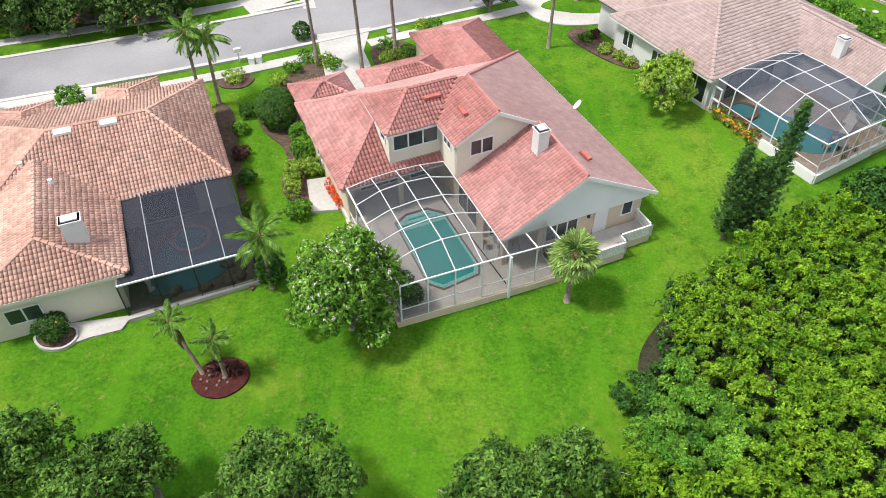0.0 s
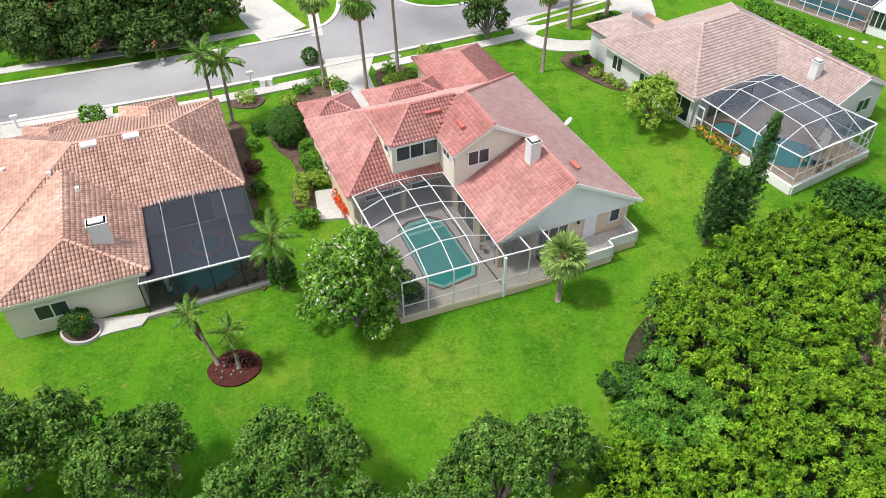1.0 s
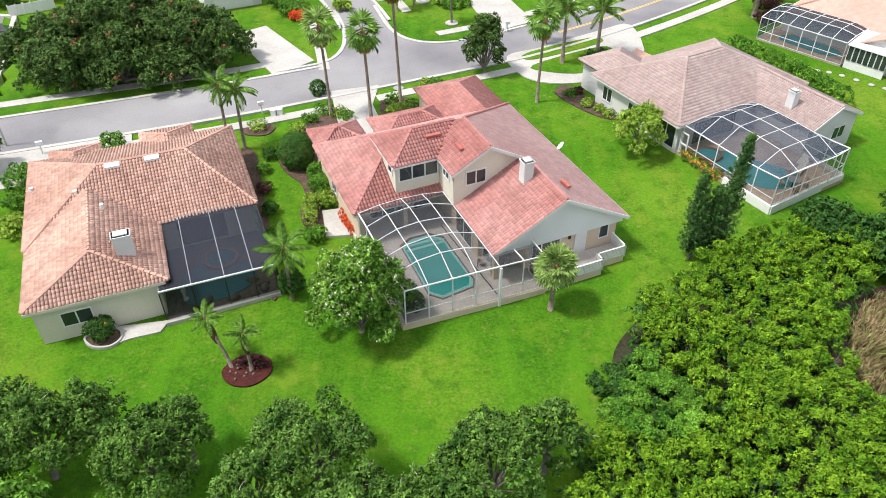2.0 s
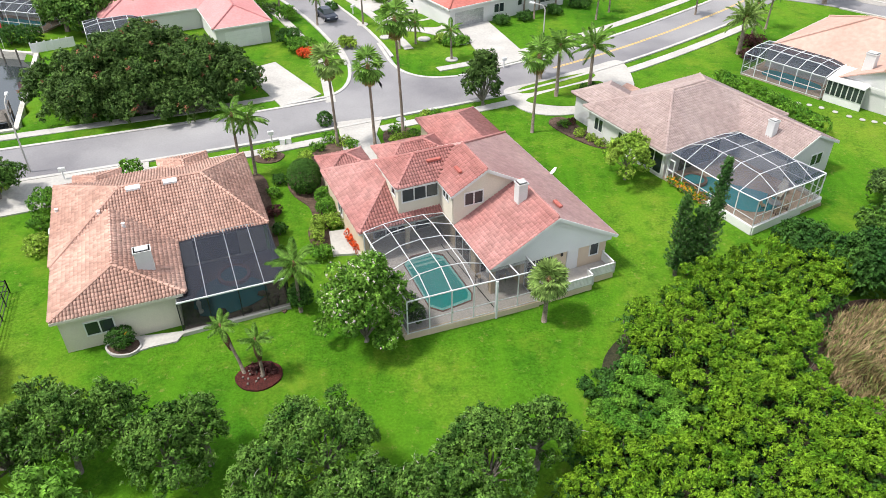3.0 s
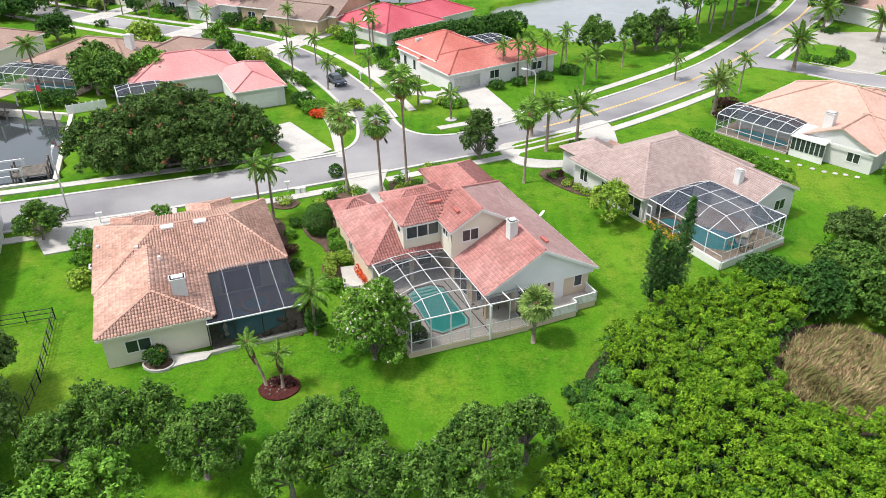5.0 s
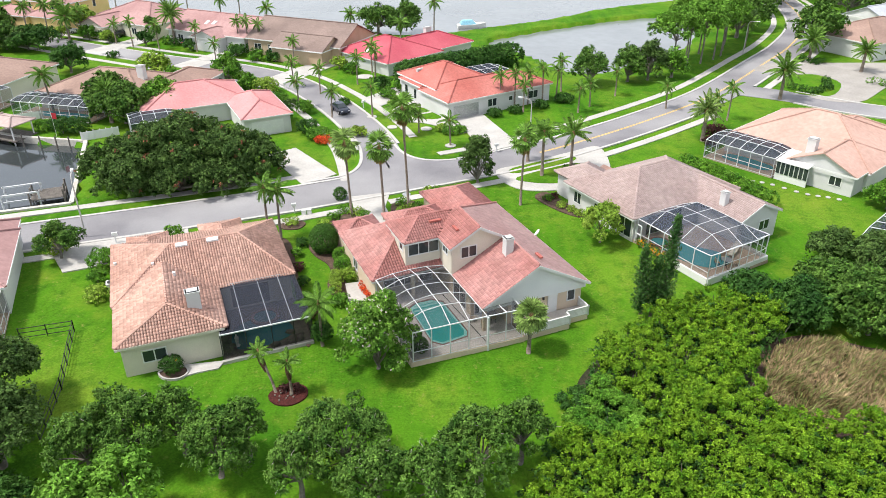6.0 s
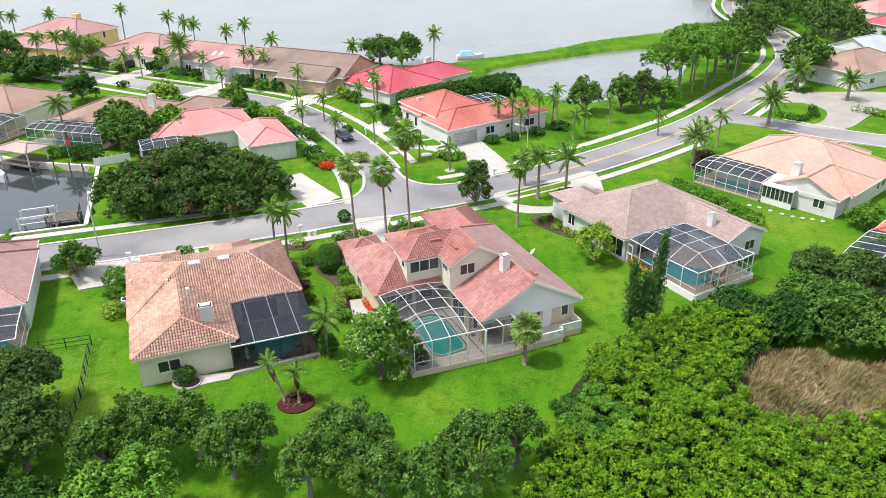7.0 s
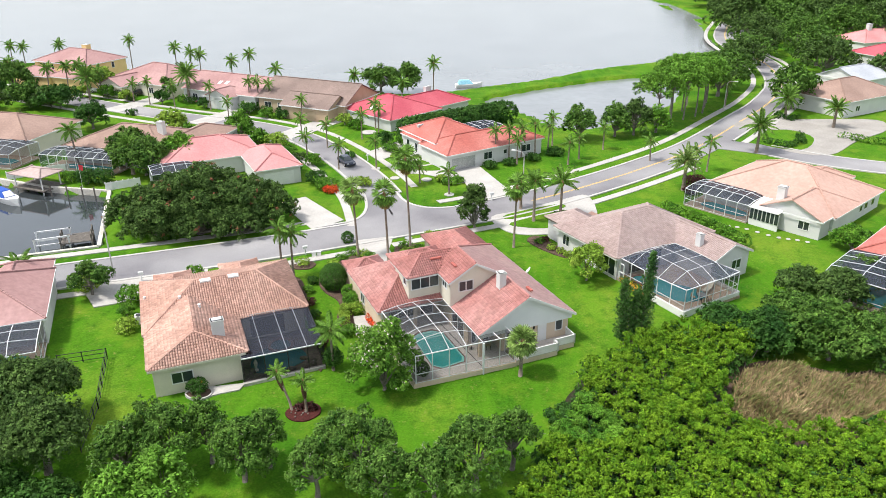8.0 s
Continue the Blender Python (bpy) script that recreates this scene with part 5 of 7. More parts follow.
# tan-roofed houses along the canal
h7 = simple_house("long stucco house with faded tan tile roof by the canal", -72.0, 94.5, -15, [(1.0, 4.5, 22.0, 20.0, "hh", "u", 0), (17.0, 6.0, 26.0, 24.0, "gh", "v", 0.1)],
                  "wall_white", "roof_brown", k=0.36, chims=((17.5, 11.5, 4, 6.8, 1.2, 1.0),), wins=((4.0, 4.88, 1.5, 1.8, 1.8, "-v", 2), (9.0, 4.88, 1.5, 1.8, 1.8, "-v", 2)))
small_cage(h7, 0.0, 0.0, 15.0, 5.2, 2.7, 0.6, 8, 1)
h8 = simple_house("stucco house with peach-brown tile roof and pool cage", -100.0, 102.0, -12, [(0.0, 4.0, 22.0, 20.0, "hh", "u", 0.1)], "wall_cream", "roof_brown", k=0.38)
small_cage(h8, 8.0, -3.0, 24.0, 4.6, 2.7, 0.9, 6, 1)
# row beyond the side road
simple_house("two-storey yellow stucco villa with pink tile roof", -112, 171, -24, [(0, 0, 20, 14, "hh", "u", 3.0), (-4, -4, 10, 8, "hh", "u", 0), (8, -3, 22, 5, "hh", "u", 0)], "wall_yellow", "roof_rose", k=0.4,
             wins=((4, 0.38, 4.8, 0.9, 1.5, "-v", 1), (7, 0.38, 4.8, 0.9, 1.5, "-v", 1), (12, 0.38, 4.8, 0.9, 1.5, "-v", 1), (15, 0.38, 4.8, 0.9, 1.5, "-v", 1), (19.62, 4, 4.8, 0.9, 1.5, "+u", 1), (19.62, 9, 4.8, 0.9, 1.5, "+u", 1)), chims=((12, 8, 8, 9.8, 1.6, 1.6, "wall_yellow"),))
simple_house("single-storey villa with pale pink tile roof", -88, 161, -30, [(0, 0, 22, 17, "hh", "u", 0.2), (3, -5, 12, 8, "gh", "v", -0.1)], "wall_cream", "roof_rose", k=0.4, wins=((16, 0.38, 1.5, 1.6, 1.4, "-v", 2),))
h11 = simple_house("single-storey house with dusky pink tile roof", -64.5, 148, -27, [(0, 0, 23, 15, "gg", "u", 0.2), (10, -3, 18, 6, "gh", "v", -0.05)], "wall_white", "roof_rose", k=0.4, doors=((14, -2.62, 4.8, "-v"),), wins=((4, 0.38, 1.5, 1.6, 1.4, "-v", 2),))
for u, v in ((9.0, 3.0), (11.0, 3.2)):
    part("skylight", Geo().slab([(u, v, 3.3 + v * 0.4), (u + 0.9, v, 3.3 + v * 0.4), (u + 0.9, v + 1.2, 3.3 + (v + 1.2) * 0.4), (u, v + 1.2, 3.3 + (v + 1.2) * 0.4)], 0.1), M["white"], h11)
simple_house("brown-roofed house with gabled end and garage", -43.8, 137.5, -25, [(0, 0, 24, 15, "gg", "u", 0.3), (9, -3.5, 22, 6, "gg", "u", 0)], "wall_brown", "roof_dark", k=0.45, doors=((16, -3.1, 4.8, "-v", "wall_brown"),), wins=((3, 0.38, 1.5, 1.8, 1.6, "-v", 2), (6.6, 0.38, 1.5, 1.8, 1.6, "-v", 2)))
h12 = simple_house("low house with bright crimson tile roof behind palms", -11.6, 118.0, 45, [(0, 0, 15, 17, "hh", "v", 0), (6, 2, 26, 13, "hh", "u", -0.1)], "wall_white", "roof_crimson", E=2.4, k=0.4, chims=((18, 8, 3.6, 5.6, 1.6, 0.8),))
for u, v in ((1.6, 8.2), (1.6, 6.6)):
    part("skylight", Geo().slab([(u, v, 2.52 + u * 0.4), (u + 1.2, v, 2.52 + (u + 1.2) * 0.4), (u + 1.2, v + 0.8, 2.52 + (u + 1.2) * 0.4), (u, v + 0.8, 2.52 + u * 0.4)], 0.1), M["white"], h12)
# neighbours at the edges
simple_house("house with weathered red tile roof", -54.5, 27.5, 22, [(0.0, 2.0, 15.5, 15.0, "hh", "u", 0), (8.0, 10.0, 15.2, 18.0, "gh", "v", -0.1)], "wall_white", "roof_rose", k=0.5)
h0c = thing("pool_cage", "white screened pool enclosure behind a house", "pool enclosure", -54.5, 27.5, 0, 22)
small_cage(h0c, 5.0, -4.0, 15.0, 2.4, 2.6, 0.5, 4, 1)
h10 = simple_house("house with salmon tile roof and large white pool cage", 49.5, 51.5, 44, [(0.0, -15.0, 20.0, 0.0, "hh", "u", 0)], "wall_white", "roof_coral", k=0.42)
small_cage(h10, -9.0, -11.0, 0.6, 0.0, 2.7, 1.1, 5, 1)
simple_house("white house with brown tile roof beside the road", 85.5, 127.0, 30, [(0, 0, 20, 15, "hh", "u", 0.5)], "wall_white", "roof_brown", k=0.42, wins=((5, 0.38, 1.6, 1.4, 1.2, "-v", 2),))
simple_house("grey-roofed house among trees", 100, 150, 30, [(0, 0, 16, 12, "gh", "u", 0.3)], "wall_white", "roof_grey", k=0.42)
simple_house("crimson-roofed house among trees", 124, 182, 20, [(0, 0, 20, 14, "hh", "u", 0.3)], "wall_white", "roof_crimson", k=0.42)
simple_house("pink-roofed house with white chimney among trees", 132, 210, 20, [(0, 0, 22, 14, "hh", "u", 0.3)], "wall_white", "roof_pink", k=0.42, chims=((8, 7, 5, 8, 1.3, 1.3),))


# ---- plants ----
RNG = np.random.default_rng(11)


def leaves(blobs, n, size, flat=0.45, seed=1, shell=0.55, each=11):
    """Small folded leaves in tufts, the tufts spread through the outer shells of blobs (x, y, z, r, squash)."""
    rng = np.random.default_rng(seed)
    n, size = int(n * 1.35), size * 0.74
    tufts = max(3, n // each)
    B = np.array(blobs, float)
    wgt = B[:, 3] ** 2
    pick = rng.choice(len(B), tufts, p=wgt / wgt.sum())
    d = rng.normal(size=(tufts, 3))
    d[:, 2] += 0.4
    d /= np.linalg.norm(d, axis=1)[:, None]
    rad = B[pick, 3] * (shell + (1.08 - shell) * rng.random(tufts) ** 0.6)
    squash = np.stack([np.ones(tufts), np.ones(tufts), B[pick, 4]], -1)
    centre = B[pick, :3] + d * rad[:, None] * squash
    who = rng.integers(0, tufts, n)
    out = d[who] + rng.normal(scale=0.75, size=(n, 3)) + np.array([0, 0, 0.25])
    out /= np.linalg.norm(out, axis=1)[:, None]
    c = centre[who] + out * (size * rng.uniform(0.6, 2.3, n))[:, None]
    nrm = out * 0.6 + d[who] * 0.5 + rng.normal(scale=0.45, size=(n, 3)) + np.array([0, 0, flat])
    nrm /= np.linalg.norm(nrm, axis=1)[:, None]
    t = out - nrm * (out * nrm).sum(1)[:, None] + rng.normal(scale=0.25, size=(n, 3))
    t /= np.linalg.norm(t, axis=1)[:, None]
    b = np.cross(nrm, t)
    s = size * rng.uniform(0.7, 1.35, n)[:, None]
    w = s * rng.uniform(0.38, 0.6, n)[:, None]
    fold = nrm * s * 0.15
    V = np.stack([c - t * s, c + b * w + fold, c + t * s, c - b * w + fold], 1).reshape(-1, 3)
    return V, np.arange(4 * n).reshape(-1, 4)


def leaf_mesh(name, blobs, n, size, **kw):
    return arr_mesh(name, *leaves(blobs, n, size, **kw))


def crown_blobs(R, H, z, n, seed, rmin=0.14, rmax=0.26):
    """Clumps that fill a domed crown of radius R and height H above z."""
    rng = np.random.default_rng(seed)
    out = []
    for i in range(n):
        a, q = rng.uniform(0, 2 * math.pi), math.sqrt(rng.random())
        r = R * rng.uniform(rmin, rmax)
        rr = max(R - r * 0.8, 0) * q
        top = math.sqrt(max(0, 1 - q * q))
        uneven = 1 + 0.18 * math.sin(2 * a + seed) + 0.12 * math.sin(5 * a + 2 * seed)
        out.append((rr * uneven * math.cos(a), rr * uneven * math.sin(a), z + H * (0.12 + 0.80 * top * rng.uniform(0.45, 1.0) ** 0.7), r, 0.8))
    return out


def broad_tree(label, x, y, R, H, trunk, leaf, n, size, seed, clumps=26, category="tree", bark="bark", group="", trunk_r=0.25, rmin=0.14, rmax=0.26, name="tree", shell=0.55, twigs=0):
    """A trunk, forking limbs that reach the clumps, bare twigs, and a crown of leaves."""
    t = thing(name, label, category, x, y, 0, 0, group)
    blobs = crown_blobs(R, H, trunk, clumps, seed, rmin, rmax)
    rng = np.random.default_rng(seed)
    g = Geo().tube([(0, 0, -0.2), (0.1, 0.05, trunk * 0.5), (0, 0.1, trunk * 1.05)], [trunk_r * 1.3, trunk_r, trunk_r * 0.8], 9)
    for bx, by, bz, r, _ in blobs[:: max(1, len(blobs) // 20)]:
        g.tube([(0, 0.05, trunk * 0.9), (bx * 0.45 + rng.normal() * 0.2, by * 0.45, trunk + (bz - trunk) * 0.5), (bx * 0.9, by * 0.9, bz)], [trunk_r * 0.55, trunk_r * 0.35, trunk_r * 0.12], 6)
    part("trunk", g, M[bark], t, smooth=True)
    if twigs:
        w = Geo()
        for i in range(twigs):
            bx, by, bz, r, _ = blobs[int(rng.integers(len(blobs)))]
            d = Vector((rng.normal() + bx / R, rng.normal() + by / R, rng.uniform(0.2, 1.2))).normalized()
            o = Vector((bx, by, bz)) + d * r * 0.3
            m = o + d * r * 0.6 + Vector((rng.normal() * 0.08, rng.normal() * 0.08, 0))
            w.tube([o, m, m + d * r * 0.25 + Vector((rng.normal() * 0.12, rng.normal() * 0.12, 0.05))], [0.024, 0.014, 0.006], 4)
        tagged(part("twig_work", w, M["twig"], t, "bare pale grey twigs"), "bare pale grey twigs", kind="stuff")
    part("crown", leaf_mesh("crown", blobs, n, size, seed=seed, shell=shell), M[leaf], t)
    return t


def shrub(label, x, y, r, h, leaf, n, size, seed, category="shrub", name="shrub", clumps=5, flower=None, nf=0, group="", z=0.0):
    """A low bush of leaf clumps on a few stems, with flowers where it has them."""
    t = thing(name, label, category, x, y, z, 0, group)
    rng = np.random.default_rng(seed)
    blobs = [(0, 0, h * 0.55, r * 0.8, h / (2 * r) if r else 1)]
    for i in range(clumps):
        a = 2 * math.pi * i / clumps + rng.normal() * 0.3
        blobs.append((r * 0.5 * math.cos(a), r * 0.5 * math.sin(a), h * rng.uniform(0.4, 0.62), r * rng.uniform(0.42, 0.6), min(1.0, h / r * 0.8)))
    g = Geo()
    for i in range(4):
        a = i * 1.6
        g.tube([(0, 0, -0.1), (r * 0.3 * math.cos(a), r * 0.3 * math.sin(a), h * 0.5)], [0.05, 0.02], 5)
    part("stem", g, M["bark"], t)
    part("foliage", leaf_mesh("foliage", blobs, n, size, seed=seed, shell=0.8), M[leaf], t)
    if flower:
        part("blossom", leaf_mesh("blossom", blobs, nf, size * 0.8, seed=seed + 7, shell=0.98), M[flower], t)
    return t


def ball_shrub(label, x, y, r, h, leaf, n, size, seed, group="", z=0.0):
    """A tightly clipped round shrub."""
    t = thing("shrub", label, "shrub", x, y, z, 0, group)
    part("stem", Geo().tube([(0, 0, -0.1), (0, 0, h * 0.6)], [0.08, 0.04], 6), M["bark"], t)
    part("foliage", leaf_mesh("foliage", [(0, 0, h * 0.5, r, h / (2 * r))], n, size, seed=seed, shell=0.9), M[leaf], t)
    return t


def hedge(label, line, w, h, leaf, per_m, size, seed, z=0.0):
    """A clipped hedge along a plan line."""
    blobs = []
    for (x0, y0), (x1, y1) in zip(line[:-1], line[1:]):
        L = math.hypot(x1 - x0, y1 - y0)
        for i in range(max(2, int(L / (w * 0.45)))):
            f = i / max(1, int(L / (w * 0.45)) - 1)
            blobs.append((x0 + (x1 - x0) * f, y0 + (y1 - y0) * f, z + h * 0.5, w * 0.55, h / w * 0.95))
    n = int(per_m * sum(math.hypot(b[0] - a[0], b[1] - a[1]) for a, b in zip(line[:-1], line[1:])))
    return tagged(part("hedge", leaf_mesh("hedge", blobs, n, size, seed=seed, shell=0.8), M[leaf]), label, "hedge")


# palm fronds: one mesh of each sort, shared by all palms
def feather_frond(L, droop, leaflet, n=20, width=0.05):
    g = Geo()
    pts = []
    for i in range(9):
        f = i / 8
        pts.append(Vector((0, L * (f - 0.12 * f * f), L * (0.30 * f - droop * f * f))))
    g.tube(pts, [0.035 * (1 - 0.8 * i / 8) for i in range(9)], 4)
    for k in range(n):
        f = 0.12 + 0.88 * k / (n - 1)
        i = min(int(f * 8), 7)
        p = pts[i].lerp(pts[i + 1], f * 8 - i)
        ln = leaflet * (1 - 0.6 * abs(2 * f - 0.9) ** 2)
        for s in (-1, 1):
            tip = p + Vector((s * ln * 0.70, ln * 0.40, -ln * 0.62))
            mid = p.lerp(tip, 0.5) + Vector((0, 0, 0.05))
            g.add([p, mid + Vector((0, width, 0)), tip, mid - Vector((0, width, 0))], [(0, 1, 2, 3)])
    return g.mesh("frond")


def fan_frond(stalk, R, n=13):
    g = Geo().tube([(0, 0, 0), (0, stalk, stalk * 0.1)], [0.03, 0.02], 4)
    for i in range(n):
        a = radians(-105 + 210 * i / (n - 1))
        tip = Vector((R * math.sin(a), stalk + R * math.cos(a), stalk * 0.1 - R * 0.28 * (0.6 + abs(math.sin(a)))))
        o = Vector((0, stalk * 0.96, stalk * 0.1))
        m = o.lerp(tip, 0.6) + Vector((0, 0, 0.07 * R))
        w = Vector((math.cos(a), -math.sin(a), 0)) * R * 0.10
        g.add([o, m + w, tip, m - w], [(0, 1, 2, 3)])
    return g.mesh("frond")


FROND = {
    "queen": feather_frond(2.5, 0.66, 0.70, 40, 0.042), "date": feather_frond(2.6, 0.42, 0.46, 36, 0.04), "sylvester": feather_frond(2.0, 0.38, 0.36, 24, 0.03),
    "fan": fan_frond(1.0, 0.95), "sabal": fan_frond(1.15, 1.05, 15), "pygmy": feather_frond(1.25, 0.55, 0.34, 22, 0.04), "dead": fan_frond(0.8, 0.8, 9)}


def palm(label, x, y, h, sort, n, leaf="frond", r=0.17, lean=(0, 0), crown_scale=1.0, tilts=(-50, 70), skirt=0, group="", seed=0, top_r=None, category="palm", boots=0.0):
    """Trunk with a slight curve, a knot of leaf bases, and fronds set round it."""
    t = thing("palm", label, category, x, y, 0, 0, group)
    lx, ly = lean
    part("trunk", Geo().tube([(0, 0, -0.2), (lx * 0.2, ly * 0.2, h * 0.3), (lx * 0.55, ly * 0.55, h * 0.65), (lx, ly, h)], [r * 1.35, r, r * 0.9, top_r or r * 0.85], 9), M["palm_bark"], t, smooth=True)
    part("leaf_sheath", Geo().lathe([(r * 0.9, h - 0.5), (r * 1.8, h - 0.1), (r * 1.2, h + 0.25), (r * 0.3, h + 0.5)], 9, lx, ly), M["boots"], t)
    if boots:
        f = 1 - boots / h
        part("leaf_base_sheath", Geo().tube([(lx * f, ly * f, h - boots), (lx * (f + 1) / 2, ly * (f + 1) / 2, h - boots * 0.5), (lx, ly, h + 0.1)], [r * 1.3, r * 2.3, r * 1.7], 9), M["leaf_base"], t)
    rng = np.random.default_rng(seed + 3)
    n = int(n * 1.35)
    for i in range(n):
        f = (i + 0.5) / n
        tilt = tilts[1] + (tilts[0] - tilts[1]) * f + rng.normal() * 6
        ob = new("frond", FROND[sort])
        if not FROND[sort].materials:
            FROND[sort].materials.append(M[leaf])
        ob.parent = t
        s = crown_scale * rng.uniform(0.85, 1.1)
        ob.matrix_basis = pose(lx, ly, h + 0.15, 0, 0, i * 137.5 + rng.normal() * 8) @ pose(0, 0, 0, tilt) @ Matrix.Diagonal((s, s, s, 1))
        ob.material_slots[0].link = "OBJECT"
        ob.material_slots[0].material = M[leaf]
    for i in range(skirt):
        ob = new("dead_frond", FROND["dead"])
        if not FROND["dead"].materials:
            FROND["dead"].materials.append(M["frond_dry"])
        ob.parent = t
        ob.matrix_basis = pose(lx, ly, h - 0.15 - 0.05 * (i % 4), 0, 0, i * 97) @ pose(0, 0, 0, -68 - rng.uniform(0, 15)) @ Matrix.Diagonal((crown_scale, crown_scale, crown_scale, 1))
    return t


def bed(outline, material, label, z=0.05, category="planting bed"):
    return solid("planting_bed", Geo().prism(rounded(outline), -0.1, z), M[material], label, category, kind="structure")


# tall palms on the front lawns
FRONT = "tall fan palms by the driveway"
palm("tall fan palm with a skirt of browned fronds", -11.4, 56.4, 9.0, "fan", 15, "frond_pale", 0.14, (-0.3, 0.2), 1.05, (-62, 65), skirt=24, group=FRONT, seed=1)
palm("tall fan palm with green fan leaves and hanging dead fronds", -7.4, 55.3, 9.0, "fan", 17, "frond", 0.15, (-0.2, 0), 1.08, (-62, 65), skirt=18, group=FRONT, seed=2)
palm("very tall slim fan palm", -4.7, 58.4, 12.5, "fan", 17, "frond", 0.14, (-0.4, 0), 1.15, (-62, 65), skirt=12, group=FRONT, seed=3)
palm("fan palm with a slim dark trunk on the lawn", 9.0, 59.6, 8.3, "fan", 15, "frond", 0.14, (0.2, 0), 1.05, (-62, 65), skirt=8, group=FRONT, seed=4)
for x, y, h, s in ((-19.9, 50.0, 6.4, 5), (-18.7, 50.6, 5.8, 6)):
    palm("queen palm with drooping feathery fronds beside the roof", x, y, h, "queen", 12, "frond", 0.14, (0.1, 0), 0.8, (-45, 72), seed=s, group="queen palms by the terracotta house")
palm("sabal palm with a round crown of fan leaves on the lawn", 7.2, 29.1, 3.6, "sabal", 34, "frond_pale", 0.17, (0.1, 0.1), 0.78, (-60, 80), seed=7)
for x, y, h, s in ((-10.9, 30.2, 4.2, 8),):
    palm("slim queen palm beside the dark screens", x, y, h, "queen", 12, "frond", 0.13, (0, 0), 0.85, (-25, 70), seed=s)
for x, y, h, lean, s in ((-13.6, 23.6, 3.3, (-1.3, 0.9), 9), (-12.3, 23.4, 3.0, (-0.1, 0.1), 10)):
    palm("young palm with a thick brown crownshaft in red mulch", x, y, h, "pygmy", 11, "frond", 0.11, lean, 1.0, (-12, 64), seed=s, boots=1.5, group="pair of palms in the mulch ring")
bed([(-14.2, 23.2), (-13.6, 24.3), (-12.5, 24.8), (-11.3, 24.3), (-11.1, 23.1), (-12.1, 22.1), (-13.4, 22.2)], "mulch_red", "round bed of dark red mulch", 0.10)
for i in range(14):
    a, q = i * 2.4, 0.3 + 0.8 * ((i * 7) % 10) / 10
    g = Geo().lathe([(0.02, 0.08), (0.09, 0.12), (0.07, 0.2), (0.01, 0.22)], 6)
    ob = solid("stone", g, M["bark"], "small grey-brown stone on the red mulch", "stone", "stones on the mulch")
    ob.matrix_basis = pose(-12.7 + q * math.cos(a), 23.3 + q * 0.8 * math.sin(a), 0.0, 0, 0, i * 40)
for i, (x, y) in enumerate(((-12.9, 23.9), (-12.2, 24.1), (-11.8, 23.6))):
    shrub("low dark red bromeliad in the mulch", x, y, 0.35, 0.5, "purple", 160, 0.16, 30 + i, group="bromeliads")

# island, junction and roadside palms
for x, y, h, sort, cs, s in ((12.6, 68.6, 6.0, "queen", 0.95, 12), (16.7, 70.4, 5.2, "date", 1.25, 13), (11.2, 73.8, 4.0, "queen", 0.8, 14)):
    palm("palm with arching fronds on the driveway island", x, y, h, sort, 18, "frond", 0.2, (0, 0), cs, (-30, 70), seed=s, group="palms on the driveway island")
side_palms = [(-25.3, 98.6, 5.5), (-23.0, 106.9, 5.5), (-19.0, 93.5, 5.2), (-28.5, 111, 5.8), (-12.4, 93.6, 6.0), (-6.6, 84.3, 5.0), (0.4, 80.1, 4.6), (-4.5, 86, 3.4), (-31.5, 127, 6),
              (8.8, 97.6, 6.8), (11.2, 98.4, 7.0), (13.6, 100.4, 6.6), (16.2, 101, 7.2), (12.5, 96.2, 5.5), (18.8, 103, 6.0), (24.0, 99.0, 4.6), (29.5, 105, 5.0), (21.5, 95.6, 4.8), (20.3, 108, 6.5), (-17, 113, 6.0), (-14, 116.5, 6.4),
              (36.5, 97.5, 4.5), (41, 86.5, 6.0), (44.8, 91.5, 6.2), (-15, 121, 6.5), (-48, 129, 4.8), (-46, 140, 7.5), (-43.5, 139, 7.8), (-41, 138.5, 7.2), (-55, 139, 6.5), (-64, 141, 6.5), (-71, 144, 6.8), (-76, 147, 5.4)]
for i, (x, y, h) in enumerate(side_palms):
    palm("queen palm with drooping green fronds along the road", x, y, h * 0.82, "queen", 11, "frond", 0.13, (0.15 * ((i % 3) - 1), 0), 0.76, (-48, 70), seed=20 + i, group="roadside queen palms")
for i, (x, y, h, cs) in enumerate(((38.0, 82.0, 4.6, 1.25), (57.5, 102.5, 5.0, 1.45), (80, 120, 4.0, 1.2), (73.5, 128.5, 4.2, 1.5), (-62.5, 147, 6.6, 1.5), (-88, 150, 5.5, 1.5), (-54.5, 91.5, 5.0, 1.1))):
    palm("stout date palm with stiff grey-green fronds", x, y, h, "date", 26, "frond" if i else "frond_pale", 0.28, (0, 0), cs, (-45, 75), seed=60 + i, group="date palms")
for i, (x, y, h) in enumerate(((-66, 96, 6.5), (-50, 46.5, 3.4), (-93, 158, 7), (-98, 160, 6.4), (-86, 153, 6), (-102, 158, 6.2), (-113, 162, 7), (64, 139, 5.5), (104, 139, 6.5), (99, 118, 5.5), (101, 121, 6.0))):
    palm("leaning coconut-like palm with full crown", x, y, h, "queen", 16, "frond", 0.16, (0.4 * ((i % 2) * 2 - 1), 0), 0.95, (-45, 72), seed=80 + i, group="garden palms")
LAKE_PALMS = [(-133, 198, 6.2), (-131, 201, 5.4), (-118, 198, 6.5), (-93.2, 190, 9.0), (-77.9, 184, 7.6), (-73, 182, 6.4), (-69.8, 180, 6.2), (-59, 173, 5.6), (-53.5, 171, 7.8),
              (-46, 168, 4.2), (-24, 160, 4.0), (-17, 156, 4.4), (-11.3, 152, 3.6), (-3.5, 151, 8.6)]
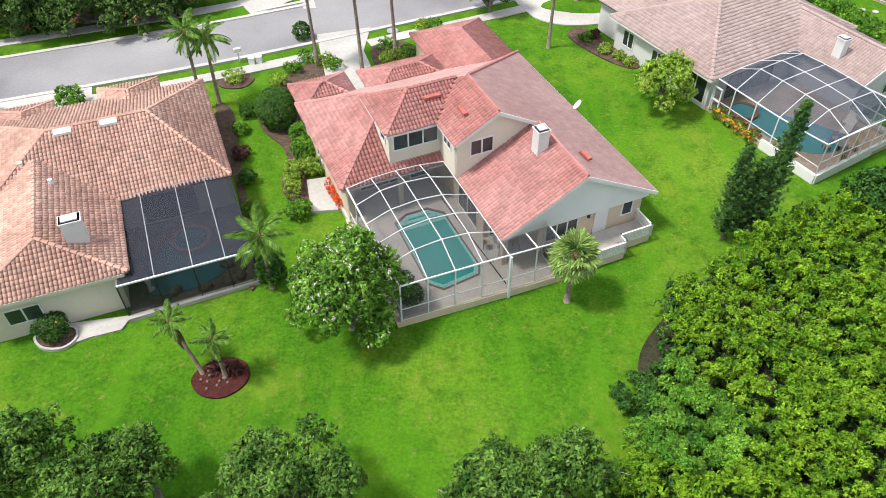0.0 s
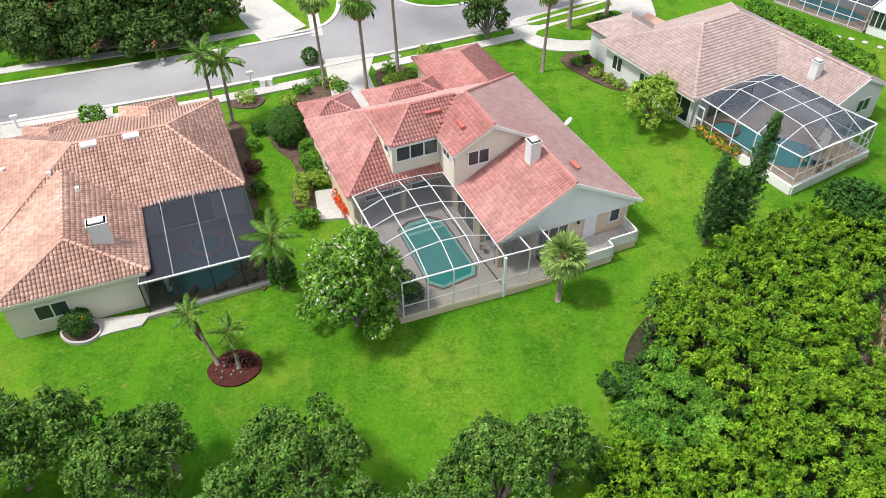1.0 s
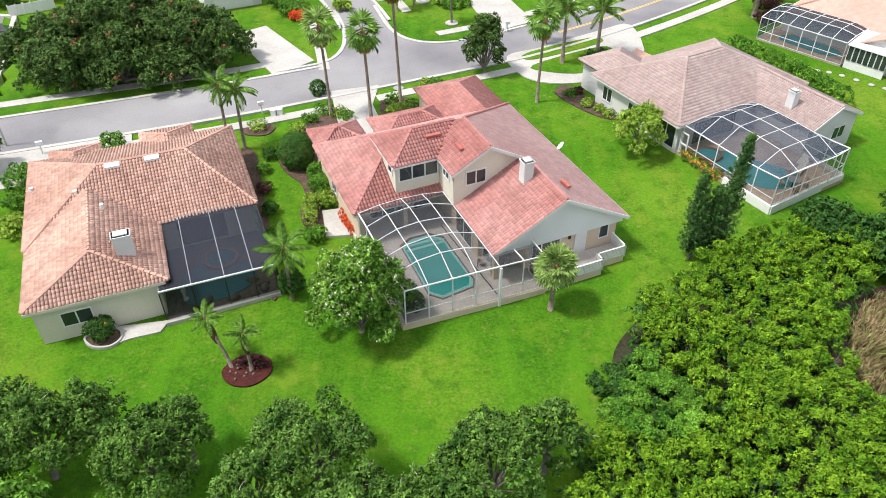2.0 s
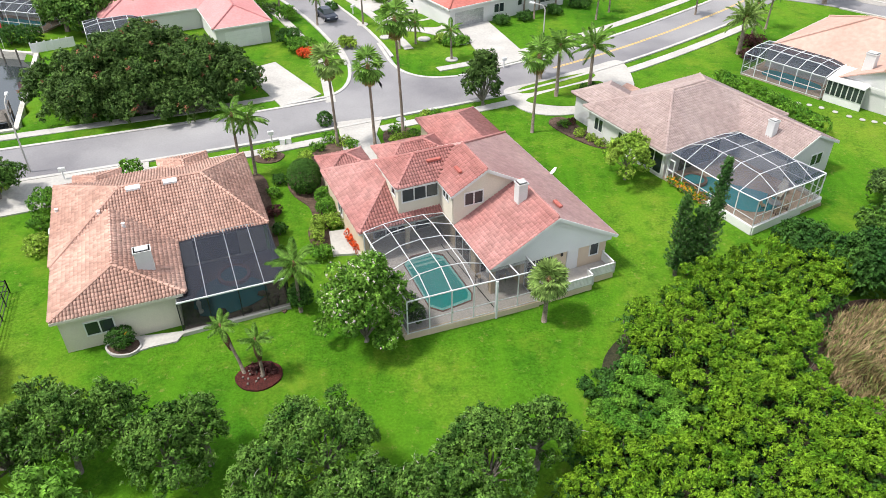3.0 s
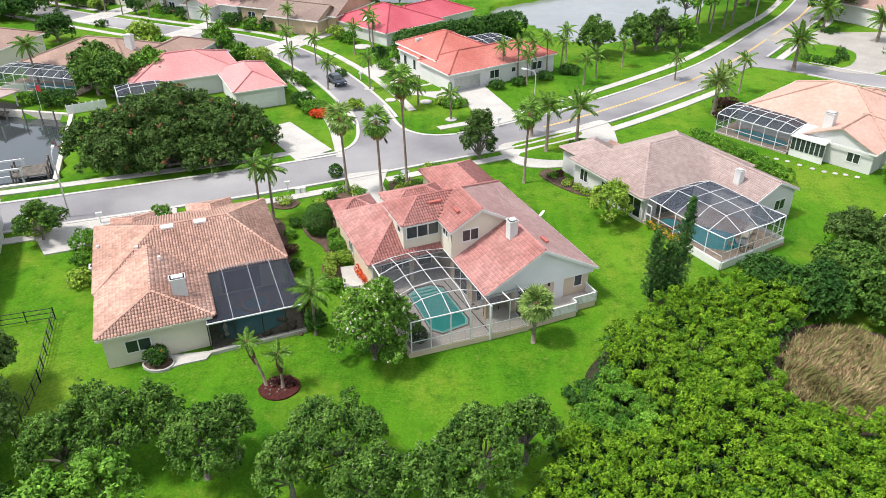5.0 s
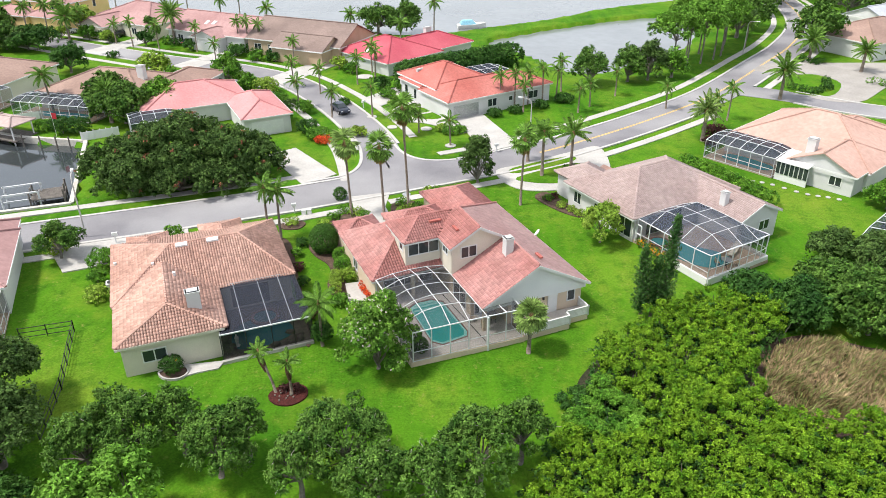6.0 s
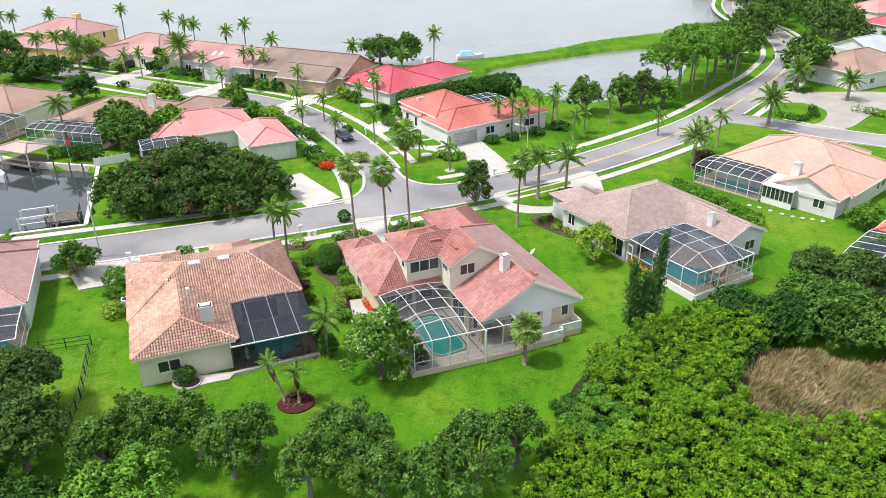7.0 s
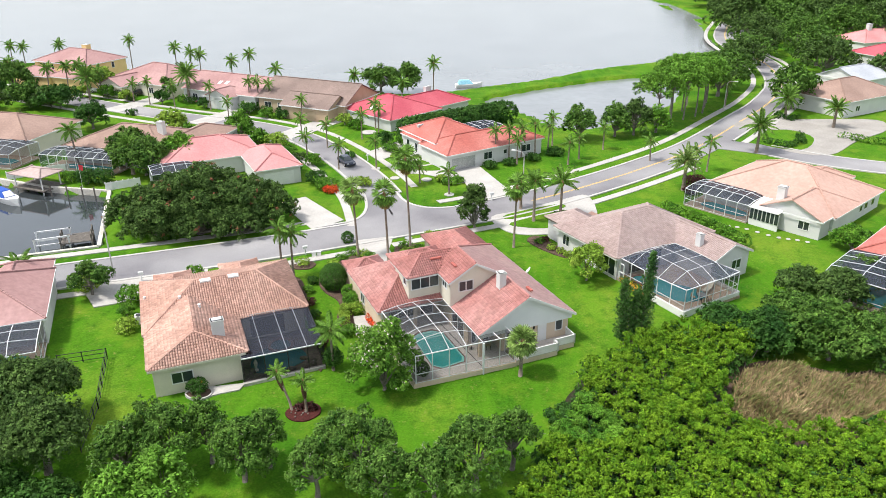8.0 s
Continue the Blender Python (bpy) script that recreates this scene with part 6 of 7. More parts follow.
for i, (x, y, h) in enumerate(LAKE_PALMS):
    palm("tall palm against the lake", x, y, h * 0.94, "queen", 14, "frond", 0.15, (0.2, 0), 1.0, (-45, 72), seed=100 + i, group="lakeside palms")

# large trees
broad_tree("flowering crape myrtle with pale blossom beside the pool cage", -5.7, 26.9, 3.35, 7.4, 0.35, "myrtle", 34000, 0.16, 201, 95, "tree", group="", trunk_r=0.16)
part("blossom", leaf_mesh("blossom", crown_blobs(3.5, 7.6, 0.35, 95, 201), 2600, 0.075, seed=5, shell=1.02, each=6), M["flower_white"], bpy.data.objects["tree"])
OAKS = "scrub oaks along the back of the lawns"
oaks = [(-6.6, 14.6, 3.7, 4.4, 211), (-9.6, 12.6, 2.2, 3.6, 212), (2.4, 13.6, 3.6, 4.2, 213), (-0.8, 11.6, 2.6, 3.8, 214), (5.4, 16.0, 2.0, 4.2, 215), (-21.6, 15.6, 3.0, 4.2, 216), (-15.6, 14.6, 2.9, 4.0, 217), (-18.8, 16.8, 1.9, 4.6, 218), (-24.6, 14.4, 2.6, 4.0, 219),
        (-14.0, 16.2, 1.9, 3.8, 231), (-23.6, 17.4, 1.7, 4.2, 232), (-4.4, 11.6, 2.4, 3.8, 233)]
for x, y, R, H, s in oaks:
    broad_tree("scrub oak with grey twigs and dark green leaves", x, y, R, H, 1.9, "oak", int(1350 * R * R), 0.135, s, 46, group=OAKS, trunk_r=0.18, rmin=0.12, rmax=0.24, shell=0.42, twigs=16)
for x, y, R, H, s in ((-35.5, 20.5, 4.6, 5.4, 221), (-31.5, 15.5, 4.0, 5.0, 222), (-39, 15.5, 4.6, 5.2, 223)):
    broad_tree("spreading dark live oak at the lawn's edge", x, y, R, H, 2.0, "dark_oak", int(1250 * R * R), 0.17, s, 70, group=OAKS, trunk_r=0.28)
for x, y, R, H, s in ((-19.6, 9.6, 2.6, 4.8, 224), (-22.6, 8.6, 2.2, 4.2, 225)):
    broad_tree("young slash pine with bright needle tufts", x, y, R, H, 2.2, "pine_light", 4500, 0.22, s, 60, group="", trunk_r=0.14, rmin=0.12, rmax=0.18)
for i, (x, y) in enumerate(((-12.0, 9.8), (4.2, 9.0), (-27.5, 10.5))):
    shrub("pale green scrub at the wood's edge", x, y, 1.3, 1.8, "lime", 1300, 0.16, 240 + i, group="edge scrub")
for x, y, R, H, s in ((-29.5, 10.5, 2.8, 2.6, 227), (-25.6, 8.6, 2.6, 2.4, 228), (-34.0, 11.5, 3.2, 3.4, 229), (-30.5, 7.0, 3.0, 2.4, 230)):
    broad_tree("low dark green scrub at the wood's edge", x, y, R, H, 0.3, "shrub_deep", int(900 * R * R), 0.19, s, 44, group="dark scrub", trunk_r=0.1)
bigoak = [(-35.6, 68.6, 8.6, 8.4, 251), (-29.2, 68.4, 6.6, 7.0, 252), (-41.6, 67.0, 6.0, 6.6, 253), (-34.5, 64.6, 5.2, 5.2, 254), (-28.4, 65.0, 4.2, 4.4, 257), (-40.4, 64.0, 4.0, 4.4, 258)]
for x, y, R, H, s in bigoak:
    oak = broad_tree("broad dark live oak shading the verge", x, y, R, H, 0.1, "dark_oak", int(620 * R * R), 0.22, s, 150, group="live oaks on the verge", trunk_r=0.45, rmin=0.07, rmax=0.14, shell=0.6)
    part("young_foliage", leaf_mesh("young_foliage", crown_blobs(R, H, 0.1, 150, s, 0.07, 0.14)[::3], int(7 * R * R), 0.22, seed=s + 1, shell=0.97), M["rust"], oak, "rust-tinged young leaves")
broad_tree("dark magnolia with glossy leaves beside the driveway", 3.9, 66.2, 2.2, 6.8, 0.5, "dark_oak", 9000, 0.2, 255, 60, trunk_r=0.18)
broad_tree("small lime-green tree on the lawn beside the white house", 17.0, 49.6, 2.4, 3.8, 1.3, "lime", 9500, 0.15, 256, 40, trunk_r=0.11)


def norfolk(x, y, h, lean, seed):
    """A straight stem with whorls of upswept branches, each a rope of short needles."""
    t = thing("conifer", "dark narrow conifer with tiered upswept branches", "conifer", x, y, 0, 0, "pair of conifers on the lawn")
    g = Geo().tube([(0, 0, -0.2), (lean * 0.4, 0, h * 0.5), (lean, 0, h)], [0.17, 0.10, 0.025], 8)
    blobs, rng = [], np.random.default_rng(seed)
    z, k = 0.7, 0
    while z < h - 0.15:
        f = z / h
        R = (0.10 + 1.12 * (1 - f) ** 0.6 * min(1.0, 0.62 + f * 2.2)) * rng.uniform(0.86, 1.12)
        n = 7 if f < 0.7 else 5
        for i in range(n):
            a = 2 * math.pi * i / n + k * 0.45 + rng.normal() * 0.12
            L = R * rng.uniform(0.78, 1.15)
            rise = 0.62 + 0.5 * f
            tip = (lean * f + L * math.cos(a), L * math.sin(a), z + rise * L)
            g.tube([(lean * f, 0, z - 0.08), (lean * f + 0.55 * L * math.cos(a), 0.55 * L * math.sin(a), z + 0.36 * rise * L), tip], [0.03, 0.02, 0.008], 4)
            for j in range(1, 6):
                q = j / 5
                blobs.append((lean * f + L * q * math.cos(a), L * q * math.sin(a), z + rise * L * q ** 1.5, 0.095 * (1.15 - 0.45 * q), 1.3))
        z += 0.40 - 0.14 * f
        k += 1
    blobs.append((lean, 0, h, 0.10, 2.2))
    part("trunk", g, M["bark"], t)
    part("foliage", leaf_mesh("foliage", blobs, int(2600 * h), 0.075, seed=seed, shell=0.25), M["pine"], t)


norfolk(18.15, 34.7, 7.5, -0.3, 261)
# planting along the far side road
for x, y, R, H, leaf, s in ((-41.3, 113.1, 3.2, 5.0, "shrub_green", 701), (-69.7, 152.3, 2.4, 4.4, "oak", 702), (-10.4, 160.0, 4.6, 6.2, "oak", 703), (-98.8, 142.4, 5.2, 5.5, "oak", 704), (-93.5, 141.5, 4.0, 4.2, "dark_oak", 705),
                            (-88.2, 157.1, 4.2, 6.5, "lime", 706), (-112.2, 161.0, 5.5, 7.0, "oak", 707), (-36.5, 109.0, 2.0, 2.4, "shrub_green", 708), (-57.5, 98.0, 4.2, 6.0, "oak", 709)):
    broad_tree("leafy round garden tree beside the side road", x, y, R, H, 0.6, leaf, int(330 * R * R), 0.32, s, 30, group="trees along the side road", trunk_r=0.18)
for i, (x, y, r, h) in enumerate(((-43.9, 138.0, 1.8, 1.8), (-46.6, 138.6, 1.6, 1.6), (-41.0, 136.6, 1.7, 1.5), (-37.6, 135.0, 1.5, 1.2), (-24.1, 134.5, 1.6, 2.2), (-22.6, 132.6, 1.5, 1.9), (-61.5, 145.5, 1.6, 1.4), (-64.0, 147.0, 1.6, 1.7),
                                  (-77.0, 148.6, 1.5, 1.3), (-80.5, 151.5, 1.7, 1.9), (-43.9, 108.5, 1.6, 1.9), (-47.2, 109.5, 1.5, 1.7), (-33.5, 106.0, 1.3, 1.2), (-30.0, 102.5, 1.4, 1.3), (-27.0, 99.5, 1.2, 1.2), (-71.5, 134.0, 1.3, 1.2))):
    shrub("dense green shrub in a front garden", x, y, r, h, ("shrub_deep", "shrub_green", "dark_oak")[i % 3], 700, 0.2, 720 + i, group="front garden shrubs")
norfolk(19.95, 34.9, 10.3, 0.4, 262)
norfolk(19.1, 34.9, 6.2, 0.1, 263)

# mangrove thicket
THICKET = [(3.5, 8.0), (6.0, 12.5), (8.6, 18.2), (10.2, 20.6), (12.2, 23.8), (12.2, 27.2), (14.0, 29.2), (16.8, 31.2), (20.2, 33.6), (24.5, 36.4), (29.5, 38.0), (33.0, 35.0), (30.0, 31.0), (26.2, 28.0), (24.6, 24.0), (24.8, 20.4), (29, 18.2), (36, 20.4), (46, 21), (46, 6), (20, 4)]
rng = np.random.default_rng(77)
cand = rng.uniform((3, 4), (47, 39), (14000, 2))
cand = cand[inside(cand[:, 0], cand[:, 1], THICKET)]
kept = []
for q in cand:
    if all((q[0] - p[0]) ** 2 + (q[1] - p[1]) ** 2 > 0.27 for p in kept):
        kept.append(q)
blobs = []
for x, y in kept:
    hgt = 2.1 + 0.45 * math.sin(x * 0.55 + 1) * math.cos(y * 0.48) + 0.22 * math.sin(x * 1.7 + y * 0.6) * math.cos(y * 1.5) + rng.uniform(-0.5, 0.5)
    r = rng.uniform(0.24, 0.40)
    blobs.append((x, y, hgt - r * 0.4, r, 0.8))
    if rng.random() < 0.5:
        blobs.append((x + rng.normal() * 0.3, y + rng.normal() * 0.3, hgt - 0.7, r * 0.8, 0.9))
sel = np.array([math.sin(b[0] * 0.33 + 0.7) + math.cos(b[1] * 0.41 + b[0] * 0.1) + 0.12 * (b[0] - 12) for b in blobs]) > -1.25
bright = [b for b, s in zip(blobs, sel) if s]
deep = [b for b, s in zip(blobs, sel) if not s]
tagged(part("thicket", leaf_mesh("thicket", bright, 300000, 0.122, seed=78, shell=0.45, flat=0.5), M["mangrove"]), "dense bright green mangrove thicket", "thicket", kind="stuff")
tagged(part("thicket", leaf_mesh("thicket", deep, 60000, 0.125, seed=79, shell=0.55, flat=0.5), M["shrub_green"]), "darker green shrubs within the thicket", "thicket", kind="stuff")
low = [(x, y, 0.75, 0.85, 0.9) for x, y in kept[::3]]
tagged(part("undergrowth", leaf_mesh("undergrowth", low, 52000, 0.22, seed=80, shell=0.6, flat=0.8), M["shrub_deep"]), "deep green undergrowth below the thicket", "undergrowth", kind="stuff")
g = Geo()
for x, y in kept[::5]:
    g.tube([(x, y, -0.1), (x + rng.normal() * 0.3, y + rng.normal() * 0.3, 1.6)], [0.06, 0.03], 5)
tagged(part("thicket_stems", g, M["bark"]), "grey stems under the thicket", "stems", kind="stuff")
# ground sheet coloured dark so gaps between leaves read as deep shade
bed([(3, 6), (6.4, 12.2), (9, 17.6), (10.3, 20.2), (10.6, 24.0), (11.4, 26.0), (13.2, 28.3), (13.9, 30.0), (16.5, 31.0), (20, 33.2), (26, 36.6), (32, 36), (30, 30), (45, 24), (46, 4)], "soil", "bare soil under the thicket, darkened to look shaded", 0.03)
solid("planting_bed", Geo().prism(rounded([(24.5, 22.0), (26.0, 27.2), (29, 30.6), (33, 31.6), (38, 29.4), (44, 29.6), (46, 21), (36, 20), (29, 18.6)]), -0.1, 0.06), M["mulch"], "brown mud of the reed clearing", "marsh", kind="structure")
# reeds in the clearing
CLEAR = [(25.0, 22.4), (26.8, 27.4), (29.5, 30.0), (33, 30.8), (37.5, 28.2), (44, 29), (44, 21.5), (36, 21), (29, 19.4)]
for material, count, seed, label in (("reed", 15000, 83, "dry straw-brown marsh reeds"), ("reed_green", 5000, 84, "greenish marsh reeds among dry ones")):
    rng = np.random.default_rng(seed)
    q = rng.uniform((24, 18), (46, 32), (count * 3, 2))
    q = q[inside(q[:, 0], q[:, 1], CLEAR)][:count]
    n = len(q)
    tuft = np.sin(q[:, 0] * 1.1) * np.cos(q[:, 1] * 1.4)
    lean = np.stack([0.35 + 0.3 * tuft + rng.normal(scale=0.3, size=n), 0.1 + rng.normal(scale=0.3, size=n)], -1)
    hgt = rng.uniform(0.5, 1.0, n) * (1 + 0.3 * tuft)
    base = np.column_stack([q, np.zeros(n)])
    tip = base + np.column_stack([lean * hgt[:, None], hgt])
    side = np.column_stack([rng.normal(scale=0.03, size=(n, 2)), np.zeros(n)])
    mid = (base + tip) / 2 + np.column_stack([-lean * hgt[:, None] * 0.15, hgt * 0.12])
    V = np.stack([base - side, mid + side, tip, mid - side], 1).reshape(-1, 3)
    tagged(part("reeds", arr_mesh("reeds", V, np.arange(4 * n).reshape(-1, 4)), M[material]), label, "reeds", kind="stuff")
for x, y, R, H, leaf, s in ((32.4, 33.4, 3.4, 3.6, "shrub_deep", 271), (28.6, 36.4, 2.6, 3.0, "shrub_deep", 272), (37.8, 31.8, 4.2, 5.6, "oak", 273), (42.4, 30.6, 3.8, 5.0, "oak", 274), (36.0, 36.6, 3.4, 4.2, "oak", 275), (43, 41.5, 3.6, 4.2, "dark_oak", 276), (47.5, 34.5, 4.0, 4.8, "dark_oak", 277),
                            (40.5, 45.0, 2.6, 3.0, "dark_oak", 278), (49, 47, 2.8, 3.2, "oak", 279), (53, 58, 2.4, 2.6, "shrub_green", 280)):
    broad_tree("rounded dense tree at the edge of the marsh", x, y, R, H, 0.8, leaf, int(900 * R * R), 0.21, s, 60, group="trees by the marsh", trunk_r=0.2, rmin=0.14, rmax=0.26)
broad_tree("grey-green twiggy shrub at the lawn edge", 13.8, 26.0, 1.7, 1.7, 0.2, "oak", 3200, 0.12, 291, 14, "shrub", trunk_r=0.06, name="shrub")
broad_tree("grey-green twiggy shrub at the lawn edge", 10.4, 21.4, 1.7, 1.7, 0.2, "shrub_deep", 3600, 0.13, 292, 14, "shrub", trunk_r=0.06, name="shrub")

# shrubs by the houses
bed([(-15.1, 52.6), (-15.3, 48.9), (-14.2, 46.5), (-12.6, 44.7), (-11.9, 42.6), (-12.0, 40.6), (-11.2, 38.6), (-9.6, 39.2), (-11.8, 46.6), (-9.6, 55.2), (-11.5, 57.6)], "mulch", "winding bed of brown mulch beside the house", 0.04)
ball_shrub("large clipped dark green globe shrub", -13.3, 47.6, 1.4, 3.0, "clipped", 13000, 0.10, 301)
for x, y, r, s in ((-11.2, 45.6, 0.8, 302), (-10.7, 43.7, 0.85, 303)):
    ball_shrub("clipped round green bush", x, y, r, 1.3, "shrub_green", 1900, 0.12, s, group="round bushes by the wall")
hedge("clipped hedge with pale variegated leaves", [(-9.2, 41.6), (-11.2, 41.2), (-10.9, 39.0)], 1.0, 1.2, "lime", 1500, 0.09, 304)
shrub("low bright green bush", -10.2, 36.9, 0.9, 1.0, "shrub_green", 1500, 0.11, 305)
paving([(-10.2, 40.6), (-8.6, 41.0), (-7.4, 37.4), (-9.4, 37.2)], 0.10, "concrete", "small pale concrete side patio", "patio")
hedge("strip of red-orange flowers by the wall", [(-8.3, 39.8), (-7.3, 37.6)], 0.7, 0.7, "flower_red", 900, 0.09, 306, 0.08)
for i, (x, y, r) in enumerate(((-12.4, 57.6, 0.9), (-10.8, 56.9, 0.9), (-13.4, 55.4, 0.8), (-14.3, 53.5, 0.8), (-9.9, 56.0, 0.8))):
    shrub("low clipped lime and green bush", x, y, r, 0.8, ("shrub_green", "lime")[i % 2], 900, 0.1, 310 + i, group="front bed bushes")
bed([(-19.8, 54.4), (-18, 55.3), (-16.6, 54.5), (-17.2, 53.0), (-19, 53.0)], "mulch", "small round planting bed", 0.04)
shrub("flowering low shrub in a round bed", -18.2, 54.2, 0.95, 0.8, "lime", 1100, 0.1, 321, flower="flower_white", nf=60)
ball_shrub("clipped round shrub on the verge", -13.4, 61.3, 0.7, 1.4, "shrub_deep", 1500, 0.12, 322)
bed([(-6.8, 59.6), (-6.2, 56.4), (-3.4, 56.2), (-2.6, 58.6), (-4.2, 60.6)], "mulch", "front planting bed by the driveway", 0.04)
for i, (x, y, r) in enumerate(((-5.6, 59.4, 1.0), (-4.6, 57.4, 1.1), (-3.6, 58.4, 0.9), (-5.4, 57.2, 0.8), (-1.5, 63.2, 0.9), (-2.5, 63.0, 0.7))):
    shrub("low yellow-green shrub in the front bed", x, y, r, 0.8, ("shrub_green", "lime")[i % 2], 1000, 0.1, 330 + i, group="front bed bushes")
for i, (x, y, r, h) in enumerate(((-16.2, 46.6, 0.6, 0.7), (-15.4, 43.4, 0.7, 0.8), (-14.4, 40.4, 0.7, 0.9), (-13.4, 37.0, 0.8, 1.0), (-12.8, 34.6, 0.7, 0.9), (-16.0, 48.8, 0.7, 0.8))):
    shrub("mixed garden shrub with pinkish leaves", x, y, r, h, ("shrub_green", "purple", "shrub_deep")[i % 3], 800, 0.11, 340 + i, group="side bed shrubs")
bed([(-19.0, 50.6), (-17.4, 49.4), (-15.6, 43.5), (-13.2, 35.5), (-12.0, 30.6), (-12.6, 30.8), (-14.6, 38.5), (-17.6, 46)], "mulch", "narrow side bed along the terracotta house", 0.045)
shrub("tall dark shrub beside the dark screens", -10.9, 30.6, 0.95, 2.3, "shrub_deep", 2600, 0.12, 350)
shrub("bushy shrub with yellow and red flowers by the wall", -22.9, 26.4, 1.0, 1.5, "shrub_deep", 2200, 0.1, 351, flower="flower_orange", nf=50)
KERBED = rounded([(-24.0, 26.3), (-23.3, 25.4), (-22.1, 25.4), (-21.6, 26.2), (-22.2, 27.0)])
solid("planting_bed", Geo().prism(KERBED, -0.1, 0.08), M["mulch"], "kerbed bed by the wall", "planting bed", kind="structure")
solid("bed_edging", ribbon(KERBED + KERBED[:1], 0.07, -0.07, -0.1, 0.16), M["kerb"], "pale concrete edging round a planting bed", "edging", kind="structure")
for i, (x, y, r) in enumerate(((23.1, 45.6, 0.6), (22.6, 46.5, 0.65), (22.0, 47.6, 0.6), (21.4, 48.5, 0.65))):
    shrub("orange flowering shrub beside the pool cage", x, y, r, 0.8, "shrub_green", 700, 0.09, 360 + i, flower="flower_orange", nf=520, group="orange shrubs")
bed([(11.0, 61.6), (12.6, 63.2), (14.6, 60.2), (16.6, 57.2), (16.0, 55.8), (13.6, 57.6)], "mulch", "dark mulch bed before the white house", 0.05)
for i, (x, y, r, l) in enumerate(((12.6, 60.9, 0.7, "shrub_green"), (13.9, 58.8, 0.7, "lime"), (15.0, 57.6, 0.6, "lime"), (15.8, 56.6, 0.6, "lime"), (13.4, 61.4, 0.5, "purple"))):
    shrub("low variegated shrub in a dark bed", x, y, r, 0.6, l, 700, 0.1, 370 + i, group="bed shrubs")
hedge("ragged green hedge between two lawns", [(32.5, 71.8), (36.4, 65.5), (39.2, 59.1)], 1.8, 1.7, "shrub_green", 620, 0.16, 380)
hedge("clipped green hedge ring on the grass island", [(61.5, 109), (64.5, 105.5), (68.5, 108.5), (70, 113)], 1.3, 1.0, "shrub_deep", 220, 0.16, 381)
hedge("clipped hedge ring round a date palm", [(75.5, 127), (73.5, 126), (71.5, 128), (73, 130.5)], 1.3, 0.9, "shrub_deep", 220, 0.16, 382)
hedge("low hedge before a white house", [(78, 112), (82, 108), (86, 107)], 1.5, 1.1, "shrub_green", 220, 0.16, 383)
shrub("round clipped bush at the palm's foot", 16.8, 70.2, 1.5, 0.7, "shrub_deep", 1500, 0.12, 384)
hedge("dense row of dark palms and hedge", [(-7.5, 112.0), (-1.5, 116.5), (5, 121), (12.5, 126)], 4.0, 4.2, "shrub_deep", 900, 0.32, 385)
for i, (x, y, r, h, l) in enumerate(((-19.6, 83.5, 2.0, 1.6, "shrub_green"), (-18.6, 81.6, 1.2, 0.9, "flower_red"), (-21.5, 86, 1.8, 2.0, "shrub_deep"), (-24, 96, 1.5, 2.0, "shrub_green"), (-29, 100, 1.8, 2.2, "shrub_green"),
                                     (-33, 108, 2.2, 2.6, "lime"), (-37, 110, 1.6, 1.8, "shrub_green"), (-41, 109, 1.8, 2.2, "shrub_deep"), (-17.8, 100.5, 1.0, 1.0, "shrub_deep"), (-10.6, 104.5, 1.6, 1.4, "shrub_green"), (-9.0, 100, 1.2, 0.9, "lime"),
                                     (-30, 95, 2.0, 2.4, "shrub_deep"), (7.6, 94.0, 1.2, 1.1, "shrub_deep"), (11.0, 95.6, 1.2, 1.0, "shrub_deep"), (15.5, 98.5, 1.4, 1.0, "shrub_deep"), (20, 101.5, 1.6, 1.2, "shrub_deep"), (0.5, 85.5, 1.3, 0.9, "shrub_green"), (-1.0, 86.8, 1.0, 0.9, "lime"), (2.0, 86.2, 0.9, 0.8, "shrub_green"),
                                     (38.6, 80.2, 1.2, 1.2, "purple"), (40.6, 85.0, 1.6, 1.2, "purple"), (-60, 86.2, 1.9, 2.6, "shrub_deep"), (-57.5, 86.5, 1.8, 2.4, "shrub_deep"), (-63.5, 87.6, 1.4, 1.6, "shrub_green"),
                                     (-42.5, 47.8, 1.6, 1.6, "lime"), (-36.2, 44.2, 1.6, 1.8, "shrub_green"), (-30.6, 50.2, 1.1, 1.6, "shrub_green"), (-26, 49.8, 1.3, 0.9, "shrub_deep"), (-34.2, 37.8, 1.1, 1.3, "lime"), (-35.4, 41, 0.9, 1.4, "shrub_green"))):
    shrub("rounded green garden shrub by a path", x, y, r, h, l, int(700 * r * r) + 300, 0.16, 400 + i, group="garden shrubs")
broad_tree("spreading small tree before the neighbouring house", -41.5, 46.0, 2.6, 2.8, 1.2, "oak", 6500, 0.17, 451, 20, trunk_r=0.13)
for x, y, R, H, l, s in ((-52, 91, 5.0, 5.5, "oak", 461), (-47, 95, 4.0, 4.8, "shrub_green", 462), (-75, 122, 4, 4.5, "shrub_deep", 463), (-104, 132, 6, 6, "dark_oak", 464), (-91, 141, 5, 4, "shrub_deep", 465), (-118, 152, 7, 6, "shrub_deep", 466), (-17, 158, 5, 5.5, "oak", 467), (-56, 117, 3.5, 3.8, "lime", 468),
                           (26, 111.5, 3.8, 6.0, "oak", 470), (33.5, 114, 3.6, 6.0, "oak", 471), (37.5, 115, 3.4, 6.6, "dark_oak", 473), (42.5, 117, 2.6, 4.6, "shrub_green", 474)):
    broad_tree("garden tree with a rounded crown", x, y, R, H, 1.2, l, int(330 * R * R), 0.3, s, 50, group="garden trees", trunk_r=0.25)
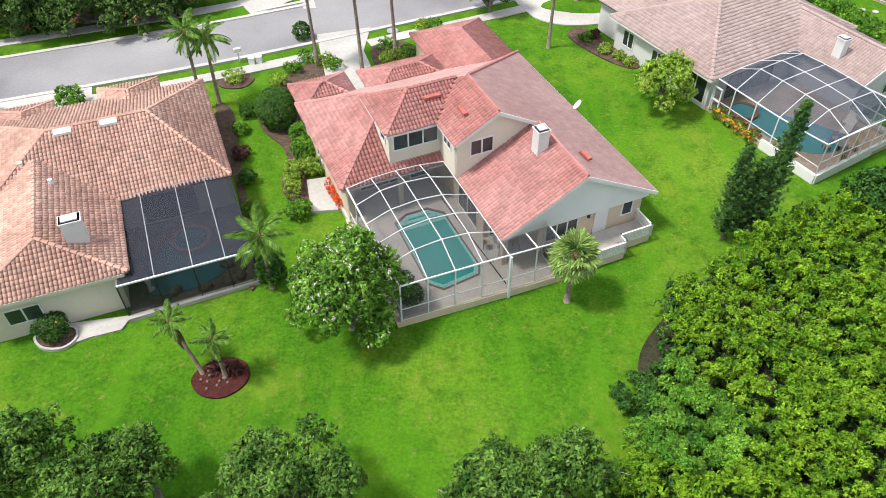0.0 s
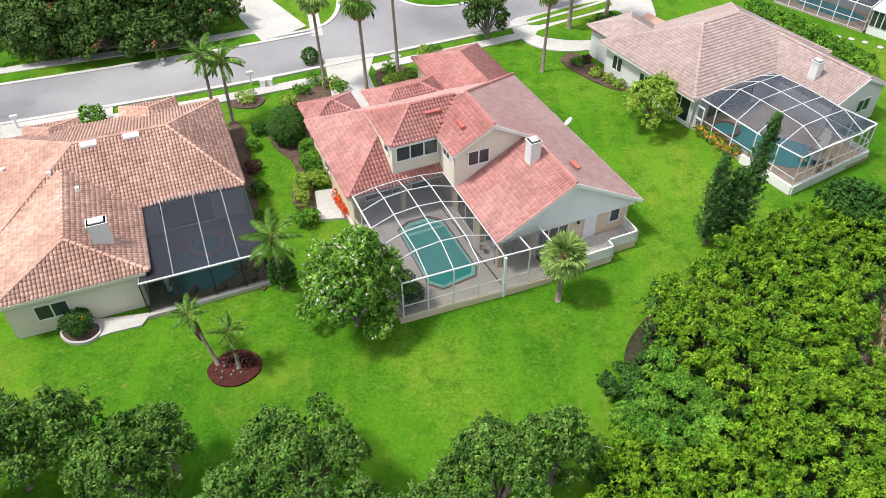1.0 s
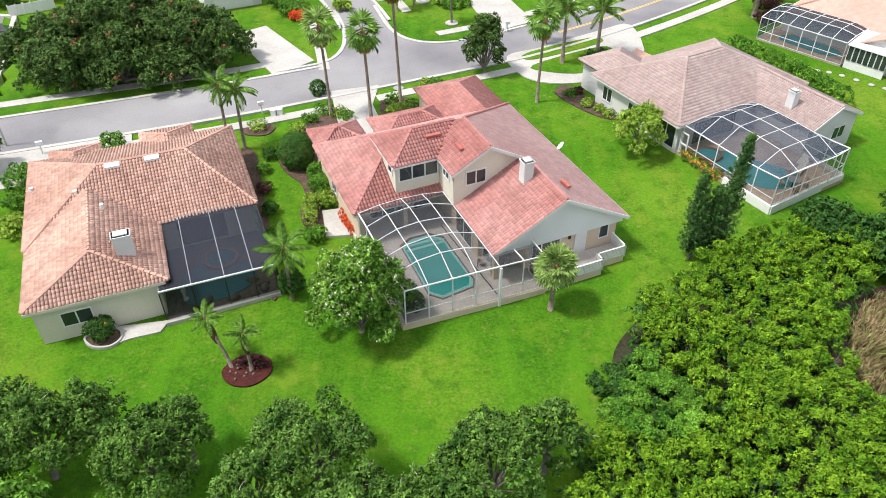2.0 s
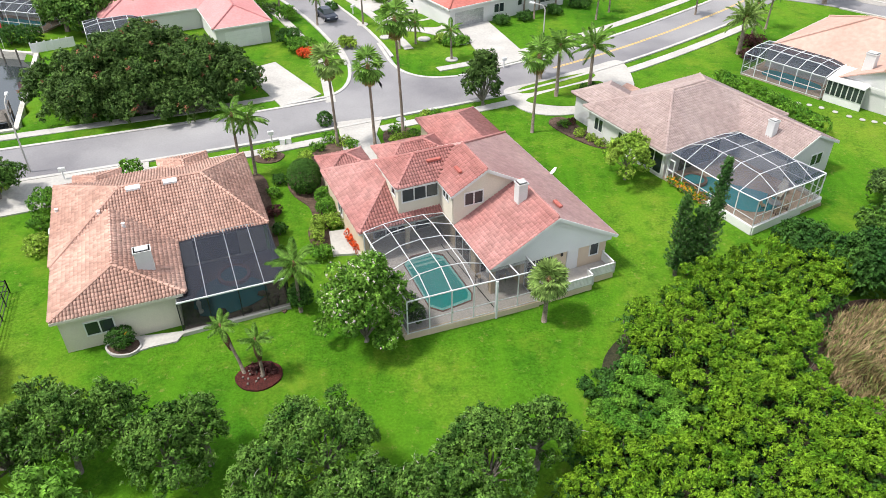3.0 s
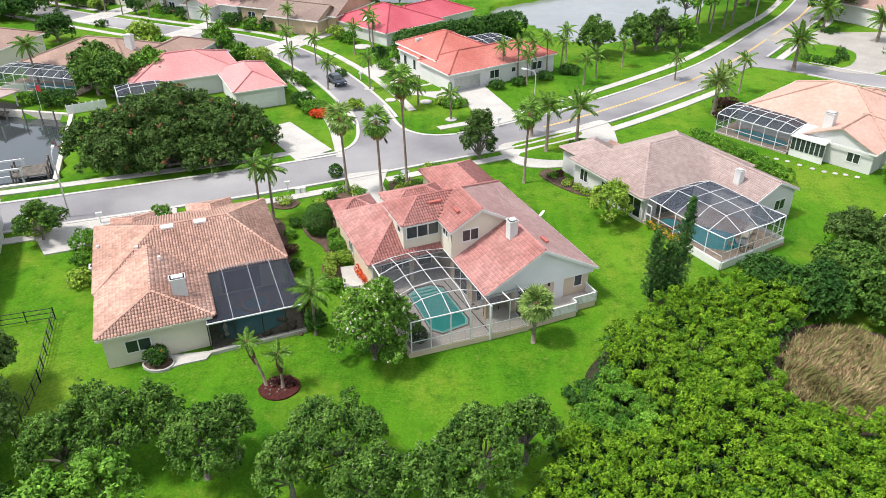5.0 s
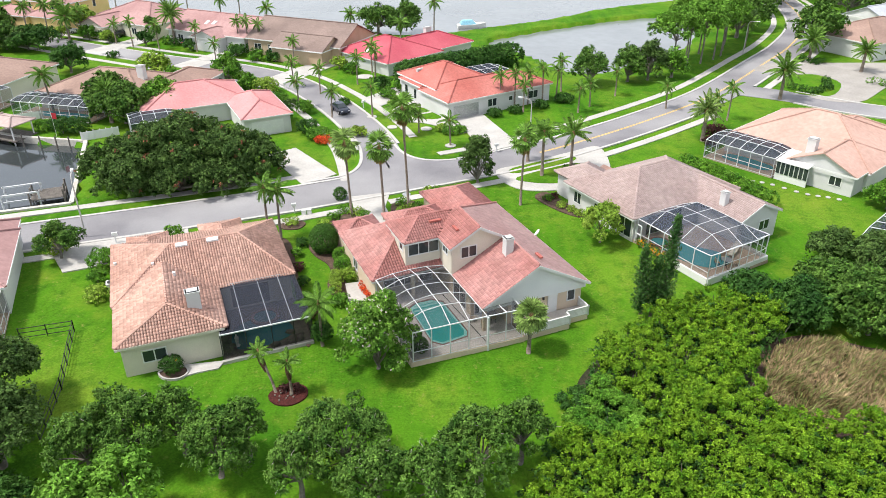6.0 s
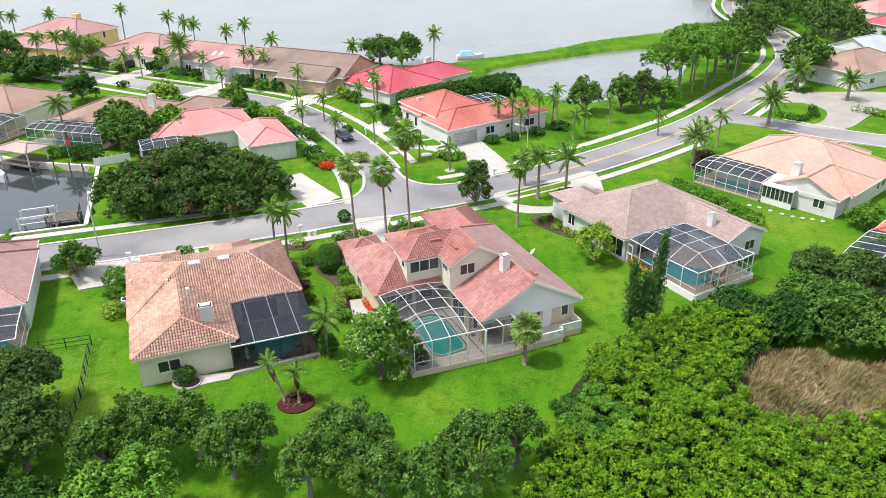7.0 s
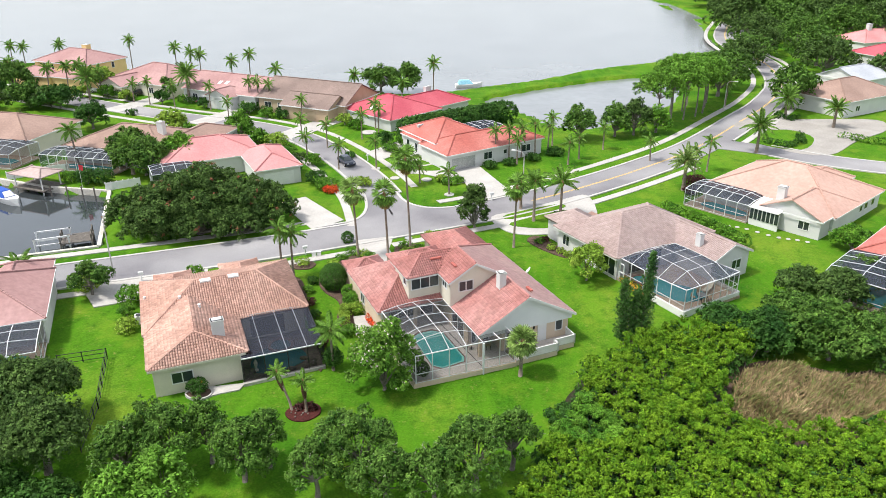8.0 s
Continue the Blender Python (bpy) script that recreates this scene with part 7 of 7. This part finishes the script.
for i, (x, y, h) in enumerate(((44, 122, 9.5), (47.5, 124.5, 10.5), (51, 127, 10.5), (54.5, 130, 10), (49, 130.5, 11), (53, 135, 10), (57, 133, 10), (59, 138, 10), (55.5, 140, 10), (61, 143, 9))):
    broad_tree("tall pine with a bare trunk and rounded top", x, y, 4.6, 5.6, h - 3.2, "pine_light", 6500, 0.30, 480 + i, 44, "pine tree", group="stand of tall pines", trunk_r=0.15)
for i, (x, y, R, H) in enumerate(((78, 136.5, 6.6, 8.0), (66, 150, 4.5, 6), (72, 160, 6, 7), (80, 178, 7, 7.5), (88, 192, 7, 7), (103, 175, 8, 8), (108, 190, 9, 9), (98, 205, 7, 7), (112, 212, 9, 9), (104, 228, 9, 9), (118, 240, 10, 9), (110, 262, 10, 10), (125, 272, 10, 10),
                                  (122, 300, 12, 11), (135, 320, 12, 11), (130, 350, 13, 12), (150, 300, 12, 10), (148, 270, 11, 10), (160, 340, 14, 12), (142, 380, 14, 12), (165, 390, 14, 12), (190, 360, 14, 11), (140, 240, 10, 9), (160, 250, 11, 9), (150, 215, 9, 8), (180, 300, 13, 10), (175, 270, 12, 10), (113, 162, 6, 6), (128, 168, 7, 7), (140, 420, 15, 12), (175, 430, 15, 12), (200, 410, 15, 12), (215, 370, 15, 12), (200, 320, 14, 11))):
    broad_tree("large spreading oak along the distant road", x, y, R, H, 2.0, "dark_oak" if i % 2 else "oak", int(60 * R * R) + 1200, 0.45 if y < 230 else 0.6, 520 + i, 60, group="distant oaks", trunk_r=0.4)


# more garden planting by the far houses
rng = np.random.default_rng(907)
for i, (x, y, R, H, l) in enumerate(((-98, 149, 2.6, 3.4, "shrub_deep"), (-91, 152, 2.0, 2.8, "lime"), (-84, 151, 2.2, 3.0, "shrub_green"), (-78, 148, 1.8, 2.4, "lime"), (-68.5, 145, 2.2, 3.0, "shrub_deep"), (-57, 140.5, 1.6, 2.0, "shrub_deep"), (-45, 134.5, 2.0, 1.8, "shrub_deep"), (-40, 131, 1.8, 1.4, "shrub_green"),
                                     (-36, 130, 1.6, 1.2, "shrub_deep"), (-22, 124.5, 1.6, 1.8, "lime"), (-19, 121, 1.6, 1.4, "shrub_green"), (-48.5, 112, 2.4, 3.0, "shrub_deep"), (-52, 114, 2.0, 2.6, "shrub_green"), (-45, 110, 2.0, 2.4, "lime"), (-38, 104, 1.6, 1.6, "shrub_green"), (-27, 92, 1.8, 2.2, "shrub_deep"),
                                     (-108, 140, 4, 4.6, "shrub_deep"), (-112, 147, 3.4, 4, "oak"), (-100, 126, 3.5, 3.4, "shrub_deep"), (-90, 121, 2.6, 3.4, "oak"), (-12, 110, 1.8, 1.6, "shrub_deep"), (-8.6, 108, 1.5, 1.5, "shrub_green"), (3, 99, 1.0, 1.2, "shrub_green"), (-13.5, 84.5, 1.2, 0.8, "lime"))):
    broad_tree("bushy garden tree before the far houses", x, y, R, H, 0.4, l, int(260 * R * R) + 300, 0.28, 910 + i, 22, group="far garden trees", trunk_r=0.12)
for i, (x, y, r) in enumerate(((-6.8, 93.9, 0.9), (-3.4, 87.6, 0.9), (-8.8, 88.4, 0.8), (-16.2, 118, 1.6), (-12.5, 93.6, 0.8), (0.4, 80.1, 0.8))):
    solid("tree_ring", Geo().lathe([(r, 0.0), (r, 0.12), (r * 0.3, 0.13)], 18, x, y), M["concrete"], "white gravel ring round a palm", "gravel ring", "gravel rings", "structure")


# ---- cars, boats, docks, small things ----
def car(label, x, y, turn, paint):
    """A saloon: lower body, cabin, glass, four wheels, lamps."""
    c = thing("car", label, "car", x, y, 0.06, turn)
    prof = [(-2.25, 0.35), (-2.3, 0.7), (-2.15, 0.95), (-1.2, 1.02), (0.95, 0.98), (2.0, 0.85), (2.25, 0.65), (2.25, 0.35)]
    n = len(prof)
    g = Geo().add([(a, s * (0.88 if 0 < i < n - 1 else 0.84), z) for s in (-1, 1) for i, (a, z) in enumerate(prof)],
                  [tuple(range(n)), tuple(range(n, 2 * n))[::-1]] + [(i, n + i, n + (i + 1) % n, (i + 1) % n) for i in range(n)])
    body = part("body", g, M[paint], c)
    cab = [(-1.75, 0.98), (-1.15, 1.42), (0.35, 1.45), (1.15, 0.98)]
    g = Geo().add([(a, s * (0.80 if z < 1 else 0.62), z) for s in (-1, 1) for a, z in cab], [(0, 1, 2, 3), (7, 6, 5, 4), (0, 4, 5, 1), (2, 6, 7, 3)])
    part("cabin_glass", g, M["glass"], c)
    part("cabin_roof", Geo().add([(a, s * 0.63, z) for z in (1.40, 1.47) for a, s in ((-1.2, -1), (0.38, -1), (0.38, 1), (-1.2, 1))], [(3, 2, 1, 0), (4, 5, 6, 7), (0, 1, 5, 4), (1, 2, 6, 5), (2, 3, 7, 6), (3, 0, 4, 7)]), M[paint], c)
    for a in (-1.4, 1.4):
        for s in (-0.86, 0.86):
            w = part("wheel", Geo().tube([(a, s - 0.1, 0.32), (a, s + 0.1, 0.32)], [0.32, 0.32], 12), M["rubber"], c)
            part("rim", Geo().tube([(a, s - 0.11, 0.32), (a, s + 0.11, 0.32)], [0.19, 0.19], 10), M["grey_metal"], w)
    for s in (-0.6, 0.6):
        part("headlight", Geo().box(2.2, s - 0.18, 0.62, 2.28, s + 0.18, 0.74), M["white_metal"], c)
        part("tail_light", Geo().box(-2.32, s - 0.18, 0.7, -2.22, s + 0.18, 0.86), M["red_cloth"], c)


car("dark navy saloon car parked at the roadside", -18.0, 96.4, -60, "car_blue")
car("white saloon car on a driveway", -92.5, 158.5, 10, "car_white")
car("black car parked before a garage", -58.5, 146, 70, "car_black")
car("dark blue car on a driveway", -28, 131, 60, "car_blue")
car("dark car parked before a villa", -78, 155, 60, "car_black")

dock = thing("boat_dock", "small weathered timber boat dock at the seawall", "dock", -49.8, 65.6, 0, -68)
for i in range(12):
    part("plank", Geo().box(-0.2 + i * 0.3, -4.2, -0.1, 0.05 + i * 0.3, -0.2, 0.0), M["timber"], dock)
for u in (-0.2, 1.6, 3.4):
    for v in (-4.2, -0.3):
        part("pile", Geo().tube([(u, v, -2.4), (u, v, 1.0)], [0.12, 0.12], 8), M["timber"], dock)
for v in (-4.2, -0.3):
    part("rail", Geo().beam((-0.2, v, 0.9), (3.4, v, 0.9), 0.08), M["timber"], dock)
lift = thing("boat_lift", "white aluminium boat lift beside the dock", "boat lift", -52.6, 62.6, 0, -68)
for u in (-1.6, 1.4):
    for v in (-3.6, 0.6):
        part("pile", Geo().tube([(u, v, -2.4), (u, v, 1.1)], [0.13, 0.13], 8), M["white_metal"], lift)
    part("beam", Geo().beam((u, -3.8, 1.0), (u, 0.8, 1.0), 0.2), M["white_metal"], lift)
    part("bunk", Geo().beam((u * 0.6, -3.6, -0.1), (u * 0.6, 0.6, -0.1), 0.18), M["white_metal"], lift)


def boat(label, x, y, turn, cover):
    b = thing("motor_boat", label, "boat", x, y, WATER_Z, turn)
    sec = [(-3.4, 1.2, 0.9), (0.5, 1.3, 1.0), (2.4, 0.9, 1.15), (3.8, 0.05, 1.3)]
    V, Fq = [], []
    for a, w, z in sec:
        V += [(a, -w, z), (a, -w * 0.6, -0.1), (a, w * 0.6, -0.1), (a, w, z)]
    for i in range(3):
        Fq += [(4 * i + j, 4 * i + (j + 1) % 4, 4 * i + 4 + (j + 1) % 4, 4 * i + 4 + j) for j in range(4)]
    Fq += [(0, 1, 2, 3), (15, 14, 13, 12)]
    part("hull", Geo().add(V, Fq), M["white"], b)
    part("canopy", Geo().add([(-2.8, -1.0, 1.0), (1.2, -0.95, 1.05), (1.2, 0.95, 1.05), (-2.8, 1.0, 1.0), (-2.4, -0.6, 2.0), (0.3, -0.6, 2.0), (0.3, 0.6, 2.0), (-2.4, 0.6, 2.0)],
                             [(3, 2, 1, 0), (4, 5, 6, 7), (0, 1, 5, 4), (1, 2, 6, 5), (2, 3, 7, 6), (3, 0, 4, 7)]), M[cover], b)
    part("windscreen", Geo().slab([(0.4, -0.6, 1.9), (0.4, 0.6, 1.9), (1.3, 0.8, 1.2), (1.3, -0.8, 1.2)], 0.03), M["white_metal"], b)


boat("white motor boat with a blue canvas cover at the canal dock", -70.5, 80.2, -35, "blue_canvas")
boat("white boat with a light blue cover on the lake shore", 5.5, 166.5, 10, "teal_canvas")
pier = thing("boathouse", "boathouse with pink tiled canopy over the canal", "boathouse", -68.5, 86.0, 0, -22)
part("deck", Geo().box(-3, -2.2, -0.2, 4, 2.2, 0.0), M["timber"], pier)
for u in (-2.6, 3.4):
    for v in (-1.8, 1.8):
        part("post", Geo().beam((u, v, -2), (u, v, 2.3), 0.16), M["white"], pier)
F, C = hip_block(-3.2, -2.4, 4.0, 2.4, 2.3, 0.3, "hh", "u")
roof(pier, F, C, "roof_pale", tiled=False)
for i, (x, y) in enumerate(((-64.5, 82.6), (-61.6, 82.1), (-59, 81.8), (-56.8, 81.4))):
    solid("mooring_pile", Geo().tube([(x, y, -2.4), (x, y, 1.1)], [0.13, 0.11], 8), M["timber"], "dark timber mooring pile in the canal", "pile", "mooring piles")
fl = thing("flag", "small red flag on a white pole", "flag", -60.0, 84.2)
part("pole", Geo().tube([(0, 0, 0), (0, 0, 4.2)], [0.03, 0.02], 6), M["white"], fl)
part("cloth", Geo().slab([(0, 0, 4.0), (0.7, 0.1, 3.8), (0.6, 0.1, 2.9), (0, 0, 3.1)], 0.02), M["red_cloth"], fl)
for a, b in (((-55.4, 82.6), (-50.8, 85.4)), ((-74.8, 88.5), (-66.5, 93.5))):
    f = thing("fence", "white vinyl panel fence by the canal", "fence")
    n = 6
    for i in range(n):
        p, q = Vector(a).lerp(Vector(b), i / n), Vector(a).lerp(Vector(b), (i + 1) / n)
        part("panel", Geo().beam((*p, 0.7), (*q, 0.7), 0.06, 1.3), M["white"], f)
        part("post", Geo().beam((*p, 0), (*p, 1.5), 0.12), M["white"], f)
for pts in ([(-38.2, 31.0), (-33.9, 32.3)], [(-33.9, 32.3), (-31.2, 24.0), (-30.0, 18)]):
    f = thing("fence", "dark metal rail fence round the neighbouring lawn", "fence")
    for a, b in zip(pts[:-1], pts[1:]):
        n = int((Vector(b) - Vector(a)).length / 1.5)
        for i in range(n + 1):
            p = Vector(a).lerp(Vector(b), i / n)
            part("post", Geo().beam((*p, 0), (*p, 1.25), 0.07), M["bronze"], f)
        for z in (0.2, 0.7, 1.15):
            part("rail", Geo().beam((*a, z), (*b, z), 0.05), M["bronze"], f)


def street_lamp(x, y, turn, h=7.5):
    t = thing("street_lamp", "grey street lamp with a curved arm", "street lamp", x, y, 0, turn, "street lamps")
    part("pole", Geo().tube([(0, 0, 0), (0, 0, h * 0.9), (0.3, 0, h * 0.98), (1.6, 0, h)], [0.1, 0.07, 0.06, 0.05], 8), M["kerb"], t)
    part("head", Geo().box(1.5, -0.14, h - 0.08, 2.2, 0.14, h + 0.08), M["white_metal"], t)


street_lamp(12.3, 82.2, 150, 6.4)
street_lamp(-41.0, 51.0, 110, 7.5)
street_lamp(82, 150, 170, 7)
street_lamp(62, 134, 330, 7)


def mailbox(x, y, turn):
    t = thing("mailbox", "white mailbox on a post at the kerb", "mailbox", x, y, 0, turn, "mailboxes")
    part("post", Geo().beam((0, 0, 0), (0, 0, 1.0), 0.12), M["white"], t)
    part("box", Geo().box(-0.3, -0.14, 0.95, 0.3, 0.14, 1.3), M["white"], t)


for x, y, a in ((-18.4, 57.2, 20), (-37, 49.6, 20), (-47, 129.5, 60), (-30, 110, 60), (7, 77.4, 30), (-14.4, 98.6, 60)):
    mailbox(x, y, a)
for i, (x, y) in enumerate(((-17.2, 56.8), (-16.6, 57.0))):
    solid("utility_box", Geo().box(x - 0.25, y - 0.2, 0, x + 0.25, y + 0.2, 0.6).box(x - 0.28, y - 0.23, 0.6, x + 0.28, y + 0.23, 0.66), M["white"], "small white utility box on the verge", "utility box", "utility boxes")
solid("drain_cover", Geo().lathe([(0.55, 0.05), (0.55, 0.075), (0.1, 0.08)], 18, -5.2, 62.6), M["grey_metal"], "round grey drain cover by the kerb", "drain cover")
ac = thing("air_conditioner", "white air conditioning unit by the wall", "air conditioner", -33.4, 39.6, 0, 22)
part("casing", Geo().box(-0.45, -0.45, 0, 0.45, 0.45, 0.9), M["white"], ac)
part("grille", Geo().lathe([(0.36, 0.9), (0.36, 0.93), (0.05, 0.95)], 16), M["bronze"], ac)
for i in range(9):
    f = i / 8
    solid("stepping_stone", Geo().lathe([(0.32, 0.0), (0.3, 0.06), (0.1, 0.065)], 9, 40.0 + 8.6 * f, 66.6 - 6.2 * f + 0.4 * math.sin(i)), M["concrete"], "pale round stepping stone in the lawn", "stepping stone", "stepping stones")
# rocks and an ornament by the dark pool
for i in range(9):
    a = Matrix.Rotation(radians(22), 2) @ Vector((10.4 + 4.4 * math.cos(i * 0.42 - 0.6), 2.6 - 2.6 * math.sin(i * 0.35 + 0.4)))
    rock = Geo().lathe([(0.05, 0.0), (0.42, 0.02), (0.36, 0.24), (0.16, 0.36), (0.02, 0.38)], 7)
    ob = solid("rock", rock, M["deck_dark"], "dark rounded rock at the pool's edge", "rock", "pool rocks")
    ob.matrix_basis = pose(-26.5 + a.x, 25.3 + a.y, 0.1, 0, 0, i * 50) @ Matrix.Diagonal((1.2, 0.8, 0.8 + 0.05 * i, 1))
q = Matrix.Rotation(radians(22), 2) @ Vector((9.3, 1.2))
solid("garden_ornament", Geo().lathe([(0.22, 0.1), (0.25, 0.2), (0.1, 0.35), (0.16, 0.8), (0.2, 1.0), (0.08, 1.25), (0.02, 1.4)], 10, -26.5 + q.x, 25.3 + q.y), M["wall_white"], "plain white garden ornament beside the pool", "ornament")
# loose things round the main pool
ball_shrub("black-green clipped ball shrub inside the cage", -2.2, 28.7, 0.62, 1.3, "dark_oak", 2200, 0.09, 601, z=0.42)


def lounger(x, y, turn, z):
    t = thing("sun_lounger", "pale sling sun lounger by the pool", "sun lounger", x, y, z, turn, "pool loungers")
    part("seat", Geo().box(-0.3, -0.6, 0.32, 0.3, 0.7, 0.37), M["wall_cream"], t)
    part("backrest", Geo().slab([(-0.3, 0.7, 0.37), (0.3, 0.7, 0.37), (0.3, 1.2, 0.8), (-0.3, 1.2, 0.8)], 0.05), M["wall_cream"], t)
    for a in (-0.28, 0.28):
        for b in (-0.55, 0.65):
            part("leg", Geo().beam((a, b, 0), (a, b, 0.34), 0.05), M["white_metal"], t)


lounger(30.3, 45.9, -40, 0.3)
lounger(31.0, 47.2, -40, 0.3)


def patio_table(x, y, z):
    t = thing("patio_table", "round patio table on the terrace", "table", x, y, z)
    part("tabletop", Geo().lathe([(0.55, 0.70), (0.55, 0.74), (0.1, 0.745)], 16), M["grey_metal"], t)
    part("pedestal", Geo().tube([(0, 0, 0), (0, 0, 0.7)], [0.07, 0.05], 8), M["bronze"], t)
    for i in range(4):
        c = thing("patio_chair", "dark metal patio chair round the table", "chair", x + 0.95 * math.cos(i * 1.57), y + 0.95 * math.sin(i * 1.57), z, i * 90 + 90, "patio chairs")
        part("seat", Geo().box(-0.22, -0.22, 0.42, 0.22, 0.22, 0.46), M["wall_brown"], c)
        part("backrest", Geo().box(-0.22, -0.24, 0.46, 0.22, -0.2, 0.9), M["wall_brown"], c)
        for a in (-0.2, 0.2):
            for b in (-0.2, 0.2):
                part("leg", Geo().beam((a, b, 0), (a, b, 0.42), 0.035), M["bronze"], c)


patio_table(3.4, 33.3, 0.42)
patio_table(29.0, 43.8, 0.3)

# ---- single tiles of the rear roof slope ----
o, e, s, n, U, W = tile_places(rear_facet, 0.26, 0.335)
tv, tf = tile_shape(0.26, 0.335)
tile_me = arr_mesh("tile", tv, tf)
tile_me.materials.append(M["roof_red_one"])
ROT = Matrix((Vector(e), Vector(s), Vector(n))).transposed().to_4x4()
for u, w in zip(U, W):
    p = Vector(o) + Vector(e) * float(u) + Vector(s) * float(w)
    t = new("tile", tile_me)
    t.parent = roof2
    t.matrix_basis = Matrix.Translation(p + Vector(n) * random.uniform(-0.006, 0.012)) @ ROT
